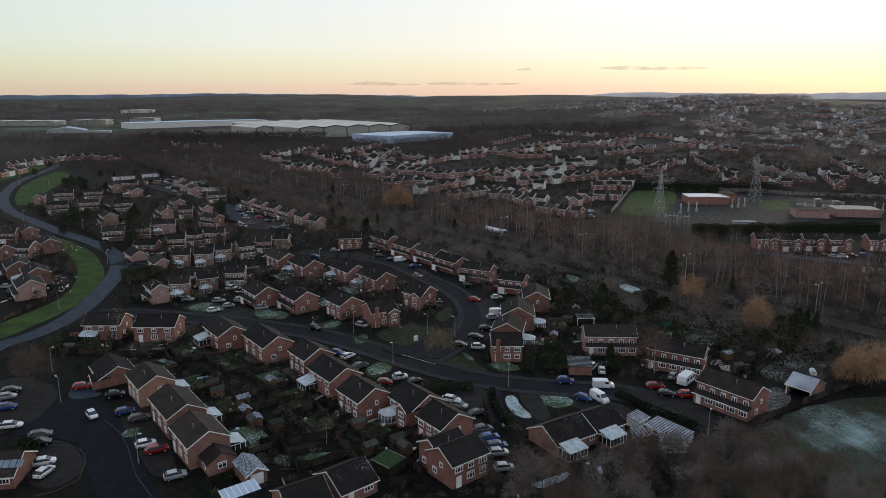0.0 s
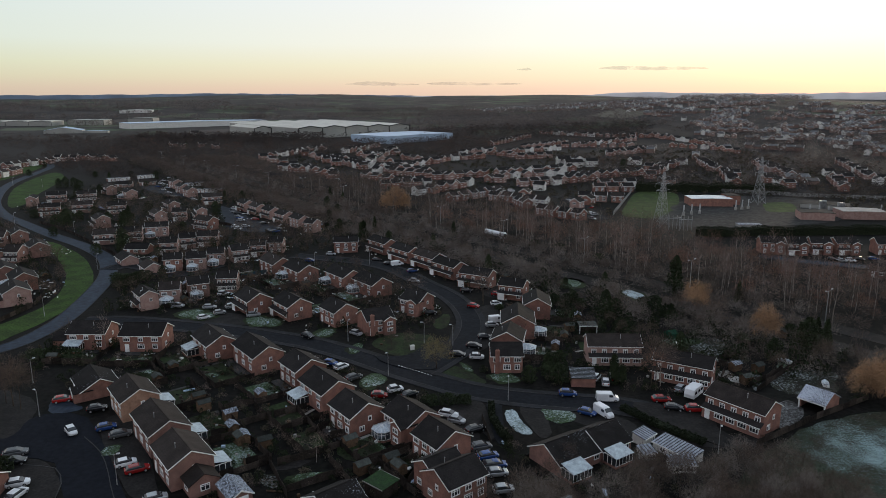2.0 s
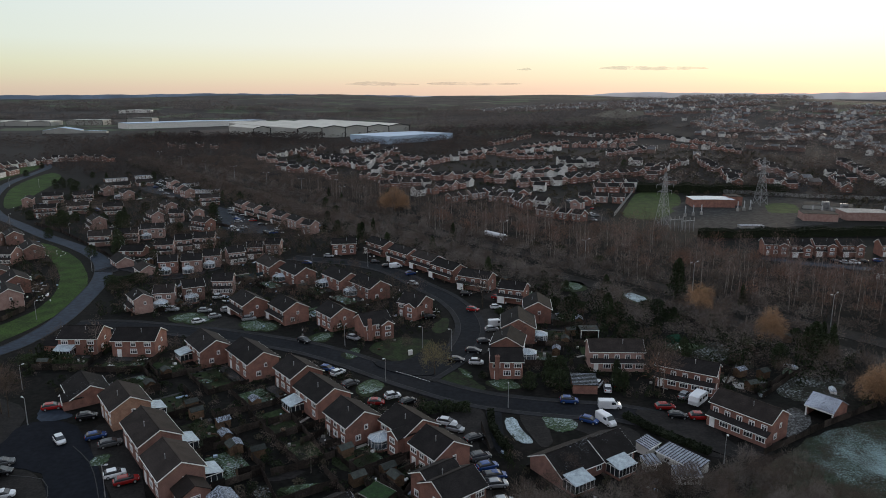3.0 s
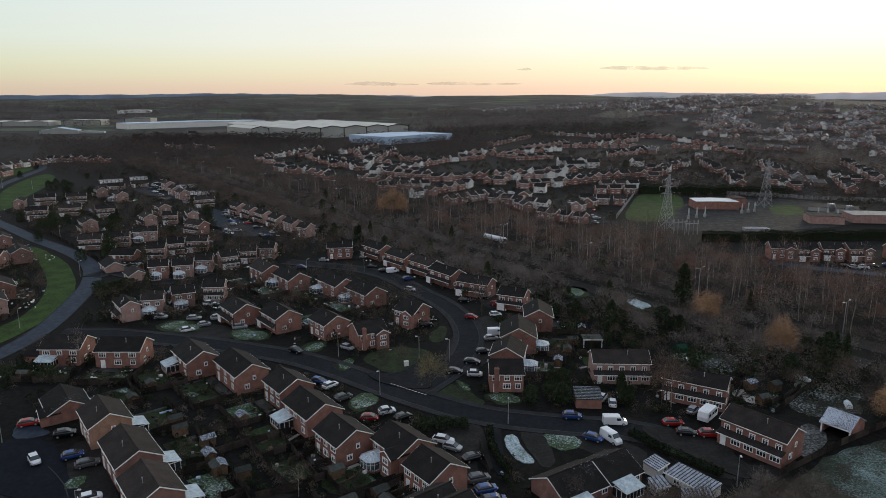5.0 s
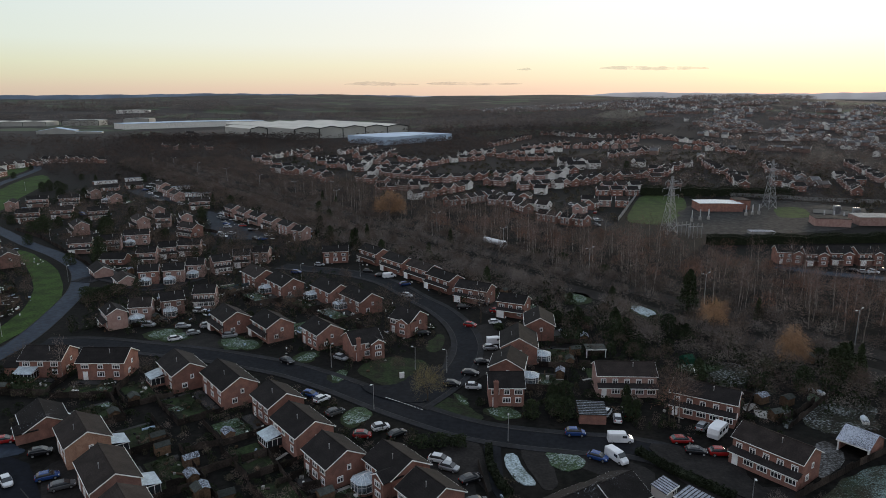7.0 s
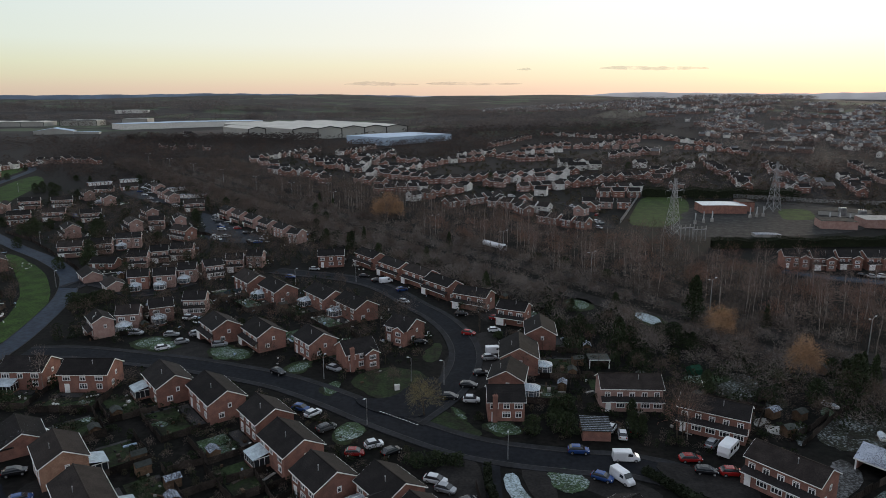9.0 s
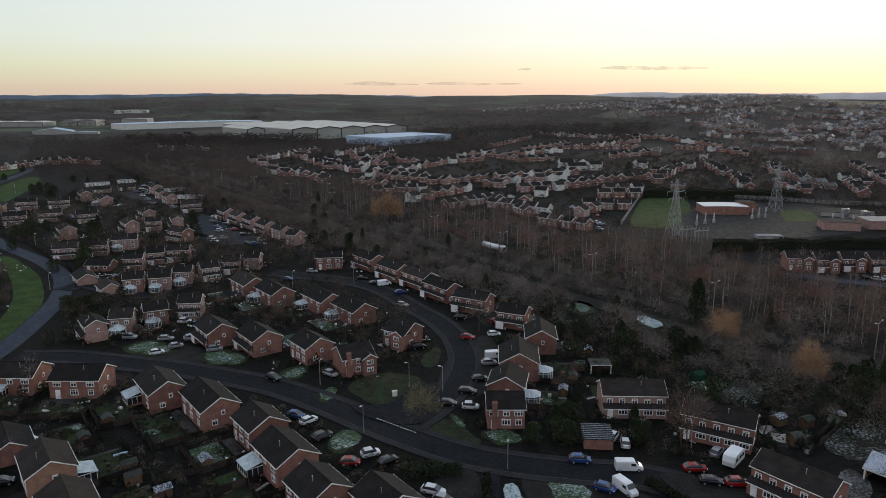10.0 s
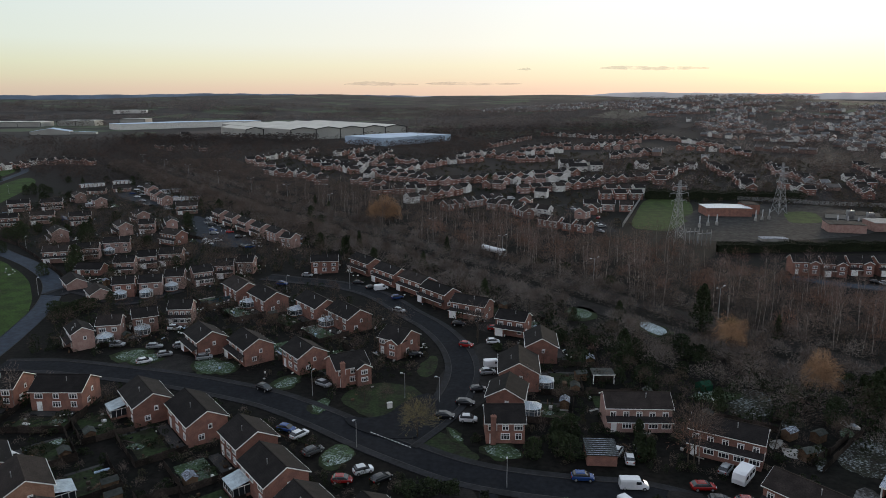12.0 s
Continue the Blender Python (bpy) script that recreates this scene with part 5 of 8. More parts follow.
house_row(176, 571, 219, 644, 9, True)
house_row(240, 644, 228, 550, 10, True)
house_row(236, 593, 217, 512, 9, True)
house_row(292, 644, 277, 550, 9, True)
house_row(308, 550, 281, 480, 7, True)
house_row(179, 738, 230, 792, 8, True)
house_row(22, 738, 55, 776, 5, True)
house_row(371, 644, 325, 512, 12, True)
house_row(-82, 704, -50, 738, 5, True)
house_row(-117, 593, -94, 571, 4, True)


# the town on the hill, too far and too many to count
def inside(x, y, poly):
    hit_ = False
    for (ax, ay), (bx, by) in zip(poly, poly[1:] + poly[:1]):
        if (ay > y) != (by > y) and x < (bx - ax) * (y - ay) / (by - ay) + ax:
            hit_ = not hit_
    return hit_


def town_trim(L, D, eave, rise):
    """Bargeboards and a few windows, as much as shows from far away."""
    s = Shape()
    for x in (-L - .22, L + .22):
        for sg in (-1, 1):
            s.slab((x - .1, sg * (D + .35), eave - .02), (x + .1, sg * (D + .35), eave - .02), (x + .1, 0, eave + rise + .2), (x - .1, 0, eave + rise + .2), .3)
        s.box(x * .985 - .1, x * .985 + .1, -1.1, 1.1, eave - 1.7, eave - .5)
    s.box(-L * .7, L * .7, -D - .06, -D + .06, .9, 1.5)
    return s


CELLS = {}


def put_down(x, y, c):
    BUILT.append((x, y, c))
    CELLS.setdefault((int(x // 40), int(y // 40)), []).append((x, y, c))


def near_by(x, y):
    i, j = int(x // 40), int(y // 40)
    return [q for a in (-1, 0, 1) for b in (-1, 0, 1) for q in CELLS.get((i + a, j + b), ())]


for q in BUILT:
    CELLS.setdefault((int(q[0] // 40), int(q[1] // 40)), []).append(q)


def town(poly, count, seed):
    r = random.Random(seed)
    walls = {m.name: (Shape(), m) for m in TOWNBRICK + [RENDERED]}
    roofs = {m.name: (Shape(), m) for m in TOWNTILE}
    trims, n, tries = Shape(), 0, 0
    x0, x1, y0, y1 = min(p[0] for p in poly), max(p[0] for p in poly), min(p[1] for p in poly), max(p[1] for p in poly)
    while n < count and tries < 2500:
        tries += 1
        sx, sy, run = r.uniform(x0, x1), r.uniform(y0, y1), r.uniform(0, math.pi)
        for i in range(r.randint(3, 7)):
            x, y = sx + 9 * i * math.cos(run), sy + 9 * i * math.sin(run)
            if not inside(x, y, poly) or any(math.hypot(x - a, y - b) < 7.5 for a, b, c in near_by(x, y)):
                continue
            put_down(x, y, 4.5)
            turn = run + r.choice((0, math.pi / 2))
            m = Matrix.Translation((x, y, ground(x, y))) @ Matrix.Rotation(turn, 4, "Z")
            L, D, eave = r.uniform(3.2, 4.8), r.uniform(2.7, 3.4), r.choice((4.4, 4.4, 2.6))
            rise = D * .7
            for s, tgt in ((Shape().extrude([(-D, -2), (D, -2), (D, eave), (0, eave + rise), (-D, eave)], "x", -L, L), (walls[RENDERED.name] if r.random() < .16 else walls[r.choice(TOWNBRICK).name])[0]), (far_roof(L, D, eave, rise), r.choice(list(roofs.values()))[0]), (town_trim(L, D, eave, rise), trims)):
                tgt.add([m @ Vector(v) for v in s.v], s.f)
            n += 1
    top = tagged(new("far_houses"), "distant hillside town of brick and rendered houses", "houses", kind="stuff")
    for k, (s, m) in walls.items():
        if s.v:
            tagged(part("walls", s, m, top), kind="stuff")
    for k, (s, m) in roofs.items():
        if s.v:
            tagged(part("roofs", s, m, top), kind="stuff")
    tagged(part("trims", trims, RENDERED, top), kind="stuff")


HILL = [(32, 2305), (334, 1919), (492, 1772), (600, 1715), (696, 1563), (771, 1447), (867, 1382), (906, 1322), (538, 784), (430, 868), (389, 936), (362, 986), (413, 1164), (378, 1398), (275, 1581), (138, 1759)]
BAND = [(-141, 2119), (134, 1718), (268, 1539), (371, 1373), (403, 1150), (355, 971), (171, 977), (2, 1028), (-75, 1147)]
RIDGE = [(560, 1690), (690, 1560), (840, 1570), (900, 1750), (650, 1900)]
SLOPE = [(384, 1046), (629, 916), (483, 703), (378, 763), (304, 829)]
town(HILL, 950, 5)
town([(189, 638), (236, 815), (567, 815), (496, 496), (284, 473), (254, 555)], 64, 6)


# ---- warehouses and the horizon ----
def warehouse(x, y, turn, w, d, height, bays, label, wall=None, roof=None, rise=3.0, trim=True, name="warehouse"):
    """Long shed with a row of shallow gables; x, y is the middle of its front."""
    wall, roof = wall or CLAD, roof or CLAD_ROOF
    ob = place(tagged(new(name), label, "building"), stand(x, y, turn))
    b = w / bays
    tops = []
    for i in range(bays):
        tops += [(-w / 2 + b * i, height), (-w / 2 + b * (i + .5), height + rise)]
    tops.append((w / 2, height))
    part("wall", Shape().extrude([(-w / 2, -6), (w / 2, -6)] + tops[::-1], "y", 0, d), wall, ob)
    k = max(.15, height * .04)
    for i in range(2 * bays):
        (ax, az), (bx, bz) = tops[i], tops[i + 1]
        part("roof", Shape().slab((ax, -k, az + k), (bx, -k, bz + k), (bx, d + k, bz + k), (ax, d + k, az + k), k * .9), roof, ob)
        if trim:
            part("verge_trim", Shape().add([(px, py, pz) for py in (-1.6 * k, -1.05 * k) for px, pz in ((ax, az - k), (bx, bz - k), (bx, bz + k), (ax, az + k))],
                                           [(0, 1, 2, 3), (7, 6, 5, 4), (0, 4, 5, 1), (1, 5, 6, 2), (2, 6, 7, 3), (3, 7, 4, 0)]), DARKCLAD, ob)
    if trim:
        for i in range(bays + 1):
            px = -w / 2 + b * i
            part("downpipe_strip", Shape().box(px - k, px + k, -k, -.02, -3, height), DARKCLAD, ob)
    for k in range(-3, 4):
        q = stand(x, y, turn) @ Vector((k * w / 6, d * .4, 0))
        BUILT.append((q.x, q.y, min(w, d) * .45))
    return ob


warehouse(-130, 1058, 38, 195, 260, 14, 5, "vast pale grey warehouse with five shallow gables")
warehouse(-273.6, 1060.4, 38, 27, 100, 13, 1, "pale warehouse wing with a low roof")
warehouse(-27, 935, 47, 122, 76, 9, 1, "blue-grey flat-roofed distribution shed", BLUECLAD, BLUECLAD, .6, False)
warehouse(-492, 1430, 43, 290, 60, 10, 1, "long white industrial shed", RENDERED, BLUECLAD, 1.0, False)
warehouse(-641, 1174, 20, 58, 40, 5, 1, "low shed with a white pitched roof", CLAD, BLUECLAD, 5, False)
warehouse(-600, 1190, 10, 50, 12, 3, 1, "low outbuilding with a white roof", CLAD, BLUECLAD, 1, False)
warehouse(-778, 1516, 5, 76, 50, 11, 2, "pale industrial unit beside the fields", CLAD, CLAD, .8)
warehouse(-717, 1650, 5, 58, 50, 10, 1, "pale industrial unit with a flat roof", CLAD, CLAD, .6)
warehouse(-905, 1480, 5, 140, 60, 9, 3, "grey industrial units at the town edge", CLAD, CLAD_ROOF, 1.2)
warehouse(-930, 2110, 10, 90, 40, 9, 1, "white sheds on a distant slope", RENDERED, RENDERED, 1, False)
far_house(-388, 1090, 30, 12, 9, RENDERED, TILES[0], group="", eave=5.5, label="white rendered gabled house among bare trees")
warehouse(164, 417, -4, 25, 15, 4.6, 1, "red brick substation building with a frosted flat roof", BRICKS[0], CLEAR, .25, False, "substation_building")
warehouse(180, 424, -4, 8, 12, 5.4, 1, "red brick substation annexe", BRICKS[0], LEADED, .2, False, "substation_building")
warehouse(230, 372, -8, 23, 14, 4.2, 1, "red brick substation control building", BRICKS[2], CONCRETE, .25, False, "substation_building")
warehouse(203, 370, -14, 17, 12, 4.0, 1, "red brick substation switch house", BRICKS[2], YARD, .25, False, "substation_building")
warehouse(227, 407, -30, 26, 16, 2.4, 1, "grey metal substation shed", CLAD, YARD, .3, False, "substation_building")
warehouse(158, 350, -4, 12, 5, 1.2, 1, "low frosted substation cover", CONCRETE, FROSTED, .1, False, "substation_building")
for hx, hy, turn, l_, d_, e_ in ((112, 640, 6, 12, 9, 5.5), (124, 634, 96, 11, 8, 6.5), (135, 628, 6, 11, 8, 5.0), (118, 622, 6, 16, 8, 4.5), (178, 640, 20, 10, 8, 5.0)):
    far_house(hx, hy, turn, l_, d_, RENDERED, TILES[0], group="white houses", eave=e_, label="large white rendered house with a dark roof")
    BUILT.append((hx, hy, 7))


top = tagged(new("far_houses"), "distant estate of brick and rendered houses with white trimmed gables", "houses", kind="stuff")
for (key, _), (shape_, made) in REST.items():
    tagged(part(key, shape_, made, top), kind="stuff")


def insulator(x, y, height=6.0):
    """Post insulator: concrete foot, ribbed porcelain stack."""
    ob = place(tagged(new("insulator_post"), "pale ribbed insulator post in the substation yard", "insulator", "insulator posts"), stand(x, y))
    part("foot", shared(("foot",), lambda: Shape().box(-.6, .6, -.6, .6, -.3, 2.0), CONCRETE), CONCRETE, ob)
    for i in range(8):
        part("insulator_disc", shared(("insulator_disc",), lambda: Shape().tube((0, 0, 0), (0, 0, .5), .42, .22, 8), STEEL), STEEL, ob, m=pose(0, 0, 2 + i * .5))


def palisade(points):
    """Grey steel fence on posts."""
    for (ax, ay), (bx, by) in zip(points, points[1:]):
        d = Vector((bx - ax, by - ay))
        ob = place(tagged(new("palisade_fence"), "grey steel palisade fence round the substation", "fence", "substation fence"), pose(ax, ay, ground(ax, ay), 0, 0, math.degrees(math.atan2(d.y, d.x))))
        n = int(d.length / 3)
        for i in range(n + 1):
            part("post", shared(("palisade_post",), lambda: Shape().box(-.06, .06, -.06, .06, -.3, 2.6), STEEL), STEEL, ob, m=pose(i * d.length / n, 0, 0))
        s = Shape()
        for i in range(int(d.length / .3)):
            s.box(i * .3, i * .3 + .12, -.02, .02, .1, 2.5)
        tagged(part("pale_strip", s, STEEL, ob), kind="stuff")


def pylon(x, y, height, turn):
    """Lattice electricity tower: four tapering legs, bracing and three pairs of arms."""
    ob = place(tagged(new("pylon"), "steel lattice electricity pylon in the substation", "pylon", "pylons"), stand(x, y, turn))
    half = lambda z: 2.7 * (1 - z / height) ** 1.3 + 0.4
    levels = [0, .16, .3, .42, .52, .61, .69, .76, .83, .9, 1.0]
    for sx in (-1, 1):
        for sy in (-1, 1):
            part("leg", Shape().pipe([(sx * half(a * height), sy * half(a * height), a * height) for a in levels], [.14 - .03 * a for a in levels]), STEEL, ob)
    for face in range(4):
        s = Shape()
        q = Matrix.Rotation(face * math.pi / 2, 3, "Z")
        for a, b in zip(levels, levels[1:]):
            wa, wb, za, zb = half(a * height), half(b * height), a * height, b * height
            s.tube(q @ Vector((-wa, -wa, za)), q @ Vector((wb, -wb, zb)), .07, .07, 3).tube(q @ Vector((wa, -wa, za)), q @ Vector((-wb, -wb, zb)), .07, .07, 3).tube(q @ Vector((-wb, -wb, zb)), q @ Vector((wb, -wb, zb)), .06, .06, 3)
        part("bracing", s, STEEL, ob)
    for z, w in ((.66, 4.2), (.78, 5.2), (.9, 3.8)):
        for sg in (-1, 1):
            part("arm", Shape().tube((0, -.5, z * height), (sg * w, 0, z * height + .3), .09, .06, 4).tube((0, .5, z * height), (sg * w, 0, z * height + .3), .09, .06, 4).tube((0, 0, z * height + 1.4), (sg * w, 0, z * height + .3), .08, .06, 4)
                 .tube((sg * w, 0, z * height + .3), (sg * w, 0, z * height - 1.4), .09, .09, 5), STEEL, ob)
    return ob


pylon(113, 353, 28, 20)
pylon(197, 428, 29, 20)
BUILT += [(128, 385, 34), (165, 385, 36), (205, 390, 34), (235, 395, 30), (150, 420, 25), (190, 425, 25)]

# ---- trees and shrubs ----
def branching(seed, height, spread, limbs=6, subs=3, ends=3, blades=6, lift=0.5, bare=0.3, droop=0.0, width=0.035, trunk_r=0.16):
    """A leafless tree: tapered trunk and limbs in one shape, fine twigs in another."""
    r = random.Random(seed)
    wood, twigs = Shape(), Shape()
    lean = Vector((r.uniform(-.05, .05), r.uniform(-.05, .05), 1))
    pts = [lean * (height * k) + Vector((r.uniform(-.12, .12), r.uniform(-.12, .12), 0)) * (k > 0) for k in (0, .3, .6, .85)]
    pts[0].z = -.5
    for i in range(3):
        wood.tube(pts[i], pts[i + 1], trunk_r * (1 - .3 * i), trunk_r * (1 - .3 * (i + 1)), 5)

    def twig(a, d, n):
        for j in range(n):
            e = (d + Vector((r.gauss(0, .55), r.gauss(0, .55), r.gauss(.1, .45) - droop))).normalized() * r.uniform(.06, .13) * height
            side_ = e.cross(Vector((r.gauss(0, 1), r.gauss(0, 1), r.gauss(0, 1)))).normalized() * width * r.uniform(.6, 1.4)
            b = a + d * r.uniform(-.08, .02) * height
            twigs.add([b - side_, b + side_, b + e], [(0, 1, 2)])

    for i in range(limbs):
        k = bare + (.9 - bare) * (i + r.random()) / limbs
        a = lean * (height * k)
        az = i * 2.4 + r.uniform(-.5, .5)
        d = Vector((math.cos(az), math.sin(az), lift + .5 * k)).normalized()
        n = spread * (1.15 - .6 * abs(k - .45)) * r.uniform(.75, 1.1)
        b = a + d * n
        wood.tube(a, b, trunk_r * .45 * (1.2 - k), .02, 3)
        for j in range(subs):
            t = .35 + .65 * (j + r.random()) / subs
            a2 = a + d * n * t
            d2 = (d + Vector((r.gauss(0, .5), r.gauss(0, .5), r.gauss(.25, .3)))).normalized()
            n2 = n * .55 * r.uniform(.7, 1.2)
            wood.tube(a2, a2 + d2 * n2, trunk_r * .18, .012, 3)
            for q in range(ends):
                t3 = .3 + .7 * (q + r.random()) / ends
                twig(a2 + d2 * n2 * t3, (d2 + Vector((0, 0, -droop))).normalized(), blades)
    return wood, twigs


def leafy(seed, height, radius, count, size, cone=0.0, flat=1.0):
    """An evergreen mass of many small leaf clumps with an uneven outline."""
    r = random.Random(seed)
    s = Shape()
    for i in range(count):
        z = r.random() ** .8
        edge = radius * ((1 - z) ** .8 * cone + (1 - cone) * math.sqrt(max(.05, 1 - (2 * z - .9) ** 2 * .9)))
        az, q = r.uniform(0, 6.283), r.random() ** .35
        lump = 1 + .25 * math.sin(3 * az + seed) + .2 * math.sin(9 * z + 2 * az)
        p = Vector((math.cos(az) * edge * q * lump, math.sin(az) * edge * q * lump, z * height))
        u = Vector((r.gauss(0, 1), r.gauss(0, 1), r.gauss(0, 1))).normalized() * size * r.uniform(.5, 1.3)
        v = u.cross(Vector((r.gauss(0, 1), r.gauss(0, 1), r.gauss(0, 1)))).normalized() * size * r.uniform(.4, 1.0)
        u.z, v.z = u.z * flat, v.z * flat
        s.add([p - u, p + v, p + u, p - v], [(0, 1, 2, 3)])
    return s


def fuzz(seed, height, radius, count, length, width, low=.3, droop=0.0):
    """The fine outer twigs of a bare crown: thin blades pointing outwards through a domed volume."""
    r = random.Random(seed)
    s = Shape()
    for i in range(count):
        az, q, el = r.uniform(0, 6.283), r.random() ** .45, math.asin(r.uniform(-.55, 1))
        lump = 1 + .18 * math.sin(3 * az + seed) + .15 * math.sin(5 * el + 2 * az + seed)
        out = Vector((math.cos(az) * math.cos(el), math.sin(az) * math.cos(el), math.sin(el)))
        mid = height * (1 + low) / 2
        p = Vector((out.x * radius * q * lump, out.y * radius * q * lump, mid + out.z * height * (1 - low) / 2 * q * lump))
        d = (out * (1 - droop) + Vector((r.gauss(0, .4), r.gauss(0, .4), .35 - 1.6 * droop + r.gauss(0, .3)))).normalized() * length * r.uniform(.6, 1.3)
        side_ = d.cross(Vector((r.gauss(0, 1), r.gauss(0, 1), r.gauss(0, 1)))).normalized() * width * r.uniform(.6, 1.4)
        s.add([p - side_, p + side_, p + d], [(0, 1, 2)])
    return s


def plain_mesh(shape, name, mat):
    """Mesh of loose blades and leaves, as they are."""
    me = bpy.data.meshes.new(name)
    me.from_pydata(shape.v, [], shape.f)
    me.materials.append(mat)
    return me


TREES = {}
for kind_, n_, args, twigged, wood_, twig_ in (("oak", 4, dict(height=10, spread=3.8, limbs=8, subs=3, ends=1, blades=2), (10.5, 4.2, 300, 1.0, .042), BARK, TWIG),
                                               ("russet", 3, dict(height=8.5, spread=3.0, limbs=8, subs=3, ends=1, blades=2), (9.0, 3.4, 280, .95, .042), BARK, RUSSET),
                                               ("birch", 4, dict(height=12, spread=1.6, limbs=4, subs=1, ends=1, blades=2, lift=2.2, bare=.4, trunk_r=.12), (13.0, 2.4, 230, 1.1, .03), BIRCH, TWIG),
                                               ("near", 3, dict(height=9, spread=3.4, limbs=9, subs=4, ends=1, blades=2, lift=.9, trunk_r=.12), (10.0, 3.6, 2000, .9, .013), BARK, SHADETWIG),
                                               ("willow", 3, dict(height=8.5, spread=3.2, limbs=9, subs=3, ends=1, blades=2), (10.6, 3.9, 5000, 1.0, .03, .06, .42), BARK, WILLOW),
                                               ("sallow", 2, dict(height=8.5, spread=3.2, limbs=10, subs=4, ends=1, blades=2, bare=.15), (9.5, 4.0, 2200, 1.0, .022, .1), BARK, SALLOW)):
    for i_ in range(n_):
        wood, twigs = branching(10 * i_ + len(kind_), **args)
        more = fuzz(10 * i_ + len(kind_), *twigged)
        twigs.add(more.v, more.f)
        TREES[kind_, i_] = (wood, twigs, wood.mesh("tree", wood_), plain_mesh(twigs, "crown", twig_))
TREE_TEXT = {"sallow": ("sallow_tree", "bushy leafless tree with yellowish twigs"), "near": ("bare_tree", "leafless young tree with fine grey twigs"), "oak": ("bare_tree", "leafless broadleaf tree with a grey-brown crown"), "russet": ("bare_tree", "leafless tree with russet brown twigs"),
             "birch": ("birch_tree", "slender leafless birch with a pale trunk"), "willow": ("willow_tree", "golden-orange twigged willow without leaves")}
trng = random.Random(3)


def tree(x, y, kind="oak", size=1.0, group=""):
    n = sum(1 for k, i in TREES if k == kind)
    wood, twigs, wm, tm = TREES[kind, trng.randrange(n)]
    name, text = TREE_TEXT[kind]
    ob = tagged(new(name), text, "tree", group)
    ob.matrix_basis = stand(x, y, trng.uniform(0, 360)) @ Matrix.Diagonal((size * trng.uniform(.9, 1.15), size * trng.uniform(.9, 1.15), size, 1))
    part("trunk", wm, None, ob)
    part("crown", tm, None, ob)
    return ob


class Mass:
    """Many copies of a few shapes joined into one mesh."""

    def __init__(self):
        self.v, self.f, self.n = [], [], 0

    def put(self, arrays, x, y, turn, sx, sz):
        v, f = arrays
        c, s = math.cos(turn) * sx, math.sin(turn) * sx
        w = np.empty_like(v)
        w[:, 0], w[:, 1], w[:, 2] = x + v[:, 0] * c - v[:, 1] * s, y + v[:, 0] * s + v[:, 1] * c, ground(x, y) + v[:, 2] * sz
        self.v.append(w)
        self.f.append(f + self.n)
        self.n += len(v)

    def make(self, name, label, category, mat):
        if not self.v:
            return
        v, f = np.concatenate(self.v), np.concatenate(self.f)
        me = bpy.data.meshes.new(name)
        me.vertices.add(len(v))
        me.vertices.foreach_set("co", v.ravel().astype(np.float32))
        k = f.shape[1]
        me.loops.add(f.size)
        me.loops.foreach_set("vertex_index", f.ravel().astype(np.int32))
        me.polygons.add(len(f))
        me.polygons.foreach_set("loop_start", np.arange(0, f.size, k, dtype=np.int32))
        me.update(calc_edges=True)
        me.validate()
        me.materials.append(mat)
        return tagged(new(name, me), label, category, kind="stuff")


def arrays(shape, k):
    return np.array(shape.v, float), np.array([f for f in shape.f if len(f) == k], int)


# road line of the dual carriageway and free places in the estate
ALONG, ACROSS = Vector((0.6157, -0.788)), Vector((0.788, 0.6157))
TRUNK = Vector((-30.1, 361.6))


def off_trunk(x, y):
    return (Vector((x, y)) - TRUNK).dot(ACROSS)


def open_lawn(x, y):
    """Mown ground about the two frosted lawns behind the gardens, which scrub keeps off."""
    return any(abs(x - a) < 7 and -15 < y - b < 5 for a, b in ((46.5, 240.5), (65.0, 226.5)))


fine_twigs = {k: [arrays(TREES[k, i][1], 3) for q, i in TREES if q == k] for k in ("oak", "russet", "birch", "near")}
fine_wood = {k: [arrays(TREES[k, i][0], 4) for q, i in TREES if q == k] for k in ("oak", "russet", "birch", "near")}
thin = {}
for k in ("oak", "russet"):
    thin[k] = []
    for i in range(4):
        thin[k].append(arrays(leafy(70 + i, 9.2, 4.6, 54, .64, 0, .6), 4))
thin["remote"] = [arrays(leafy(80 + i, 9.2, 5.0, 24, 1.25, 0, .4), 4) for i in range(4)]
brush = [arrays(leafy(40 + i, 1.8, 1.6, 30, .45), 4) for i in range(4)]
reeds = []
for i in range(4):
    reeds.append(arrays(fuzz(90 + i, 3.4, 2.0, 110, .85, .05, .0), 3))
fine_reeds = [arrays(fuzz(95 + i, 3.4, 2.0, 230, .55, .021, .0), 3) for i in range(4)]
sprigs = []
for i in range(4):
    sprigs.append(arrays(fuzz(120 + i, 3.0, 1.5, 70, .7, .05, .0), 3))
wisps, tufts = [], []
for i in range(4):
    wisps.append(arrays(fuzz(150 + i, 2.2, 1.3, 160, .42, .017, .0), 3))
    tufts.append(arrays(leafy(160 + i, 1.5, 1.3, 80, .205), 4))
bushes, far_bushes, scrub, fine_scrub = [], [], [], []
for i in range(4):
    bushes.append(arrays(leafy(200 + i, 3.2, 2.1, 58, .36), 4))
    far_bushes.append(arrays(leafy(210 + i, 3.4, 2.3, 30, .5), 4))
    scrub.append(arrays(fuzz(220 + i, 4.4, 2.9, 140, .85, .058, .0), 3))
    fine_scrub.append(arrays(fuzz(230 + i, 4.4, 2.9, 220, .65, .031, .0), 3))
tall_scrub = [arrays(fuzz(240 + i, 5.6, 2.5, 150, 1.0, .06, .0), 3) for i in range(4)]
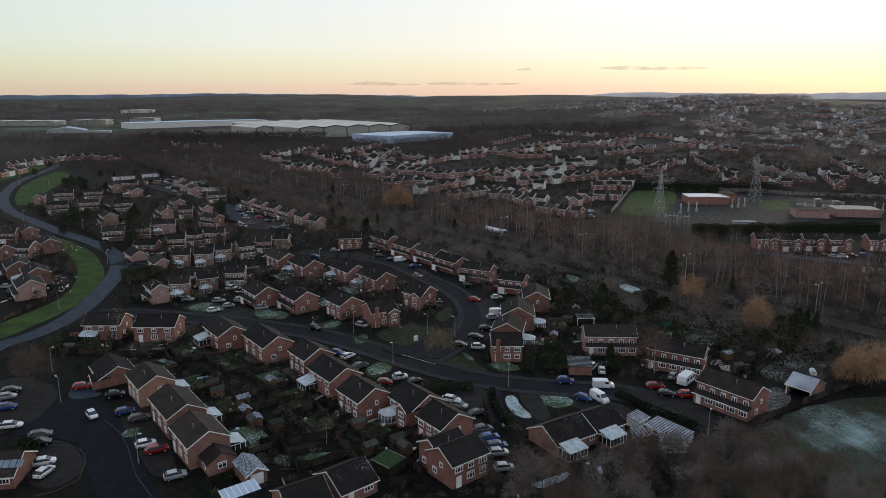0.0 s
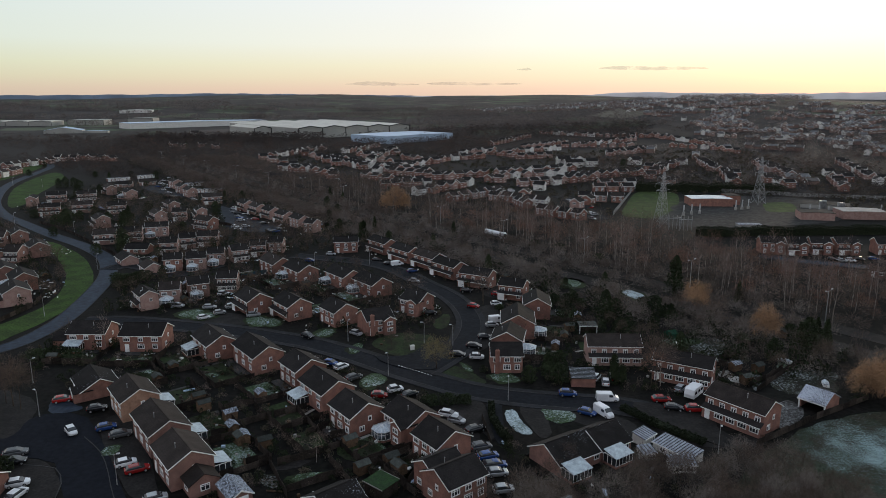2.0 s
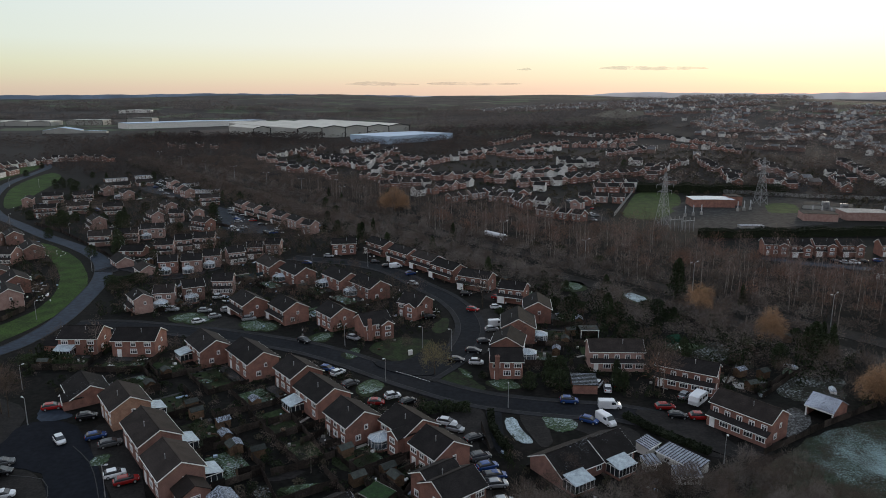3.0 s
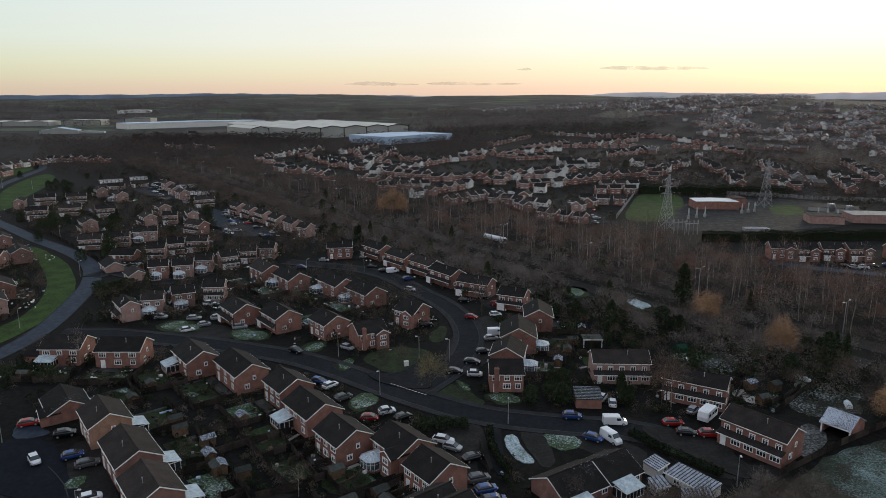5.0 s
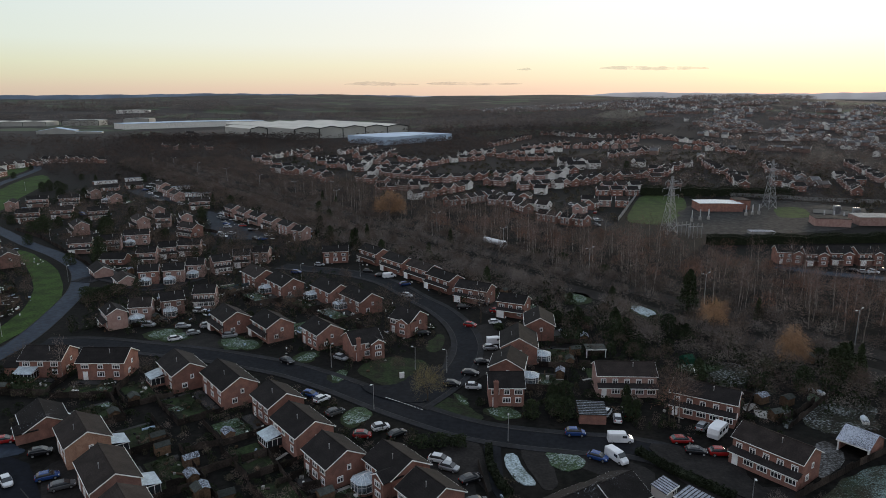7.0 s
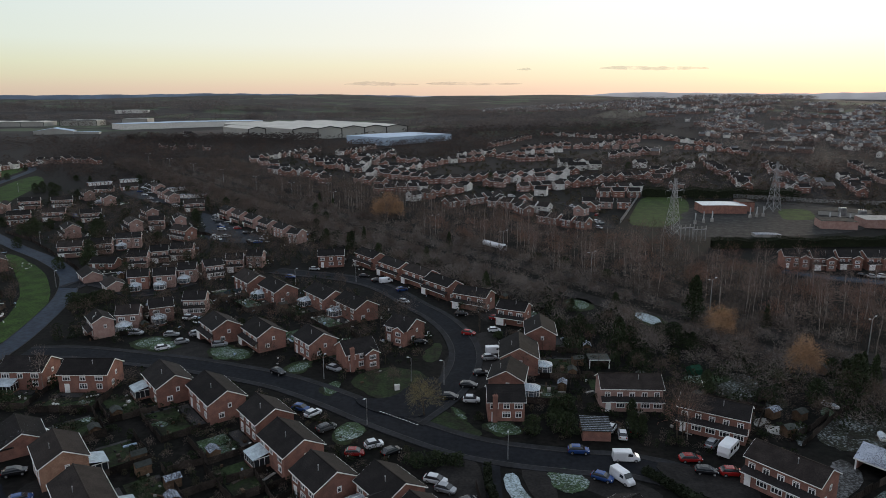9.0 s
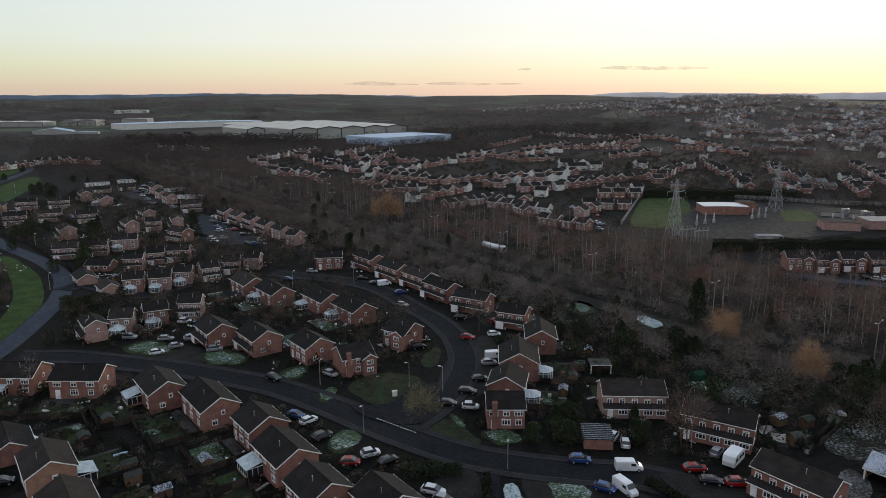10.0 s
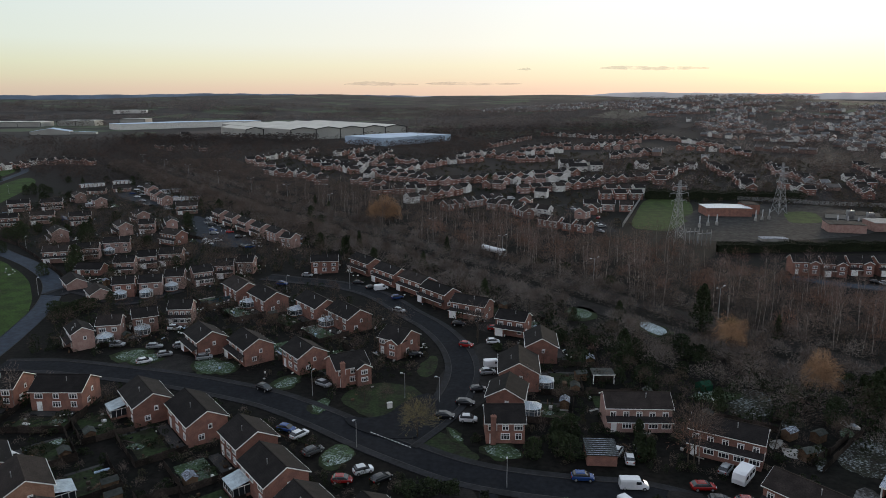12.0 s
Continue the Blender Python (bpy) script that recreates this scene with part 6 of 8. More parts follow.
masses = {k: Mass() for k in ("birch_crowns", "scrub", "belt", "twig", "russet", "wood", "birchwood", "brush", "thicket", "far", "far_russet", "hedge", "shade", "far_hazed", "remote")}
wr = random.Random(21)


def grow(kind, x, y, size, crown=""):
    turn, i = wr.uniform(0, 6.28), wr.randrange(3)
    masses[crown or ("russet" if kind == "russet" else "twig")].put(fine_twigs[kind][i], x, y, turn, size, size)
    if y < 340 or kind == "birch":
        masses["birchwood" if kind == "birch" else "wood"].put(fine_wood[kind][i], x, y, turn, size, size)


# the belt beyond the dual carriageway: birches and scrub trees, dense and dark
for i in range(1000):
    s, o = wr.uniform(-390, 350), wr.uniform(12, 74)
    p = TRUNK + ALONG * s + ACROSS * o
    if p.y > 660 or any(math.hypot(p.x - a, p.y - b) < 9 for a, b, c in BUILT) or p.y < 60:
        continue
    if s < -180 and o > 53:
        continue
    kind = wr.choice(("russet", "birch", "birch", "birch", "oak") if s > -140 else ("oak", "oak", "russet"))
    east = s > 20 and wr.random() < (.6 if s < 150 else .85)
    grow(kind, p.x, p.y, wr.uniform(.8, 1.25) if kind == "birch" else wr.uniform(.6, 1.0), ("birch_crowns" if kind == "birch" else "russet") if east else "belt")
# the soft grey scrub belt on this side of it
for i in range(1150):
    s, o = wr.uniform(-390, 340), wr.uniform(-33, -11.5)
    p = TRUNK + ALONG * s + ACROSS * o
    if p.y < 60:
        continue
    if open_lawn(p.x, p.y) or s > 215 and o > -20 and wr.random() < .6:
        continue
    tall_ = .75 + .6 * math.sin(s / 23) ** 2
    masses["belt" if wr.random() < (.3 if s > 0 else .65) else "scrub"].put((scrub if p.y > 250 else fine_scrub)[wr.randrange(4)], p.x, p.y, wr.uniform(0, 6.28), wr.uniform(.7, 1.3), tall_ * wr.uniform(.6, 1.15))
    if wr.random() < (.12 if s > 0 else .24):
        grow(wr.choice(("oak", "russet", "oak")), p.x, p.y, wr.uniform(.5, .95), "scrub" if s > 0 else "belt")
    if wr.random() < .22:
        masses["hedge"].put((bushes if p.y < 300 else far_bushes)[wr.randrange(4)], p.x - 3, p.y - 2, wr.uniform(0, 6.28), wr.uniform(.6, 1.2), wr.uniform(.6, 1.3))
# tall growth crowding the carriageways and the strip between them
for i in range(1500):
    s, q = wr.uniform(-390, 300), wr.random()
    o = wr.uniform(-16, -11.2) if q < .4 else wr.uniform(-1.1, 1.1) if q < .7 else wr.uniform(10.5, 14)
    p = TRUNK + ALONG * s + ACROSS * o
    if p.y < 60 or open_lawn(p.x, p.y) or (s > 215 and wr.random() < .7):
        continue
    masses["belt" if wr.random() < .5 else "scrub"].put(tall_scrub[wr.randrange(4)], p.x, p.y, wr.uniform(0, 6.28), wr.uniform(.75, 1.1), wr.uniform(.6, 1.1))
# underwood of the far belt
for i in range(1300):
    s, o = wr.uniform(-390, 350), wr.uniform(12, 76)
    p = TRUNK + ALONG * s + ACROSS * o
    if p.y < 60 or any(math.hypot(p.x - a, p.y - b) < 8 for a, b, c in BUILT):
        continue
    masses["belt" if wr.random() < .75 else "thicket"].put(reeds[wr.randrange(4)], p.x, p.y, wr.uniform(0, 6.28), wr.uniform(1.0, 1.9), wr.uniform(.7, 1.3))


def wood_patch(poly, count, kinds=("oak", "oak", "russet"), size=(.5, .9), under=1.0):
    x0, x1, y0, y1 = min(p[0] for p in poly), max(p[0] for p in poly), min(p[1] for p in poly), max(p[1] for p in poly)
    for i in range(count):
        x, y = wr.uniform(x0, x1), wr.uniform(y0, y1)
        if not inside(x, y, poly) or any(math.hypot(x - a, y - b) < c + 2 for a, b, c in BUILT):
            continue
        grow(wr.choice(kinds), x, y, wr.uniform(*size), wr.choice(("scrub", "shade")) if y < 150 else "")
        if wr.random() < under:
            masses[wr.choice(("scrub", "shade")) if y < 150 else "thicket"].put((wisps if y < 150 else reeds)[wr.randrange(4)], x + wr.uniform(-4, 4), y + wr.uniform(-4, 4), wr.uniform(0, 6.28), wr.uniform(.8, 1.5), wr.uniform(.7, 1.3))


def far_wood(poly, count, size=(.7, 1.2), russet=.25, main="far"):
    x0, x1, y0, y1 = min(p[0] for p in poly), max(p[0] for p in poly), min(p[1] for p in poly), max(p[1] for p in poly)
    for i in range(count):
        x, y = wr.uniform(x0, x1), wr.uniform(y0, y1)
        if not inside(x, y, poly) or any(math.hypot(x - a, y - b) < c + 1 for a, b, c in near_by(x, y)):
            continue
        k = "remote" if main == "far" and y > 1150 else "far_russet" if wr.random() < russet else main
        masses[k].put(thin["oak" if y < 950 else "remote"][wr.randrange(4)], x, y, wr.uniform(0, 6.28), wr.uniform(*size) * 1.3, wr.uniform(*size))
FIELD_EDGE = [(65, 122), (72, 131), (82, 136), (94, 139), (103, 139), (114, 130), (118, 117), (86, 102), (68, 107), (62, 111)]
wood_patch([(8, 94), (12, 105), (21, 107), (43, 115), (62, 117), (61, 109), (74, 102), (71, 93)], 190, ("near", "near", "near"), (.4, .8), 1.0)
wood_patch([(111, 237), (135, 249), (172, 246), (166, 209), (138, 183), (123, 198), (111, 216)], 70, ("russet", "russet", "oak"), (.4, .75), .5)
PLOTS = [(34, 262), (60, 250), (80, 232), (100, 205), (125, 172), (112, 150), (92, 142), (84, 150), (72, 150), (66, 168), (56, 178), (44, 186), (36, 205)]
for i in range(800):
    x, y = wr.uniform(30, 128), wr.uniform(140, 265)
    if open_lawn(x, y) and wr.random() < .9:
        continue
    if not inside(x, y, PLOTS) or off_trunk(x, y) > -10 or any(math.hypot(x - a, y - b) < c + 1.5 for a, b, c in BUILT) or any(a < x < b and c < y < d and inside(x, y, poly) for a, b, c, d, poly in GREENS):
        continue
    q = wr.random()
    if q < .5:
        masses["hedge"].put(bushes[wr.randrange(4)], x, y, wr.uniform(0, 6.28), wr.uniform(.35, 1.0), wr.uniform(.35, 1.3))
    elif q < .8:
        masses["shade"].put(fine_reeds[wr.randrange(4)], x, y, wr.uniform(0, 6.28), wr.uniform(.6, 1.3), wr.uniform(.5, 1.2))
    elif q < .93:
        masses["brush"].put(tufts[wr.randrange(4)], x, y, wr.uniform(0, 6.28), wr.uniform(.5, 1.2), wr.uniform(.5, 1.1))
    else:
        grow(wr.choice(("oak", "near")), x, y, wr.uniform(.3, .6), "shade")
far_wood([(-439, 793), (-418, 884), (-298, 761), (-233, 608), (-230, 531), (-293, 589), (-356, 643)], 620, (.5, .95), .15)
for o0, o1, n in ((13, 52, 420), (-44, -13, 300)):
    far_wood([tuple(TRUNK + ALONG * s + ACROSS * o) for s, o in ((-390, o0), (-120, o0), (-120, o1), (-390, o1))], n, (.45, .85), .2)

# woods, near to far
far_wood([(-390, 827), (-236, 662), (-71, 733), (24, 709), (71, 898), (-71, 875), (-331, 922)], 1100)
far_wood([(0, 709), (71, 815), (142, 851), (213, 851), (390, 1182), (118, 1359), (0, 1300), (-35, 945)], 1800)
far_wood([(-827, 756), (-390, 827), (-331, 922), (-567, 1016), (-1064, 1064)], 900)
far_wood([(-303, 545), (-200, 527), (-150, 512), (-234, 826), (-442, 1114), (-560, 1042), (-400, 690)], 900, (.55, 1.0), .2)
far_wood([(-390, 662), (-248, 520), (-177, 508), (-272, 733), (-378, 827)], 220)
far_wood([(154, 485), (544, 473), (662, 827), (189, 815), (118, 662)], 700, (.35, .8), .3, "far_hazed")
far_wood([(-130, 697), (-35, 508), (130, 473), (177, 662), (71, 780)], 300, (.4, .8))
far_wood([(225, 331), (390, 343), (496, 496), (272, 473)], 160, (.5, .9))

far_wood([(180, 440), (330, 430), (360, 510), (200, 495)], 150, (.5, .9))
far_wood([(-420, 640), (-250, 560), (-180, 520), (-240, 720), (-400, 830)], 260, (.6, .95), .1)
clumps = random.Random(31)
for i in range(64):
    cx, cy, a, b = clumps.uniform(-2200, 900), clumps.uniform(1330, 2700), clumps.uniform(40, 190), clumps.uniform(25, 70)
    if cy < 1750 and cx > 250:
        continue
    far_wood([(cx + a * math.cos(k), cy + b * math.sin(k)) for k in (0, .8, 1.6, 2.4, 3.14, 3.9, 4.7, 5.5)], int(a * b / 55), (.9, 1.4), .15)
far_wood([(-420, 940), (-330, 1010), (-210, 985), (-60, 1070), (-90, 920), (-30, 900), (10, 880), (-120, 860), (-420, 880)], 420, (.8, 1.1), .15)
far_wood([(-60, 1080), (60, 960), (330, 1100), (420, 1500), (200, 1560), (-60, 1300)], 900, (.9, 1.3), .3)
far_wood(RIDGE, 900, (.6, 1.05), .05, "far_hazed")
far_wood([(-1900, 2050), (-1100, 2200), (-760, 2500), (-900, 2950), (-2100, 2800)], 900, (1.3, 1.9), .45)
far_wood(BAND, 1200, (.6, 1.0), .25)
far_wood(HILL, 2300, (.55, 1.0), .2, "far_hazed")
far_wood([(265, 560), (280, 680), (416, 960), (640, 940), (560, 700), (402, 600)], 800, (.4, .9), .3)
far_wood([(100, 490), (250, 480), (400, 470), (430, 600), (300, 690), (110, 700)], 520, (.5, .95), .35)
far_wood(SLOPE, 420, (.5, .9), .2, "far_hazed")
far_wood([(-3073, 2718), (3073, 2718), (3309, 3545), (-3309, 3545)], 500, (1.2, 1.6), .1)
far_wood([(-496, 496), (-343, 473), (-355, 662), (-532, 756)], 160, (.5, .9))

far_wood([(-420, 1010), (-330, 1000), (-215, 985), (-165, 990), (-170, 940), (-215, 930), (-340, 930), (-430, 950)], 480, (1.0, 1.4), .15)
far_wood([(-165, 955), (-72, 882), (20, 975), (30, 955), (-66, 840), (-200, 915)], 420, (.5, .8), .15)

# garden shrubs in the estate
STREETS = [o for o in bpy.data.objects if o.name.startswith("road_") or o.name.startswith("driveway")]
taken = set()
for o in STREETS:
    for v in o.data.vertices:
        for dx in (-3, 0, 3):
            for dy in (-3, 0, 3):
                taken.add((int((v.co.x + dx) // 3), int((v.co.y + dy) // 3)))


def free(x, y, gap=1.0):
    if any(a < x < b and c < y < d and inside(x, y, poly) for a, b, c, d, poly in GREENS):
        return False
    return (int(x // 3), int(y // 3)) not in taken and all(math.hypot(x - a, y - b) > c + gap for a, b, c in BUILT)


for i in range(7500):
    x, y = wr.uniform(-250, 72), wr.uniform(90, 510)
    if off_trunk(x, y) > -30 or not free(x, y, .3) or x < -136 - (y - 213) * .75:
        continue
    q = wr.random()
    if inside(x, y, FIELD_EDGE):
        continue
    if y < 175:
        m, kit = (("hedge", tufts) if q < .36 else ("brush", tufts) if q < .56 else ("thicket", wisps))
        masses[m].put(kit[wr.randrange(4)], x, y, wr.uniform(0, 6.28), wr.uniform(.4, .95), wr.uniform(.4, 1.0))
        if q < .2:
            masses[m].put(kit[wr.randrange(4)], x + wr.uniform(.6, 1.2), y - wr.uniform(.6, 1.2), wr.uniform(0, 6.28), wr.uniform(.4, .95), wr.uniform(.4, 1.0))
    elif q < .2:
        masses["brush"].put(brush[wr.randrange(4)], x, y, wr.uniform(0, 6.28), wr.uniform(.4, .9), wr.uniform(.4, 1.1))
    elif q < .62:
        masses["hedge"].put((bushes if y < 280 else far_bushes)[wr.randrange(4)], x, y, wr.uniform(0, 6.28), wr.uniform(.35, .85), wr.uniform(.35, 1.1))
    elif q < .92:
        masses["shade"].put(sprigs[wr.randrange(4)], x, y, wr.uniform(0, 6.28), wr.uniform(.5, 1.3), wr.uniform(.5, 1.3))
    else:
        grow(wr.choice(("oak", "russet", "oak")), x, y, wr.uniform(.3, .65), "shade" if wr.random() < .7 else "")

for i in range(620):
    x, y = wr.uniform(-240, -5), wr.uniform(215, 520)
    if off_trunk(x, y) < -30 and free(x, y, .6) and x > -136 - (y - 213) * .75:
        grow(wr.choice(("oak", "russet", "oak")), x, y, wr.uniform(.5, .85), "shade" if wr.random() < .8 else "twig")
for i in range(2600):
    x, y = wr.uniform(-120, 72), wr.uniform(105, 235)
    if off_trunk(x, y) > -30 or not free(x, y, -.3) or inside(x, y, FIELD_EDGE):
        continue
    q = wr.random()
    m, kit = ("hedge", tufts) if q < .5 else ("brush", tufts) if q < .75 else ("thicket", wisps)
    masses[m].put(kit[wr.randrange(4)], x, y, wr.uniform(0, 6.28), wr.uniform(.35, .8), wr.uniform(.35, 1.1))
for i in range(2600):
    x, y = wr.uniform(-180, 340), wr.uniform(380, 780)
    if off_trunk(x, y) > 70 and all(math.hypot(x - a, y - b) > c - 1 for a, b, c in near_by(x, y)) and not any(a < x < b and c < y < d for a, b, c, d, poly in GREENS):
        q = wr.random()
        (masses["hedge"] if q < .12 else masses["brush"]).put(brush[wr.randrange(4)], x, y, wr.uniform(0, 6.28), wr.uniform(.7, 1.6), wr.uniform(.7, 1.5))

masses["scrub"].make("thicket", "soft grey-brown leafless scrub along the road", "shrubs", GREYTWIG)
masses["birch_crowns"].make("woodland_twigs", "fine pinkish-brown crowns of leafless birches", "woodland", BIRCHTWIG)
masses["belt"].make("woodland_twigs", "dark leafless crowns of the birch belt", "woodland", BELTTWIG)
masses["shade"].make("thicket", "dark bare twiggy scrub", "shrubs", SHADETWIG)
masses["twig"].make("woodland_twigs", "bare grey-brown crowns of the roadside woods", "woodland", TWIG)
masses["russet"].make("woodland_twigs", "bare russet crowns of the roadside woods", "woodland", RUSSET)
masses["wood"].make("woodland_trunks", "dark trunks and limbs of the roadside woods", "woodland", BARK)
masses["birchwood"].make("birch_trunks", "pale birch trunks in the roadside woods", "woodland", BIRCH)
masses["brush"].make("bramble_brush", "low brown brambles and shrubs", "shrubs", BRUSH)
masses["hedge"].make("evergreen_shrubs", "dark evergreen garden shrubs", "shrubs", LEAF)
masses["thicket"].make("thicket", "bare twiggy scrub", "shrubs", TWIG)
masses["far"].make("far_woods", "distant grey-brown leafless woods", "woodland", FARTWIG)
masses["far_hazed"].make("far_woods", "distant leafless trees on the hill, paled by haze in their colour", "woodland", HAZETWIG)
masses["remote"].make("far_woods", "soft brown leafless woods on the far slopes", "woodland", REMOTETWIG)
masses["far_russet"].make("far_woods", "distant russet leafless woods", "woodland", DUSKTWIG)


def evergreen(x, y, height, radius, cone):
    """Dense dark conifer or laurel with its leaf mass round a short trunk."""
    tall_ = cone > .5
    ob = place(tagged(new("conifer" if tall_ else "evergreen_bush"), "tall dark green conifer" if tall_ else "rounded dark evergreen bush", "tree" if tall_ else "bush"), stand(x, y))
    part("trunk", Shape().tube((0, 0, -.4), (0, 0, height * .8), .16, .04, 6), BARK, ob)
    part("crown", plain_mesh(leafy(int(x * 7 + y), height, radius, int(420 + 70 * height), .13 + .014 * height + .02 * radius, cone), "crown", LEAF), LEAF, ob)
    return ob


def hedge(ax, ay, bx, by, height, width, text="tall dark evergreen hedge beside the substation"):
    run = Vector((bx - ax, by - ay))
    wave = lambda k: .88 + .1 * math.sin(k * 23) + .06 * math.sin(k * 61)
    s, r = Shape(), random.Random(9)
    side_, n = Vector((-run.y, run.x)).normalized() * width * .36, int(run.length / 2)
    for i in range(n):
        a, b = Vector((ax, ay)) + run * (i / n), Vector((ax, ay)) + run * ((i + 1) / n)
        za, zb = [ground(p.x, p.y) + height * .78 * wave(k) for p, k in ((a, i / n), (b, (i + 1) / n))]
        for w in (-1, 1):
            p, q = a + side_ * w, b + side_ * w
            s.add([(p.x, p.y, za - height), (q.x, q.y, zb - height), (q.x, q.y, zb), (p.x, p.y, za)], [(0, 1, 2, 3)])
        s.add([(*(a - side_), za), (*(b - side_), zb), (*(b + side_), zb), (*(a + side_), za)], [(0, 1, 2, 3)])
    for i in range(int(run.length * 200)):
        k, o = r.random(), r.uniform(-.5, .5) * width
        z = r.random() ** .6 * height * wave(k) * r.uniform(.94, 1.04)
        p = Vector((ax, ay)) + run * k + Vector((-run.y, run.x)).normalized() * o
        p = Vector((p.x, p.y, ground(p.x, p.y) + z))
        u = Vector((r.gauss(0, 1), r.gauss(0, 1), r.gauss(0, 1))).normalized() * r.uniform(.1, .26)
        v = u.cross(Vector((r.gauss(0, 1), r.gauss(0, 1), r.gauss(0, 1)))).normalized() * r.uniform(.1, .24)
        s.add([p - u, p + v, p + u, p - v], [(0, 1, 2, 3)])
    return tagged(new("hedge", plain_mesh(s, "hedge", HEDGELEAF)), text, "hedge")

# trees that stand alone
tree(78.8, 208.5, "willow", 0.95)
tree(88.0, 182.4, "willow", 1.0)
tree(98.2, 219.6, "russet", 0.9)
tree(92.5, 170.6, "near", 0.8)
tree(82.3, 203.1, "near", 0.6)
tree(13.5, 216.8, "oak", 1.0)
tree(13.5, 220.8, "oak", 0.8)
tree(93.8, 146.4, "willow", 0.85)
tree(97.2, 144.5, "willow", 1.0)
tree(103.3, 147.6, "willow", 1.0)
tree(-0.9, 163.8, "sallow", 0.85)
tree(-87.5, 175.7, "birch", 0.8)
tree(-91.9, 143.0, "near", 1.15)
tree(-89.4, 141.5, "near", 1.0)
tree(-94.4, 144.5, "near", 0.9)
tree(-22.4, 119.9, "birch", 0.45)
tree(49.1, 151.5, "near", 1.3)
tree(50.8, 153.6, "birch", 0.95)
tree(48.5, 152.9, "russet", 1.0)
tree(-40.6, 339.0, "birch", 0.6)
tree(-26.6, 401.3, "willow", 1.35)
tree(-31.3, 397.2, "willow", 1.1)
tree(-22.0, 397.2, "willow", 1.05)
tree(18.8, 110.7, "near", 0.6)
tree(13.6, 105.2, "near", 0.75)
tree(40.1, 110.7, "near", 0.7)
tree(7.1, 101.8, "near", 0.7)
tree(-155.9, 271.5, "oak", 0.7)
tree(-162.7, 281.7, "oak", 0.6)
tree(121.0, 236.6, "birch", 0.9)
tree(85.8, 311.0, "birch", 0.8)
tree(23.1, 117.7, "near", 0.5)
tree(-8.4, 177.9, "near", 0.5)
tree(-13.2, 180.2, "near", 0.45)
tree(81.7, 197.8, "oak", 0.7)
tree(91.9, 161.5, "near", 0.8)

# evergreens
evergreen(27.7, 156.0, 4.5, 2.6, 0.15)
evergreen(26.0, 158.5, 4, 2.2, 0.15)
evergreen(-170.1, 372.1, 8, 2, 0.85)
evergreen(-168.6, 363.3, 7, 1.8, 0.85)
evergreen(-35.9, 458.1, 7, 1.6, 0.85)
evergreen(-71.5, 441.1, 9, 1.8, 0.85)
evergreen(-62.1, 431.8, 7, 1.6, 0.85)
evergreen(5.8, 328.6, 7, 1.8, 0.85)
evergreen(39.5, 554.2, 7, 2.5, 0.15)
evergreen(158.6, 606.8, 9, 3, 0.15)
evergreen(102.1, 177.9, 8, 2.0, 0.85)
evergreen(102.1, 182.5, 7, 1.8, 0.85)
evergreen(-242.2, 458.1, 8, 3, 0.15)
evergreen(-271.8, 498.1, 8, 2.5, 0.15)
evergreen(-307.1, 832.4, 9, 2, 0.85)
evergreen(-103.6, 252.9, 4, 2, 0.15)
evergreen(-110.1, 240.5, 4, 3.5, 0.15)
evergreen(-108.3, 246.1, 4, 3.0, 0.15)
evergreen(-112.1, 236.6, 4, 3.0, 0.15)
evergreen(41.2, 157.8, 4, 1.2, 0.15)
evergreen(42.5, 156.0, 4, 1.1, 0.15)
evergreen(20.8, 156.0, 4, 2.0, 0.15)
evergreen(2.1, 144.5, 2.2, 2.5, 0.15)
evergreen(-1.8, 144.5, 2.0, 2.5, 0.15)
evergreen(5.3, 144.5, 2.0, 2, 0.15)
evergreen(42.6, 218.8, 3, 2, 0.15)
evergreen(-77.8, 116.6, 3, 2, 0.15)
evergreen(-101.7, 169.3, 3, 3, 0.15)
evergreen(-98.3, 171.4, 3, 3, 0.15)
evergreen(-92.8, 169.3, 3, 3, 0.15)
evergreen(78.0, 226.0, 14, 3.2, 0.55)
evergreen(83.6, 219.6, 6, 2.2, 0.15)
evergreen(48.6, 199.2, 10, 2.6, 0.35)
evergreen(52.7, 203.7, 6, 2.5, 0.15)
evergreen(65.5, 206.7, 6, 3.2, 0.15)
evergreen(93.2, 170.6, 11, 3.4, 0.4)
evergreen(84.0, 169.0, 6, 2.4, 0.15)
evergreen(51.3, 191.5, 4, 2.6, 0.15)
evergreen(36.0, 216.0, 4, 2.6, 0.15)
evergreen(29.4, 164.6, 4.5, 2.0, 0.15)
evergreen(26.5, 164.1, 4, 1.6, 0.15)
evergreen(42.5, 163.4, 4, 1.0, 0.15)
evergreen(41.0, 219.6, 3, 2, 0.15)
evergreen(57.8, 239.6, 5, 2, 0.85)
evergreen(96.6, 219.6, 7, 1.6, 0.85)
evergreen(61.9, 195.8, 3, 2, 0.15)
evergreen(69.4, 203.1, 3, 2, 0.15)
evergreen(64.7, 215.2, 3, 2.2, 0.15)
evergreen(77.3, 186.0, 2.5, 2, 0.15)
evergreen(82.3, 183.0, 2.5, 2, 0.15)
evergreen(96.7, 186.0, 4, 2, 0.15)
evergreen(98.1, 183.0, 5, 2, 0.85)
evergreen(44.8, 215.2, 2.5, 2, 0.15)
evergreen(18.4, 211.0, 2, 1.5, 0.15)
evergreen(63.6, 274.9, 3.5, 3, 0.15)
evergreen(51.1, 295.1, 3.5, 3, 0.15)
evergreen(41.4, 304.1, 3, 3, 0.15)
evergreen(-278.3, 553.9, 5, 2.2, 0.15)
evergreen(-261.1, 541.4, 6, 1.8, 0.85)
evergreen(-249.5, 553.9, 5, 2.4, 0.15)
evergreen(-265.0, 504.3, 4.5, 2.4, 0.15)
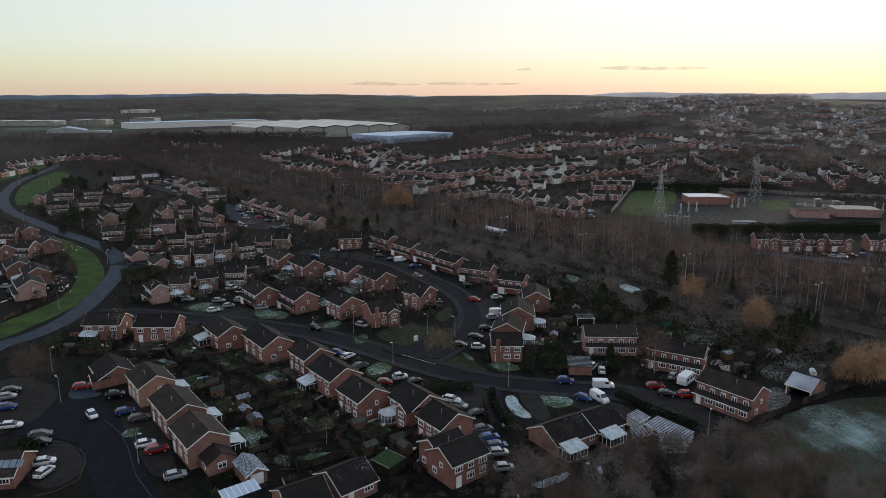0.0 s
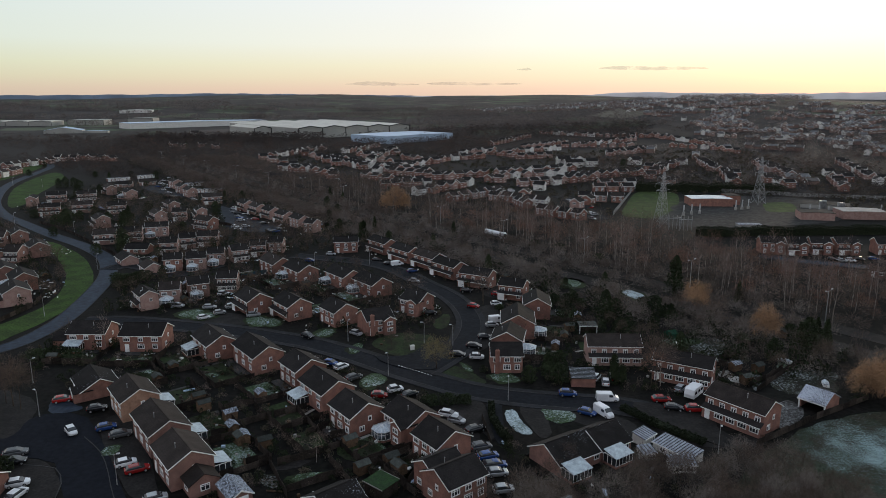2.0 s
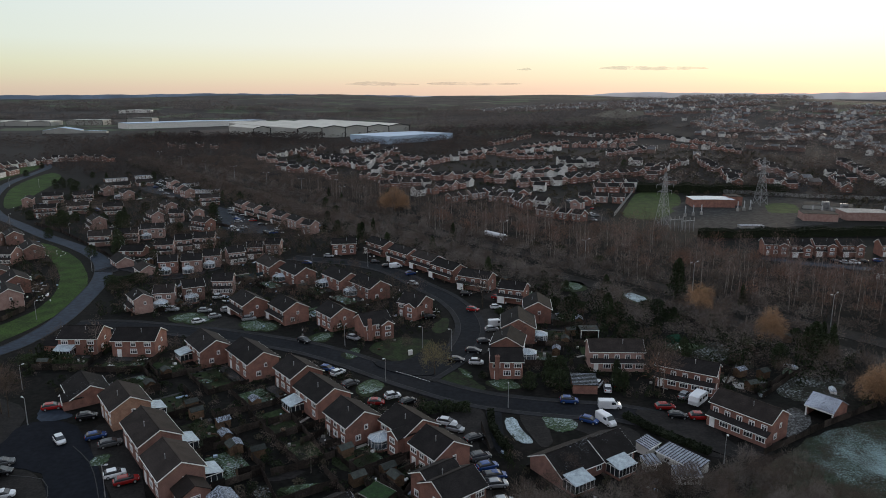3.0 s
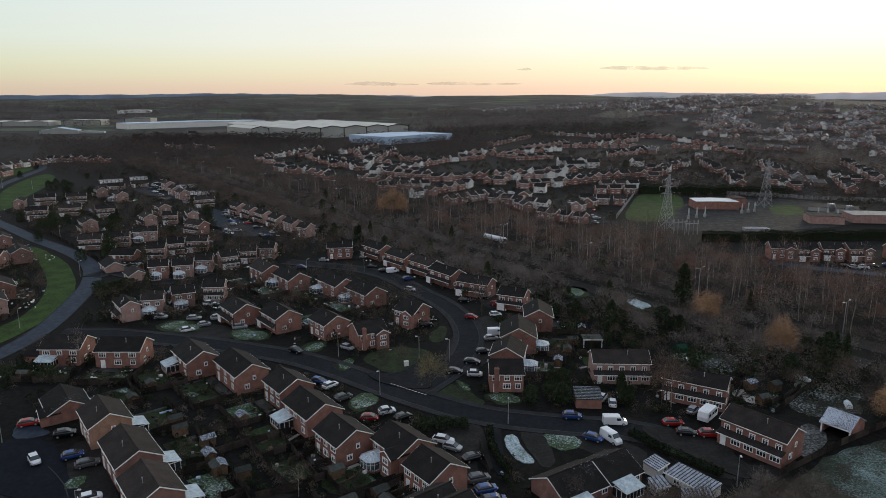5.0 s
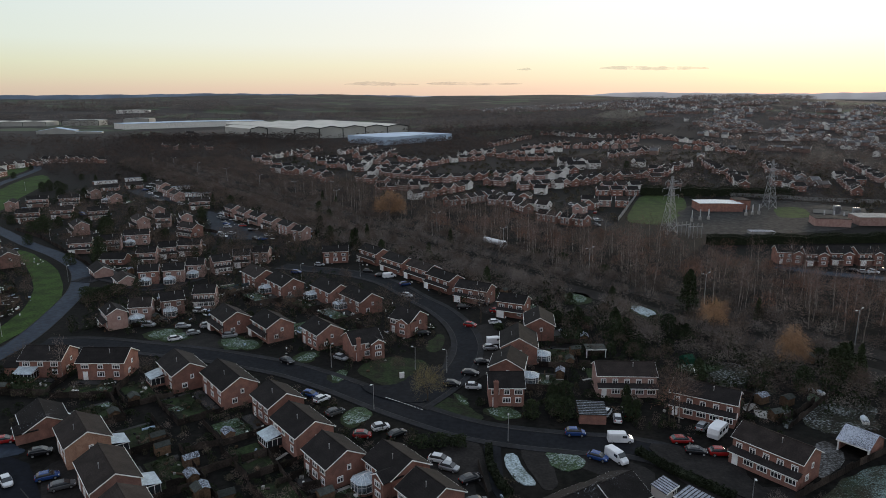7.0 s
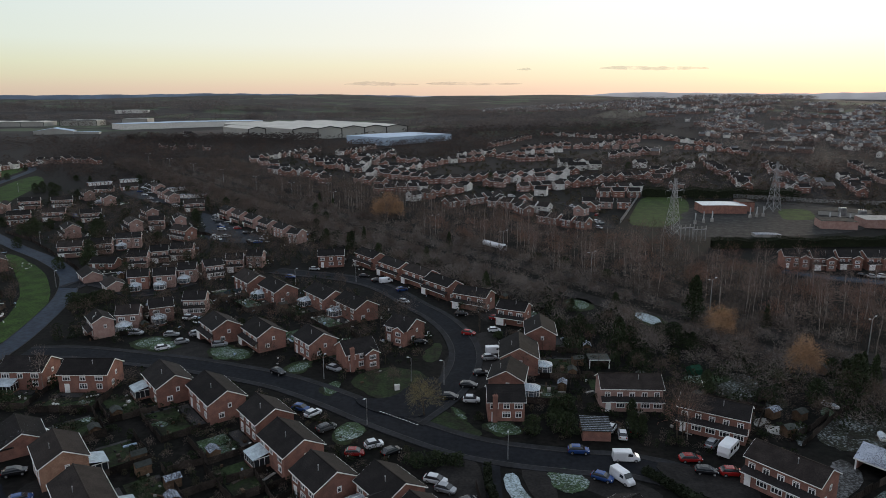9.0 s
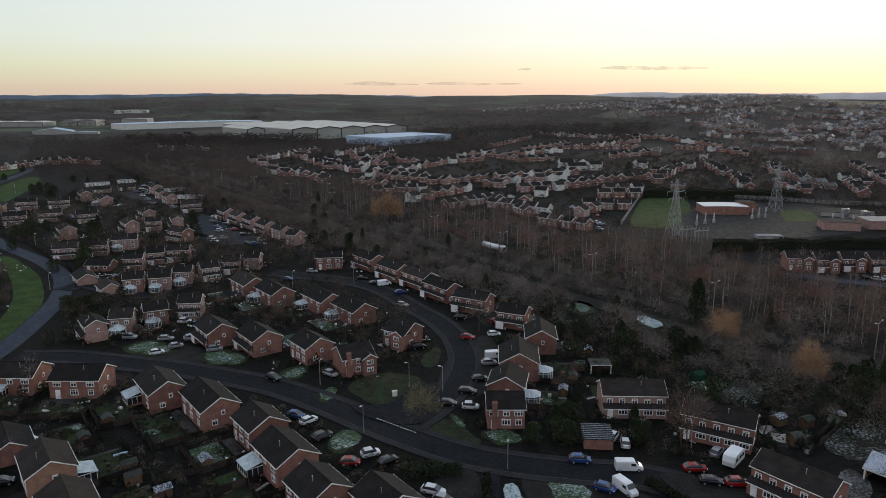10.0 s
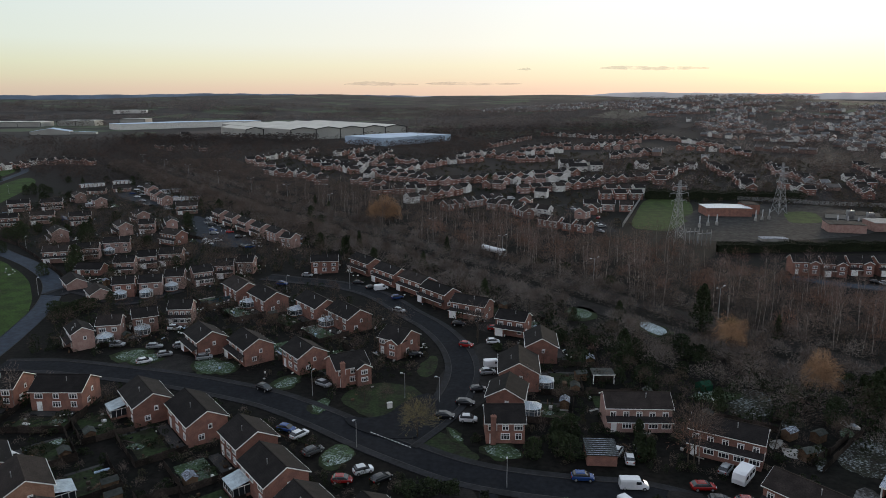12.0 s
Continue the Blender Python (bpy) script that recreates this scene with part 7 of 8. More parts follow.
evergreen(-355.6, 618.3, 5, 2.5, 0.15)
evergreen(-216.7, 504.3, 4, 2, 0.15)
evergreen(-337.2, 563.6, 5, 2.4, 0.15)
evergreen(-162.5, 350.9, 8, 2.6, 0.15)
evergreen(-144.3, 309.3, 7.5, 2.8, 0.15)
evergreen(-200.1, 365.9, 6, 2.2, 0.15)
evergreen(-193.5, 382.2, 6, 2.0, 0.15)
for x, y, h, r in ((-125.4, 381.4, 7, 2.4), (-145.8, 288.4, 5, 2.4), (-129.9, 338.5, 4.5, 2.2), (-224.1, 541.2, 7, 2.4), (-68.9, 413.1, 7, 2.2), (-203.5, 401.9, 4.5, 2.4), (-275.7, 495.8, 7, 2.6), (-196.2, 372.0, 5, 2.4), (-176.0, 362.0, 6, 2.4), (-60.0, 395.0, 5, 2.6)):
    evergreen(x, y, h, r, 0.2)
evergreen(-138.7, 439.8, 7, 1.8, 0.85)
evergreen(-128.4, 339.8, 5, 2.0, 0.15)
evergreen(-101.0, 301.8, 4.5, 1.8, 0.15)
evergreen(-117.7, 283.9, 4, 2, 0.15)
evergreen(-116.8, 244.1, 3.5, 2.6, 0.15)
evergreen(-112.3, 242.7, 3.5, 2.6, 0.15)
evergreen(-109.8, 245.5, 3.5, 2.6, 0.15)
evergreen(-107.2, 248.3, 3.2, 2.4, 0.15)
evergreen(-134.0, 377.2, 6, 1.6, 0.85)
evergreen(-70.8, 293.6, 4, 1.8, 0.15)
evergreen(-41.0, 244.1, 3, 1.8, 0.15)
evergreen(-16.8, 283.9, 6, 2, 0.15)
evergreen(-3.6, 298.6, 7, 2, 0.85)
evergreen(-185.4, 326.9, 5, 2.2, 0.15)
evergreen(-223.9, 377.2, 5, 2.2, 0.15)
hedge(122.0, 326.6, 216.0, 332.5, 5.0, 4.0)
hedge(135.5, 481.1, 234.7, 473.8, 7.0, 5.0, "dark belt of evergreens behind the substation fence")

# ---- vehicles and street furniture ----
PAINTS = {"white": material("white_car_paint", (0.7, 0.72, 0.74), 0.25, vary=.04, spec=.6), "silver": material("silver_car_paint", (0.38, 0.40, 0.42), 0.3, .5, vary=.05),
          "grey": material("grey_car_paint", (0.12, 0.125, 0.13), 0.3, .4, vary=.05), "black": material("black_car_paint", (0.012, 0.013, 0.015), 0.2, vary=.05, spec=.6),
          "blue": material("blue_car_paint", (0.02, 0.06, 0.2), 0.25, .2, vary=.05, spec=.6), "red": material("red_car_paint", (0.28, 0.012, 0.012), 0.25, vary=.05, spec=.6)}
HEADLAMP = material("headlamp_lens", (0.6, 0.62, 0.65), 0.15, vary=.05)
TAILLAMP = material("tail_lamp_lens", (0.25, 0.01, 0.01), 0.2, vary=.05)


def loft(s, sections):
    """Joins rings of points, with closed ends."""
    n = len(sections[0])
    s.add([p for sec in sections for p in sec], [tuple(range(n))[::-1], tuple(range((len(sections) - 1) * n, len(sections) * n))]
          + [(k * n + i, k * n + (i + 1) % n, (k + 1) * n + (i + 1) % n, (k + 1) * n + i) for k in range(len(sections) - 1) for i in range(n)])
    return s


def car_body(l, w):
    """Lower body: rounded rings across the car, drawn in at nose, tail, sills and shoulders."""
    def ring(x, half, low, top):
        return [(x, -half * .86, low), (x, -half * .98, low + .12), (x, -half, (low + top) / 2), (x, -half * .97, top - .14), (x, -half * .84, top), (x, half * .84, top), (x, half * .97, top - .14), (x, half, (low + top) / 2), (x, half * .98, low + .12), (x, half * .86, low)]
    h = w / 2
    return loft(Shape(), [ring(-l / 2, h * .72, .42, .86), ring(-l / 2 + .1, h * .88, .3, .97), ring(-l / 2 + .4, h * .97, .22, 1.0), ring(-l / 2 + 1.2, h, .2, .99), ring(.3, h, .2, .97), ring(l / 2 - 1.05, h * .99, .2, .95),
                          ring(l / 2 - .55, h * .95, .2, .86), ring(l / 2 - .2, h * .84, .24, .76), ring(l / 2 - .04, h * .66, .3, .66), ring(l / 2, h * .5, .36, .58)])


def cabin_ring(x0, x1, z, half):
    return [(x0, -half, z), (x1, -half, z), (x1, half, z), (x0, half, z)]


def wheels(ob, l, w, r=.31):
    for x in (-l / 2 + .78, l / 2 - .82):
        for sg in (-1, 1):
            t = part("tyre", shared(("tyre", r), lambda: Shape().tube((0, -.1, 0), (0, .1, 0), r, r, 14), RUBBER), RUBBER, ob, m=pose(x, sg * (w / 2 - .1), r))
            if ob.matrix_basis.translation.y < 240:
                part("rim", shared(("rim", r), lambda: Shape().tube((0, -.115, 0), (0, .115, 0), r * .62, r * .62, 10), STEEL), STEEL, t)


def car(x, y, turn, colour):
    paint = PAINTS[colour]
    l, w = 4.0, 1.76
    tall_ = (1.0, 1.0, 1.12)[int(abs(x * 7 + y * 3)) % 3]
    ob = place(tagged(new("car"), colour + " " + ("hatchback" if tall_ < 1.05 else "high-roofed family") + " car parked on a drive", "car", "parked cars"), pose(x, y, ground(x, y) + .09, 0, 0, turn) @ Matrix.Diagonal((.94 + .13 * (int(abs(x * 5 + y)) % 4) / 3, 1, tall_, 1)))
    part("body", shared(("body", l), lambda: car_body(l, w), paint), paint, ob)
    part("window_band", shared(("window_band", l), lambda: loft(Shape(), [cabin_ring(-1.84, 1.15, .93, .79), cabin_ring(-1.62, .74, 1.18, .74), cabin_ring(-1.22, .24, 1.41, .62)]), PANE), PANE, ob)
    part("roof_panel", shared(("roof_panel", l), lambda: loft(Shape(), [cabin_ring(-1.3, .33, 1.38, .655), cabin_ring(-1.2, .2, 1.45, .6), cabin_ring(-.95, -.1, 1.485, .45)]), paint), paint, ob)
    for sg in (-1, 1) if y < 300 else ():
        part("headlight", shared(("headlight",), lambda: Shape().box(-.12, .05, -.18, .18, -.07, .07), HEADLAMP), HEADLAMP, ob, m=pose(l / 2 - .2, sg * .56, .68))
        part("tail_light", shared(("tail_light",), lambda: Shape().box(-.05, .1, -.12, .12, -.12, .12), TAILLAMP), TAILLAMP, ob, m=pose(-l / 2 + .03, sg * .6, .78))
    wheels(ob, l, w)
    return ob


def van(x, y, turn):
    paint = PAINTS["white"]
    ob = place(tagged(new("van"), "white panel van parked beside the street", "van", "parked vans"), pose(x, y, ground(x, y) + .09, 0, 0, turn))
    ring = lambda x_, h, low, top: [(x_, -h * .95, low), (x_, -h, low + .2), (x_, -h * .96, top - .25), (x_, -h * .85, top), (x_, h * .85, top), (x_, h * .96, top - .25), (x_, h, low + .2), (x_, h * .95, low)]
    part("body", shared(("van_body",), lambda: loft(Shape(), [ring(-2.45, .86, .3, 1.9), ring(-2.35, .93, .24, 1.98), ring(.6, .93, .24, 2.0), ring(.95, .91, .24, 1.92), ring(1.6, .9, .24, 1.28), ring(2.3, .82, .28, 1.0), ring(2.45, .7, .35, .8)]), paint), paint, ob)
    part("windscreen", shared(("windscreen",), lambda: Shape().slab((.98, -.74, 1.92), (1.58, -.78, 1.33), (1.58, .78, 1.33), (.98, .74, 1.92), .05), PANE), PANE, ob, m=pose(.03, 0, .035))
    for sg in (-1, 1):
        part("side_window", shared(("side_window",), lambda: Shape().box(.2, 1.05, -.02, .02, 1.2, 1.72), PANE), PANE, ob, m=pose(0, sg * .92, 0))
    wheels(ob, 4.9, 1.85, .33)
    return ob


def caravan(x, y, turn):
    ob = place(tagged(new("caravan"), "white touring caravan parked on a drive", "caravan"), pose(x, y, ground(x, y) + .08, 0, 0, turn))
    part("body", Shape().extrude([(-2.6, .45), (-2.75, 1.3), (-2.45, 2.35), (-1.8, 2.6), (1.9, 2.6), (2.4, 2.2), (2.75, 1.2), (2.6, .45)], "y", -1.1, 1.1), PAINTS["white"], ob)
    for sg in (-1, 1):
        for px in (-1.5, .2, 1.6):
            part("window", Shape().box(px - .5, px + .5, sg * 1.11 - .03, sg * 1.11 + .03, 1.3, 1.95), PANE, ob)
        part("wheel", Shape().tube((0, sg * .95, .33), (0, sg * 1.08, .33), .33, .33, 14), RUBBER, ob)
    part("drawbar", Shape().tube((2.6, 0, .5), (3.6, 0, .45), .05, .05), STEEL, ob)
    return ob


def tanker(x, y, turn):
    ob = place(tagged(new("tanker_lorry"), "white articulated tanker lorry on the dual carriageway", "lorry"), pose(x, y, ground(x, y) + .08, 0, 0, turn))
    part("tank", Shape().tube((-7, 0, 2.3), (3.6, 0, 2.3), 1.2, 1.2, 16), PAINTS["white"], ob, "long white cylindrical tank")
    part("chassis", Shape().box(-7, 6.2, -.5, .5, .7, 1.15), DARKCLAD, ob)
    part("cab", Shape().extrude([(4.2, .6), (6.4, .6), (6.45, 1.6), (6.1, 3.0), (5.4, 3.4), (4.2, 3.4)], "y", -1.2, 1.2), PAINTS["white"], ob)
    part("windscreen", Shape().slab((6.16, -1.05, 2.95), (6.5, -1.05, 1.75), (6.5, 1.05, 1.75), (6.16, 1.05, 2.95), .05), PANE, ob)
    for px in (-6, -4.8, -3.6, 3.4, 5.4):
        for sg in (-1, 1):
            part("wheel", shared(("lorry_wheel",), lambda: Shape().tube((0, -.15, 0), (0, .15, 0), .5, .5, 14), RUBBER), RUBBER, ob, m=pose(px, sg * 1.0, .5))
    return ob


def street_lamp(x, y, turn):
    ob = place(tagged(new("street_lamp"), "slim grey steel street lamp", "street lamp", "street lamps"), stand(x, y, turn))
    part("column", shared(("column",), lambda: Shape().tube((0, 0, -.3), (0, 0, 1.2), .11, .10, 8).tube((0, 0, 1.2), (0, 0, 5.9), .075, .05, 8).tube((0, 0, 5.85), (.5, 0, 6.0), .04, .035, 6), STEEL), STEEL, ob)
    part("lantern", shared(("lantern",), lambda: Shape().extrude([(.4, 5.93), (1.0, 5.97), (1.05, 6.05), (.95, 6.13), (.45, 6.1)], "y", -.14, .14), LAMPGLASS), LAMPGLASS, ob)
    return ob


def trunk_road_lamp(x, y):
    ob = place(tagged(new("street_lamp"), "tall twin-armed street lamp on the dual carriageway", "street lamp", "trunk road lamps"), stand(x, y, 38))
    part("column", shared(("tall_column",), lambda: Shape().tube((0, 0, -.3), (0, 0, 9.8), .14, .07, 8).tube((0, 0, 9.7), (1.7, 0, 10.1), .05, .04, 6).tube((0, 0, 9.7), (-1.7, 0, 10.1), .05, .04, 6), STEEL), STEEL, ob)
    for sg in (0, 180):
        part("lantern", shared(("tall_lantern",), lambda: Shape().extrude([(1.5, 10.02), (2.4, 10.15), (2.45, 10.25), (1.6, 10.22)], "y", -.17, .17), LAMPGLASS), LAMPGLASS, ob, m=pose(0, 0, 0, 0, 0, sg))
    return ob


def give_way_line(ax, ay, bx, by):
    """Double row of short white dashes across the mouth of a side street."""
    d = Vector((bx - ax, by - ay))
    ob = place(tagged(new("give_way_marking"), "white broken give-way lines on the asphalt", "road marking", kind="structure"), pose(ax, ay, ground(ax, ay), 0, 0, math.degrees(math.atan2(d.y, d.x))))
    for i in range(int(d.length / .9)):
        for k in (0,):
            part("dash", shared(("dash",), lambda: Shape().box(0, .55, -.11, .11, 0, .01), PAINT), PAINT, ob, m=pose(.9 * i, k, .285))
    return ob


def utility_cabinet(x, y, turn):
    ob = place(tagged(new("utility_cabinet"), "pale roadside utility cabinet", "cabinet"), stand(x, y, turn))
    part("body", Shape().box(-.55, .55, -.25, .25, 0, 1.25), RENDERED, ob)
    part("lid", Shape().slab((-.6, -.3, 1.31), (.6, -.3, 1.31), (.6, .3, 1.36), (-.6, .3, 1.36), .07), RENDERED, ob)
    return ob


def greenhouse(x, y, turn):
    ob = place(tagged(new("greenhouse"), "low greenhouse with a pale blue ribbed roof", "greenhouse"), stand(x, y, turn))
    part("wall", Shape().box(-3, 3, -1.3, 1.3, -.2, 1.7), PANE, ob)
    part("roof", Shape().slab((-3.1, -1.4, 1.75), (3.1, -1.4, 1.75), (3.1, 1.4, 2.3), (-3.1, 1.4, 2.3), .06), BLUECLAD, ob)
    for i in range(7):
        part("rafter", Shape().slab((-3.1 + i, -1.42, 1.80), (-3.0 + i, -1.42, 1.80), (-3.0 + i, 1.42, 2.35), (-3.1 + i, 1.42, 2.35), .05), WHITE, ob)
    return ob


def cloud(x, y, z, width, height):
    """A thin streak of cloud low over the horizon."""
    s, r = Shape(), random.Random(int(x))
    n = 40
    top, low = [], []
    for i in range(n + 1):
        k = i / n
        swell = math.sin(math.pi * k) ** .7
        px = x - width / 2 + width * k
        top.append((px, y, z + height * swell * (.4 + .25 * math.sin(5 * k + x) + r.uniform(0, .2))))
        low.append((px, y + 6, z - height * swell * (.2 + r.uniform(0, .15))))
    s.add(top + low, [(i, i + 1, i + n + 2, i + n + 1) for i in range(n)])
    me = s.mesh("cloud", CLOUD)
    return tagged(new("cloud", me), "thin mauve streak of cloud above the horizon", "cloud", kind="structure")


CLOUD = material("thin_cloud", (0.66, 0.60, 0.64), 1.0, vary=.1, patch=60)
mixer, clear_ = CLOUD.node_tree.nodes.new("ShaderNodeMixShader"), CLOUD.node_tree.nodes.new("ShaderNodeBsdfTransparent")
puff, soft_, where_ = CLOUD.node_tree.nodes.new("ShaderNodeTexNoise"), CLOUD.node_tree.nodes.new("ShaderNodeMapRange"), CLOUD.node_tree.nodes.new("ShaderNodeNewGeometry")
puff.inputs["Scale"].default_value, puff.inputs["Detail"].default_value = 0.009, 4
soft_.inputs["From Min"].default_value, soft_.inputs["From Max"].default_value, soft_.inputs["To Max"].default_value = 0.28, 0.66, 0.36
CLOUD.node_tree.links.new(where_.outputs["Position"], puff.inputs["Vector"])
CLOUD.node_tree.links.new(puff.outputs["Fac"], soft_.inputs["Value"])
CLOUD.node_tree.links.new(soft_.outputs["Result"], mixer.inputs[0])
CLOUD.node_tree.links.new(clear_.outputs[0], mixer.inputs[1])
CLOUD.node_tree.links.new(CLOUD.node_tree.nodes["Principled BSDF"].outputs[0], mixer.inputs[2])
CLOUD.node_tree.links.new(mixer.outputs[0], CLOUD.node_tree.nodes["Material Output"].inputs[0])
# parked cars
car(-72.9, 130.8, -48, "white")
car(-66.7, 132.4, 30, "blue")
car(-62.5, 129.5, 30, "grey")
car(-56.6, 118.7, 30, "white")
car(-53.6, 116.6, 30, "red")
car(-46.7, 107.6, 28, "silver")
car(-82.4, 145.2, 25, "red")
car(-72.6, 140.6, 25, "black")
car(-97.1, 142.9, 25, "black")
car(-96.0, 139.6, 25, "silver")
car(-92.9, 134.5, 20, "blue")
car(-86.8, 126.1, 15, "white")
car(-78.7, 122.3, 25, "grey")
car(-76.9, 119.2, 20, "black")
car(-72.1, 112.1, 22, "white")
car(-70.2, 108.7, 80, "white")
car(-71.1, 202.1, 32, "white")
car(-67.8, 206.8, 30, "silver")
car(-66.0, 212.9, 30, "silver")
car(-73.0, 227.0, 0, "white")
car(-83.1, 213.6, 0, "silver")
car(-80.8, 218.1, 20, "black")
car(-56.8, 204.4, 20, "silver")
car(-36.7, 185.6, -35, "black")
car(-27.3, 166.2, -20, "blue")
car(-24.2, 163.8, 50, "white")
car(-20.3, 157.4, 40, "grey")
car(-13.4, 147.5, 0, "red")
car(-10.1, 150.5, 25, "white")
car(-6.6, 147.9, 40, "black")
car(1.8, 138.2, -20, "white")
car(3.5, 135.4, -25, "silver")
car(7.2, 131.6, 30, "black")
car(7.9, 124.4, 20, "grey")
car(9.0, 121.2, 20, "blue")
car(9.6, 117.9, 15, "grey")
car(10.2, 115.4, 10, "silver")
car(10.9, 110.2, 10, "silver")
car(-11.0, 257.6, 25, "blue")
car(-9.6, 243.8, -30, "silver")
car(-26.1, 276.0, 0, "black")
car(-20.9, 269.9, 20, "black")
car(-3.2, 206.2, 20, "black")
car(17.7, 216.1, 5, "white")
car(14.9, 194.9, 10, "silver")
car(12.1, 185.1, 10, "black")
car(9.0, 178.1, -10, "black")
car(4.5, 171.9, -8, "black")
car(9.3, 170.2, -5, "white")
car(28.5, 148.2, -5, "blue")
car(30.9, 139.0, -30, "blue")
car(36.7, 157.1, 60, "white")
car(54.5, 150.8, 50, "silver")
car(48.5, 145.3, 0, "red")
car(49.8, 141.1, -10, "black")
car(54.1, 140.5, -5, "red")
car(159.1, 277.0, -40, "black")
car(161.7, 275.0, -40, "silver")
car(165.4, 275.0, -40, "white")
car(170.4, 277.0, -40, "black")
car(176.7, 278.1, -20, "blue")
car(-204.7, 410.3, 0, "blue")
car(-200.6, 403.9, 0, "blue")
car(-196.8, 485.6, 0, "white")
car(-186.2, 469.5, 0, "silver")
car(-158.2, 439.6, 20, "silver")
car(-119.7, 395.6, 20, "silver")
car(-107.6, 366.9, 10, "silver")
car(-100.8, 370.5, 10, "red")
car(-92.8, 358.2, 20, "black")
car(-85.3, 337.3, -40, "black")
car(-81.1, 345.1, 30, "white")
car(-102.2, 343.5, -20, "white")
car(-46.5, 286.7, 0, "silver")
car(-53.1, 275.0, -10, "blue")
car(-146.2, 223.5, 20, "blue")
car(-148.1, 228.5, 20, "blue")
car(-152.0, 229.2, 20, "silver")
car(-214.5, 530.8, 25, "white")
car(-197.2, 494.7, -20, "silver")
car(-199.5, 510.1, 60, "blue")
car(-184.8, 485.6, 10, "white")
car(-174.5, 468.3, 25, "grey")
car(-161.0, 444.5, -20, "silver")
car(-174.2, 452.1, 60, "black")
car(-215.3, 546.3, 10, "white")
car(-110.4, 374.8, -20, "blue")
car(-105.5, 349.9, 60, "white")
car(-100.2, 349.9, 25, "silver")
car(-81.6, 354.6, 10, "silver")
car(-81.6, 336.5, 25, "blue")
car(-72.8, 212.5, 10, "silver")
car(57.2, 502.6, 20, "blue")
car(81.1, 439.6, -60, "white")
car(84.9, 389.6, -10, "white")
car(82.2, 372.3, -50, "silver")
car(89.6, 410.3, 60, "red")
car(86.0, 385.6, 20, "silver")
car(18.7, 227.0, 0, "red")
car(15.3, 234.4, 0, "black")
car(8.7, 230.7, 0, "black")
car(10.3, 213.6, -20, "red")
car(-23.6, 188.1, -35, "silver")
car(-82.4, 539.7, 10, "white")
car(279.6, 556.6, 0, "white")
car(260.3, 508.4, 20, "silver")
car(247.6, 499.7, 0, "white")
car(227.3, 646.5, 0, "white")
car(238.1, 632.2, 0, "white")
car(-204.5, 508.4, 0, "white")
car(-179.6, 454.2, 0, "black")
car(10.3, 118.1, 10, "blue")
van(36.7, 145.6, -3)
van(34.3, 138.7, -62)
van(-17.4, 268.7, 28)
van(16.6, 199.4, 8)
van(80.8, 412.8, -30)
van(48.2, 478.1, 0)
street_lamp(-12.4, 159.5, -120)
street_lamp(15.0, 145.9, -100)
street_lamp(-25.2, 183.0, 60)
street_lamp(-83.3, 137.9, 150)
street_lamp(-120.4, 204.8, 40)
street_lamp(-132.9, 262.7, 60)
street_lamp(-223.7, 358.7, 30)
street_lamp(-178.8, 332.9, -20)
street_lamp(52.1, 123.0, -100)
street_lamp(-315.1, 506.0, 60)
street_lamp(-289.8, 499.7, -60)
street_lamp(-4.4, 181.5, 180)
street_lamp(-93.7, 211.3, 90)
street_lamp(-94.8, 155.2, 40)
street_lamp(-49.4, 265.8, 20)
street_lamp(-28.4, 270.0, 0)
street_lamp(3.3, 179.5, 180)
street_lamp(-55.2, 112.3, 0)
trunk_road_lamp(28.6, 314.9)
trunk_road_lamp(57.5, 274.5)
trunk_road_lamp(86.9, 236.6)
trunk_road_lamp(113.2, 198.3)
trunk_road_lamp(-0.6, 354.5)
trunk_road_lamp(-62.3, 435.5)
trunk_road_lamp(-95.8, 475.5)
trunk_road_lamp(-127.7, 507.5)
trunk_road_lamp(-163.1, 547.1)
trunk_road_lamp(-198.4, 583.9)
trunk_road_lamp(-232.3, 621.4)
trunk_road_lamp(-269.3, 665.5)
give_way_line(-10.4, 165.3, -1.3, 158.6)
utility_cabinet(-7.4, 176.6, 20)
greenhouse(-33.4, 100.8, 38)
insulator(135.8, 385.3)
insulator(141.7, 389.2)
insulator(147.0, 391.2)
insulator(172.7, 403.4)
insulator(177.3, 405.5)
insulator(181.9, 407.6)
palisade([(96.3, 385.3), (136.1, 489.6), (178.8, 481.4), (231.5, 458.1), (288.8, 441.1)])
cloud(-370, 4300, 141, 460, 26); cloud(190, 4310, 143, 600, 26); cloud(1290, 4320, 236, 680, 34); cloud(500, 4330, 230, 90, 16)
FIELD_FENCE = [(60.7, 126.0), (77.9, 136.9), (94.4, 146.4)]
caravan(56.4, 147.9, 48)
tanker(25.6, 322.5, -52)

# ---- gardens: fences, sheds, lawns and patios ----
grng = random.Random(8)


def fence_panel():
    front, back = [(-.06, -.06), (.07, -.06)], [(.07, .06), (-.06, .06)]
    for i in range(8):
        a, y = .07 + .29 * i, .02 - .03 * (i % 2)
        front += [(a, -y - .02), (a + .29, -y - .02)]
        back = [(a + .29, -y + .015), (a, -y + .015)] + back
    return Shape().extrude(front + back, "z", -.4, 1.72)


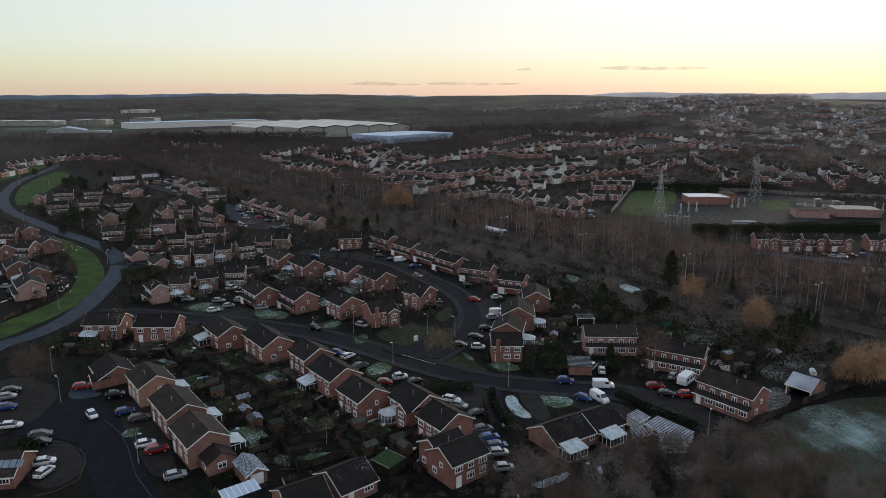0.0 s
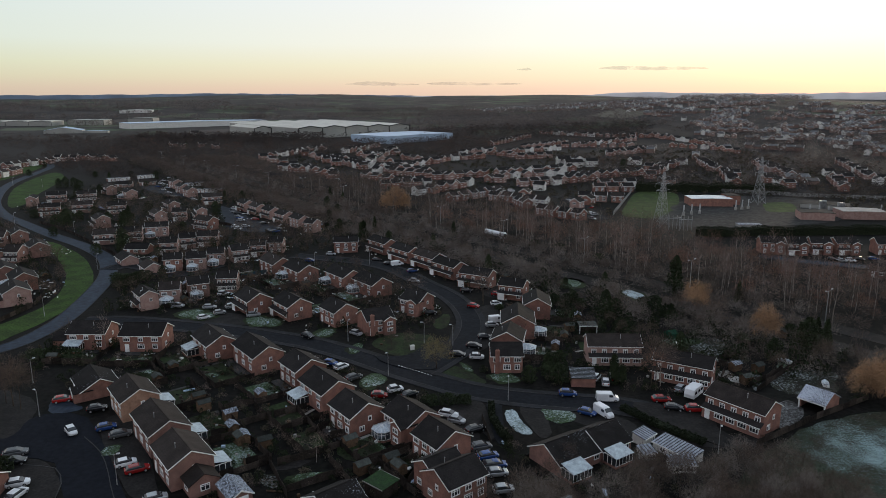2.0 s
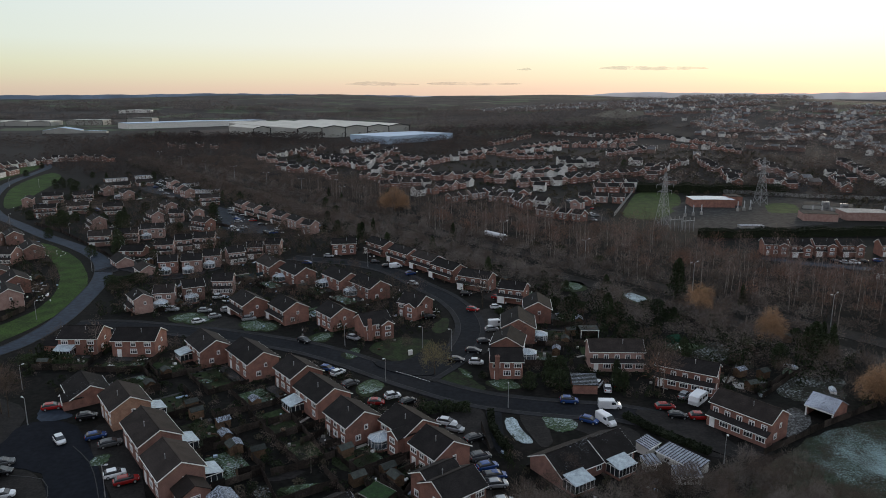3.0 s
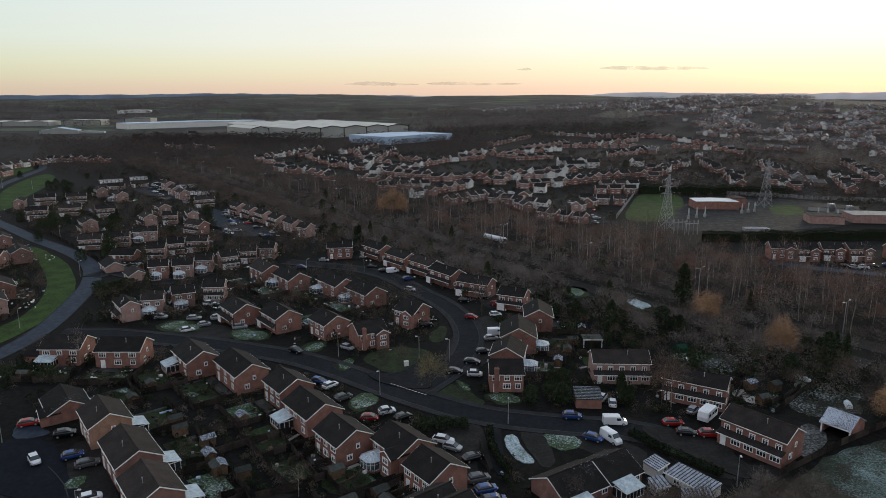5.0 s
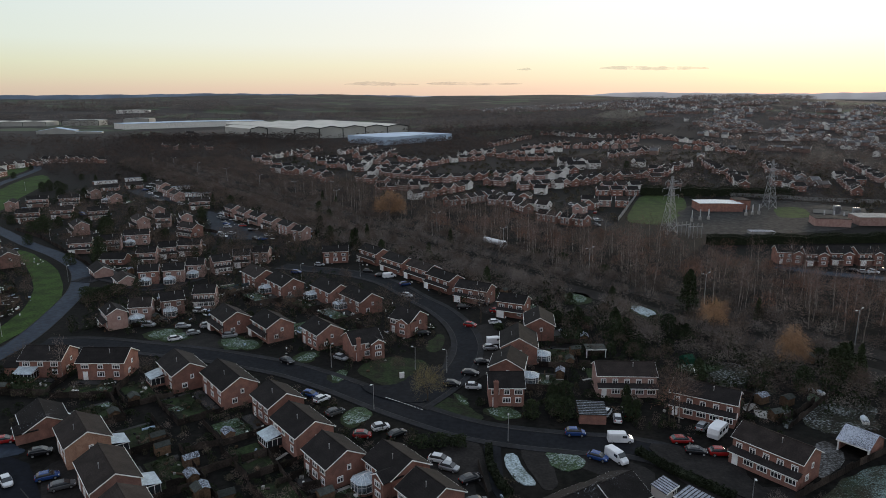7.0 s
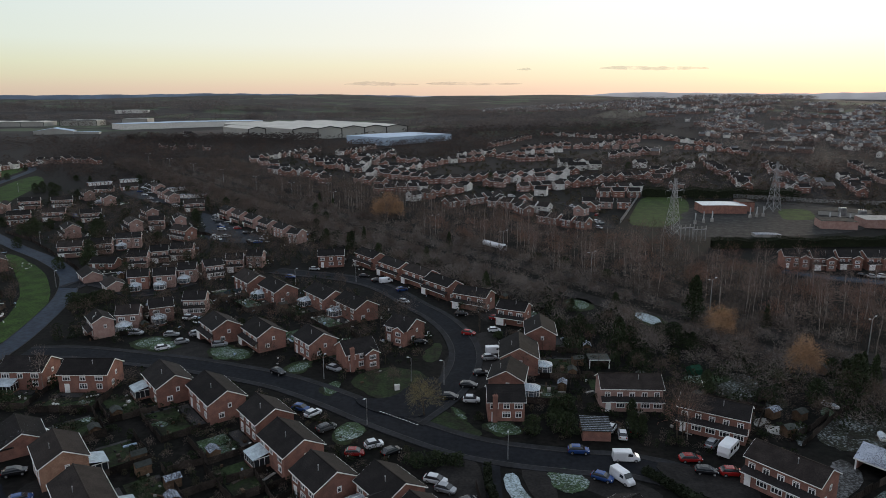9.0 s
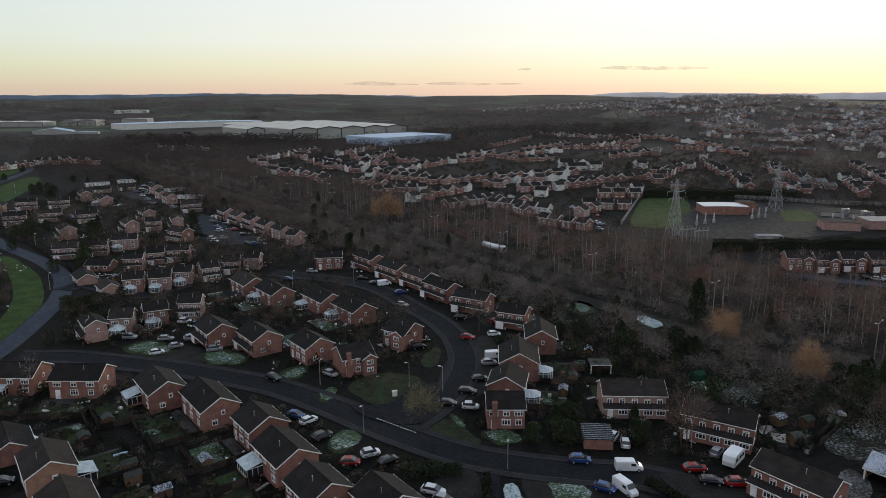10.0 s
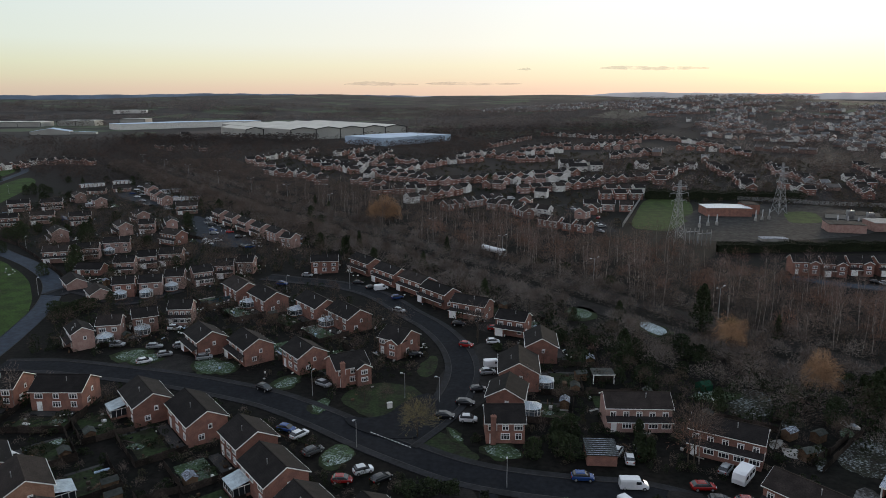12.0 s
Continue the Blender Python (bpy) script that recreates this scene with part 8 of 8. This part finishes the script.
def fence_run(a, b, mat=None, text="weathered close-boarded timber garden fence"):
    """A run of close-boarded panels between two places."""
    d = Vector(b) - Vector(a)
    n = max(1, round(d.length / 2.4))
    ang = math.degrees(math.atan2(d.y, d.x))
    ob = place(tagged(new("fence"), text, "fence", "garden fences"), pose(a[0], a[1], ground(*a), 0, 0, ang))
    for i in range(n):
        part("panel", shared(("panel",), fence_panel, mat or FENCE), mat or FENCE, ob, m=pose(i * d.length / n, 0, 0) @ Matrix.Diagonal((d.length / n / 2.4, 1, grng.uniform(.7, 1.0), 1)))
    return ob


def shed(x, y, turn, roof=None, mat=None):
    mat, roof = mat or SHED, roof or FELT
    ob = place(tagged(new("shed"), "small timber garden shed with a pitched roof", "shed", "garden sheds"), stand(x, y, turn))
    part("wall", shared(("shed_wall",), lambda: Shape().extrude([(-.95, -.2), (.95, -.2), (.95, 1.8), (0, 2.3), (-.95, 1.8)], "x", -1.3, 1.3), mat), mat, ob)
    for sg in (-1, 1):
        part("roof_slope", shared(("shed_roof", sg), lambda: Shape().slab((-1.42, sg * 1.1, 1.78), (1.42, sg * 1.1, 1.78), (1.42, 0, 2.38), (-1.42, 0, 2.38), .06), roof), roof, ob)
    part("door", shared(("shed_door",), lambda: Shape().box(-.4, .4, -.03, .03, .05, 1.75), mat), mat, ob, m=pose(1.32, 0, 0, 0, 0, 90))
    return ob


def quad(name, label, mat, m, x0, x1, y0, y1, lift):
    pts = [m @ Vector((x, y, 0)) for x, y in ((x0, y0), (x1, y0), (x1, y1), (x0, y1))]
    s = Shape().slab(*[(p.x, p.y, ground(p.x, p.y) + lift) for p in pts], .3)
    return tagged(new(name, s.mesh(name, mat)), label, "ground", kind="structure")


for a, b in zip(FIELD_FENCE, FIELD_FENCE[1:]):
    fence_run(a, b)
for x, y, turn, length, depth, rear in HOMES:
    if not rear or off_trunk(x, y) > -34:
        continue
    m = pose(x, y, 0, 0, 0, turn)
    w, e0 = length / 2 + 1.2, rear * depth / 2
    reach = 10.0 if y < 260 else 8.0
    clear = lambda px, py, g: free((m @ Vector((px, py, 0))).x, (m @ Vector((px, py, 0))).y, g)
    spots = [(w, e0 + rear * k) for k in (2.5, 5, 7.5)]
    at = lambda px, py: tuple((m @ Vector((px, py, 0)))[:2])
    if y < 330 and clear(w, e0 + rear * 4, -1.2) and clear(w, e0 + rear * 8, -.5):
        fence_run(at(w, e0 + rear * .5), at(w, e0 + rear * reach))
    if clear(0, e0 + rear * reach, 0):
        if y < 360:
            fence_run(at(-w, e0 + rear * reach), at(w, e0 + rear * reach))
        q = grng.random()
        if clear(w - 3, e0 + rear * (reach - 3), 0):
            quad("garden_lawn", "small winter garden lawn" if q > .3 else "small garden lawn with frost", FROST if q < .2 else LAWN, m, -w + 1, w - 1.5, *sorted((e0 + rear * 3.2, e0 + rear * (reach - 1.2))), .025)
        if grng.random() < .75:
            quad("patio", "pale paved patio behind a house", KERB, m, -w + 1.2, w - 2.5, *sorted((e0 + rear * .3, e0 + rear * 2.6)), .03)
        if grng.random() < .7:
            px, py = at(grng.choice((-1, 1)) * (w - 2), e0 + rear * (reach - 1.8))
            shed(px, py, turn + grng.choice((0, 90)), FROSTED if grng.random() < .12 else FELT)
        if grng.random() < .6:
            sx = grng.choice((-1, 1)) * (w - .9)
            quad("garden_path", "narrow concrete garden path", CONCRETE if grng.random() < .4 else KERB, m, sx - .4, sx + .4, *sorted((e0 + rear * 2.8, e0 + rear * (reach - .8))), .035)
        if grng.random() < .45:
            px, py = at(grng.uniform(-w + 2, w - 2), e0 + rear * grng.uniform(4, reach - 1.5))
            sheet("frost_patch", "frost lying on a garden lawn", FROST, [(px + grng.uniform(.8, 2.2) * math.cos(k), py + grng.uniform(.6, 1.6) * math.sin(k)) for k in (0, .9, 1.7, 2.6, 3.4, 4.2, 5.2)], .06, ragged=.2)
        for k in range(grng.randint(0, 1)):
            px, py = at(grng.uniform(-w + 1, w - 1), e0 + rear * grng.uniform(2, reach - 1))
            mat = grng.choice((CONCRETE, SHED, FENCE, KERB))
            b = grng.uniform(.25, .7)
            ob = place(tagged(new("garden_chest", shared(("garden_chest", round(b, 1)), lambda: Shape().box(-b, b, -b * .6, b * .6, 0, b).box(-b * 1.05, b * 1.05, -b * .65, b * .65, b, b * 1.12), mat)), "small lidded storage chest on a garden lawn", "chest", "garden chests"), stand(px, py, turn))

# small odds and ends that fill the gardens and forecourts, far too many to count
odds = {m.name: (Shape(), m) for m in (WHITE, CONCRETE, SHED, BLUECLAD, FENCE, RUBBER)}
for x, y, turn, length, depth, rear in HOMES:
    if off_trunk(x, y) > -30:
        continue
    m = pose(x, y, 0, 0, 0, turn)
    for k in range(18 if y < 200 else 20 if y < 300 else 16):
        sg = grng.choice((-1, 1, rear or 1, rear or 1))
        p = m @ Vector((grng.uniform(-.5, .5) * (length + 2), sg * (depth / 2 + grng.uniform(.4, 9)), 0))
        if (int(p.x // 3), int(p.y // 3)) in taken:
            continue
        s, a, b, h = grng.choice([odds[k.name][0] for k in ((WHITE, CONCRETE, SHED, SHED, BLUECLAD, FENCE, FENCE, RUBBER, RUBBER) if y < 200 else (WHITE, WHITE, CONCRETE, BLUECLAD, SHED))]), grng.uniform(.08, .4), grng.uniform(.08, .32), grng.uniform(.08, .6)
        if grng.random() < .2:
            a, h = grng.uniform(.7, 1.6), grng.uniform(.05, .3)
        spin = pose(p.x, p.y, ground(p.x, p.y), 0, 0, grng.uniform(0, 180))
        box = Shape().extrude([(-a, -b), (a, -b), (a * .9, b), (-a * .95, b)], "z", 0, h)
        s.add([spin @ Vector(v) for v in box.v], box.f)
for s, m in odds.values():
    tagged(new("garden_clutter", s.mesh("garden_clutter", m)), "pots, bins, toys and timber lying about gardens", "clutter", kind="stuff")
# evergreens among the scrub behind the gardens
for i in range(26):
    s, o = grng.uniform(-260, 330), grng.uniform(-42, -18)
    p = TRUNK + ALONG * s + ACROSS * o
    if p.y > 90 and free(p.x, p.y, 3):
        evergreen(p.x, p.y, grng.uniform(4, 9), grng.uniform(1.4, 2.6), grng.choice((.15, .85)))


# ---- outbuildings and odd things ----
def annex(x, y, turn, length, depth):
    """Low extension with white walls under a ribbed, frosted lean-to roof."""
    L, D = length / 2, depth / 2
    ob = place(tagged(new("annex"), "low white-walled extension under a frosted ribbed roof", "annex"), stand(x, y, turn, .45))
    part("wall", Shape().extrude([(-D, -.4), (D, -.4), (D, 2.5), (-D, 2.0)], "x", -L, L), RENDERED, ob)
    roof = part("roof", Shape().slab((-L - .2, -D - .25, 2.05), (L + .2, -D - .25, 2.05), (L + .2, D + .1, 2.62), (-L - .2, D + .1, 2.62), .1), RIBBED, ob)
    n = max(4, int(length / .55))
    for i in range(n + 1):
        a = -L - .2 + (length + .4) * i / n
        part("rib", Shape().slab((a - .07, -D - .25, 2.11), (a + .07, -D - .25, 2.11), (a + .07, D + .1, 2.68), (a - .07, D + .1, 2.68), .05), DARKCLAD, roof)
    part("fascia", Shape().box(-L - .2, L + .2, -D - .31, -D - .25, 1.85, 2.1), WHITE, ob)
    for a in (-L * .45, L * .45):
        if length > 4 or a > 0:
            window(ob, pose(a, -D - .02, .8), 1.3, 1.0, 1)
    return ob


def tent(x, y, turn):
    ob = place(tagged(new("tent"), "small dark green canvas garden tent", "tent"), stand(x, y, turn))
    part("canvas", Shape().extrude([(-1.2, 0), (1.2, 0), (1.3, 1.5), (0, 2.3), (-1.3, 1.5)], "x", -1.4, 1.4), GREENCLOTH, ob)
    part("flap", Shape().box(-.5, .5, -.02, .02, 0, 1.7), GREENCLOTH, ob, m=pose(1.42, 0, 0, 0, 0, 90))
    return ob


def summerhouse(x, y, turn):
    ob = place(tagged(new("summerhouse"), "dark flat-roofed garden room with white posts", "shed"), stand(x, y, turn))
    part("wall", Shape().box(-2.3, 2.3, .3, 2.6, -.2, 2.2), FENCE, ob)
    part("roof", Shape().slab((-2.6, -.9, 2.3), (2.6, -.9, 2.3), (2.6, 2.8, 2.5), (-2.6, 2.8, 2.5), .15), FELT, ob)
    part("fascia", Shape().box(-2.6, 2.6, -.97, -.9, 2.1, 2.32), WHITE, ob)
    for a in (-2.4, 2.4):
        part("post", Shape().box(a - .1, a + .1, -.85, -.65, -.2, 2.15), WHITE, ob)
    return ob


def boat(x, y, turn):
    """Covered dinghy on the ground."""
    ob = place(tagged(new("dinghy"), "small white dinghy under a pale cover on rough ground", "boat"), stand(x, y, turn))
    part("hull", Shape().extrude([(-1.7, -.6), (1.0, -.65), (1.9, 0), (1.0, .65), (-1.7, .6)], "z", 0, .6), WHITE, ob)
    part("cover", Shape().extrude([(-.68, .6), (.68, .6), (.1, .95), (-.1, .95)], "x", -1.6, 1.1), CLEAR, ob)
    return ob


def board(x, y, turn):
    return place(tagged(new("panel_board", Shape().slab((-.4, 0, 0), (.4, 0, 0), (.4, .8, 1.9), (-.4, .8, 1.9), .05).mesh("panel_board", WHITE)), "white board leaning in a garden", "board"), stand(x, y, turn))


def green_shed(x, y, turn):
    ob = place(tagged(new("shed"), "square garden shed with a mossy green felt roof", "shed"), stand(x, y, turn))
    part("wall", Shape().box(-2.0, 2.0, -2.0, 2.0, -.3, 2.1), FENCE, ob)
    part("roof", Shape().slab((-2.2, -2.2, 2.15), (2.2, -2.2, 2.15), (2.2, 2.2, 2.4), (-2.2, 2.2, 2.4), .12), MOSS, ob)
    for a in (-2.24, 2.2):
        part("fascia", Shape().slab((a, -2.2, 2.2), (a + .05, -2.2, 2.2), (a + .05, 2.2, 2.45), (a, 2.2, 2.45), .2), CONCRETE, ob)
    return ob


# things in the plots beside the rough field and below the near houses
tent(63.7, 185.9, 20)
sheet("frost_patch", "frost lying thinly on rough ground", THINFROST, [(67.9, 187.3), (74.1, 187.3), (78.1, 182.5), (73.3, 173.1), (67.0, 170.2), (64.6, 176.1)], .05, ragged=.3)
sheet("frost_patch", "frost lying thinly on rough ground", THINFROST, [(85.9, 162.2), (92.9, 164.0), (96.4, 160.2), (88.9, 152.0), (86.1, 156.5)], .05, ragged=.3)
sheet("frost_patch", "frost lying thinly on rough ground", THINFROST, [(73.7, 171.4), (79.6, 173.1), (77.8, 167.5), (72.6, 165.8)], .05, ragged=.3)
sheet("frost_patch", "frost lying thinly on rough ground", THINFROST, [(74.1, 159.7), (77.2, 160.7), (73.8, 152.0), (70.6, 150.5)], .05, ragged=.3)
sheet("frost_patch", "frost lying thinly on rough ground", FROST, [(61.9, 230.3), (67.6, 229.2), (68.0, 217.4), (64.4, 218.8)], .05, ragged=.3)
sheet("frost_patch", "frost lying thinly on rough ground", FROST, [(84.1, 167.5), (86.5, 167.5), (85.8, 164.0), (82.1, 162.7)], .05, ragged=.3)
fence_run((71.7, 150.5), (88.3, 165.8))
fence_run((88.0, 165.8), (93.8, 167.5))
fence_run((72.0, 170.2), (82.6, 176.7))
shed(77.1, 162.2, 30, FELT)
shed(36.7, 191.9, 10, FELT)
shed(95.1, 186.6, 50, FELT)
shed(71.4, 155.4, 20, FELT)
shed(72.0, 163.2, 30, FROSTED)
summerhouse(41.6, 190.1, 0)
boat(86.8, 168.0, -52)
boat(89.2, 154.2, 70)
board(63.2, 178.0, 60)
board(64.2, 179.3, 75)
sheet("patio", "pale concrete slab beside a house", CONCRETE, [(68.4, 159.7), (72.0, 158.9), (70.6, 155.4), (67.7, 155.8)], .05, ragged=.3)
sheet("patio", "pale concrete slab beside a house", CONCRETE, [(67.2, 162.2), (70.6, 163.2), (70.0, 160.7), (66.0, 158.2)], .05, ragged=.3)
annex(44.3, 122.6, -54, 8.2, 3.8)
annex(43.3, 117.5, 2, 4.4, 2.7)
annex(39.5, 127.7, 42, 3.7, 2.7)
annex(38.1, 121.4, 17, 2.6, 2.3)
fence_run((-73.6, 249.7), (-64.4, 258.6), TEAL, "blue painted close-boarded garden fence")
green_shed(-9.7, 110.3, 53)
fence_run((-29.2, 118.8), (-23.0, 121.9))
fence_run((-31.2, 119.9), (-25.2, 108.4))
fence_run((-25.6, 110.3), (-16.8, 115.8))
fence_run((-20.0, 119.9), (-15.4, 113.0))
fence_run((-15.0, 118.8), (-4.4, 126.0))
fence_run((-21.3, 128.5), (-16.9, 131.0))
fence_run((-6.0, 110.3), (-3.8, 116.6))
fence_run((-45.9, 141.5), (-40.4, 144.5))
fence_run((-41.1, 133.1), (-35.0, 138.0))
fence_run((-34.4, 138.0), (-28.3, 141.5))
fence_run((-26.3, 130.5), (-22.0, 133.6))
fence_run((-44.6, 129.2), (-40.7, 131.8))
fence_run((-9.1, 104.9), (-3.8, 107.0))
fence_run((-7.9, 101.5), (-6.2, 105.6))
fence_run((-34.9, 118.8), (-31.1, 121.0))
fence_run((-29.9, 140.0), (-20.8, 125.6))
shed(-33.3, 125.6, 30, FELT)
shed(-37.8, 127.5, 120, FROSTED)
shed(-9.9, 131.8, 0, FELT)
shed(-13.7, 116.6, 38, FELT)
shed(-50.3, 141.5, 38, FELT)
shed(-43.4, 137.2, 38, FROSTED)
sheet("garden_lawn", "small winter garden lawn", LAWN, [(-20.8, 125.1), (-16.7, 129.2), (-11.9, 126.8), (-10.5, 123.2), (-15.5, 118.8)], .05, ragged=.3)
sheet("garden_bed", "dark dug garden bed", DRIVE, [(-30.4, 117.7), (-24.6, 121.4), (-23.2, 119.6), (-28.5, 116.6)], .05, ragged=.3)
sheet("frost_patch", "frost lying thinly on rough ground", THINFROST, [(-31.8, 115.0), (-29.1, 116.6), (-26.6, 112.6), (-28.7, 110.7)], .05, ragged=.3)
for a, b in (((-212.2, 361.1), (-186.4, 339.8)), ((-186.4, 339.8), (-161.8, 313.4)), ((-161.8, 313.4), (-139.1, 288.6)), ((-139.1, 288.6), (-130.4, 277.2)), ((-126.8, 176.0), (-130.5, 192.0)), ((-131.0, 194.0), (-129.5, 214.0)), ((-130.0, 216.0), (-136.5, 240.0))):
    fence_run(a, b, text="weathered timber fence along the road verge")
house(-142.9, 317.0, 17, 8.0, 6.3, "p", brick=2, eave=4.8)


def garage_row(ax, ay, bx, by):
    """A block of flat-roofed garages with pale doors."""
    d = Vector((bx - ax, by - ay))
    n = max(2, round(d.length / 2.9))
    ob = place(tagged(new("garage_block"), "low block of flat-roofed garages with pale doors", "garage", "garage blocks"), pose(ax, ay, ground(ax, ay), 0, 0, math.degrees(math.atan2(d.y, d.x))))
    part("wall", Shape().box(0, d.length, 0, 5.2, -.5, 2.25), BRICKS[1], ob)
    part("roof", Shape().slab((-.15, -.2, 2.42), (d.length + .15, -.2, 2.42), (d.length + .15, 5.3, 2.34), (-.15, 5.3, 2.34), .14), SHEETING, ob)
    part("fascia", Shape().box(-.15, d.length + .15, -.26, -.2, 2.2, 2.44), WHITE, ob)
    for i in range(n):
        part("garage_door", shared(("garage_door", 2.2), garage_door, WHITE), WHITE, ob, m=pose((i + .5) * d.length / n, -.02, 0))
    return ob


garage_row(-188.0, 500.0, -176.0, 511.5)
garage_row(-169.0, 474.0, -153.0, 474.5)
garage_row(-256.0, 528.0, -243.0, 538.0)
garage_row(-241.0, 545.0, -229.0, 551.0)
for x, y, h, r in ((-193.0, 353.0, 9, 4.0), (-158.0, 344.0, 10, 4.0), (-137.0, 294.0, 8, 3.6), (-127.0, 386.0, 8, 3.0), (-199.5, 353.5, 6, 3.0), (-267.0, 500.0, 7, 3.2), (-234.0, 471.0, 6, 2.6), (-174.0, 407.0, 5, 2.6)):
    evergreen(x, y, h, r, .15)
for x, y in ((-173.2, 404.0), (-205.0, 380.0), (-216.0, 372.0), (-150.0, 330.0), (-128.0, 312.0), (-98.0, 330.0), (-60.0, 316.0), (-52.0, 308.0), (-30.0, 322.0), (-66.0, 372.0), (-46.0, 352.0)):
    tree(x, y, "oak", .75)
for x, y, turn, c in ((-210.6, 516.2, 20, "white"), (-203.8, 506.5, 10, "silver"), (-206.2, 500.2, 30, "blue"), (-123.5, 406.6, -30, "silver"), (-116.5, 390.7, 20, "grey"), (-115.5, 400.5, -20, "red"), (-104.8, 348.2, 10, "silver"), (-120.8, 357.5, 0, "white")):
    car(x, y, turn, c)


# the front gardens below the street
HEDGED = [(11.0, 142.6), (10.8, 136.9), (12.0, 130.4), (13.6, 126.6)]
for a, b in zip(HEDGED, HEDGED[1:]):
    hedge(*a, *b, 1.6, 1.3, "clipped dark hedge along a front garden")


# switchgear of the substation
def transformer(x, y, turn, height):
    """Ribbed grey transformer tank with three bushings on a concrete plinth."""
    ob = place(tagged(new("transformer"), "tall grey ribbed transformer in the substation", "transformer", "transformers"), stand(x, y, turn))
    part("plinth", shared(("plinth",), lambda: Shape().box(-2.4, 2.4, -2.0, 2.0, -.4, .5), CONCRETE), CONCRETE, ob)
    part("tank", shared(("tank", height), lambda: Shape().box(-1.7, 1.7, -1.2, 1.2, .5, height), STEEL), STEEL, ob)
    for i in range(7):
        part("radiator", shared(("radiator", height), lambda: Shape().box(-.09, .09, -.5, .5, .9, height - .5), STEEL), STEEL, ob, m=pose(-1.5 + .5 * i, -1.72, 0))
    for i in range(3):
        part("bushing", shared(("bushing",), lambda: Shape().tube((0, 0, 0), (0, 0, .5), .25, .2, 8).tube((0, 0, .5), (0, 0, 1.5), .14, .08, 8), LEADED), LEADED, ob, m=pose(-1.1 + 1.1 * i, 0, height))
    return ob


transformer(226.0, 408.0, -10, 5.2)
transformer(233.5, 402.0, -10, 4.8)
for x, y in ((208.0, 388.0), (211.0, 384.0), (214.0, 380.0), (247.0, 386.0), (250.5, 384.0), (254.0, 382.0)):
    insulator(x, y)


def gantry(x, y, turn):
    """Portal of steel tubes carrying insulators beside the pylon."""
    ob = place(tagged(new("gantry"), "pale steel switchgear gantry below a pylon", "gantry"), stand(x, y, turn))
    for a in (-3.5, -1.2, 1.2, 3.5):
        part("post", shared(("gantry_post",), lambda: Shape().tube((0, 0, -.3), (0, 0, 5.6), .16, .12, 6), STEEL), STEEL, ob, m=pose(a, 0, 0))
        part("insulator", shared(("gantry_insulator",), lambda: Shape().tube((0, 0, 5.8), (0, 0, 7.2), .28, .16, 8), CONCRETE), CONCRETE, ob, m=pose(a, 0, 0))
    part("beam", Shape().box(-3.8, 3.8, -.16, .16, 5.5, 5.8), STEEL, ob)
    return ob


gantry(117.5, 345.0, 15)
gantry(121.5, 341.0, 15)


# between the street and the bungalows
for a, b in zip([(38.9, 141.5), (43.6, 134.4), (48.3, 129.0), (50.8, 126.3)], [(43.6, 134.4), (48.3, 129.0), (50.8, 126.3)]):
    hedge(*a, *b, 1.25, 2.0, "overgrown dark hedge below the street")
sheet("driveway", "brown paved parking beside the end house", DRIVE, [(0.9, 141.3), (5.5, 146.7), (9.6, 145.8), (10.3, 135.9), (10.7, 126.7), (7.9, 132.2), (4.0, 134.4)], 0.07, ragged=.1)
sheet("driveway", "dark asphalt lane between front gardens", ASPHALT, [(9.9, 146.2), (13.5, 146.7), (12.9, 135.9), (13.3, 126.3), (10.8, 126.3), (10.3, 135.9)], 0.075, ragged=.1)
fence_run((8.7, 136.6), (9.9, 126.3), text="low pale edging fence beside the parking")


def outhouse(x, y, turn):
    """Small brick garage under a single slope of dark ribbed sheeting."""
    ob = place(tagged(new("outhouse"), "small brick garage with a dark ribbed roof", "garage"), stand(x, y, turn))
    part("wall", Shape().extrude([(-2.4, -.4), (2.4, -.4), (2.4, 2.7), (-2.4, 2.2)], "x", -2.7, 2.7), BRICKS[0], ob)
    roof = part("roof", Shape().slab((-2.9, -2.7, 2.28), (2.9, -2.7, 2.28), (2.9, 2.6, 2.86), (-2.9, 2.6, 2.86), .12), FELT, ob)
    for i in range(9):
        part("batten", shared(("batten",), lambda: Shape().box(-2.9, 2.9, -.06, .06, 0, .07), SHEETING), SHEETING, roof, m=pose(0, -2.5 + .62 * i, 2.29 + .068 * i))
    part("door", Shape().box(-.5, .5, -.04, .04, 0, 2.0), WHITE, ob, m=pose(2.72, 0, 0, 0, 0, 90))
    return ob


outhouse(33.1, 155.3, -4)
evergreen(40.6, 154.5, 3.2, 1.0, .15)
for a, b in zip([(70.8, 152.8), (76.7, 157.1), (83.8, 163.3)], [(76.7, 157.1), (83.8, 163.3)]):
    fence_run(a, b)
car(38.3, 154.3, 80, "white")
car(40.9, 156.3, 80, "black")

# kerbs round the close
for points in ([(-78.0, 119.6), (-74.8, 118.8), (-68.8, 117.7), (-65.0, 112.6), (-63.3, 107.0), (-65.3, 103.5), (-68.1, 101.9)], [(-69.6, 129.3), (-63.4, 123.3), (-58.5, 116.0), (-54.2, 108.8), (-48.2, 101.5)]):
    tagged(new("kerb", ribbon(points, -.08, .08, .15, .4).mesh("kerb", KERB)), "worn concrete kerb round the close", "kerb", kind="structure")
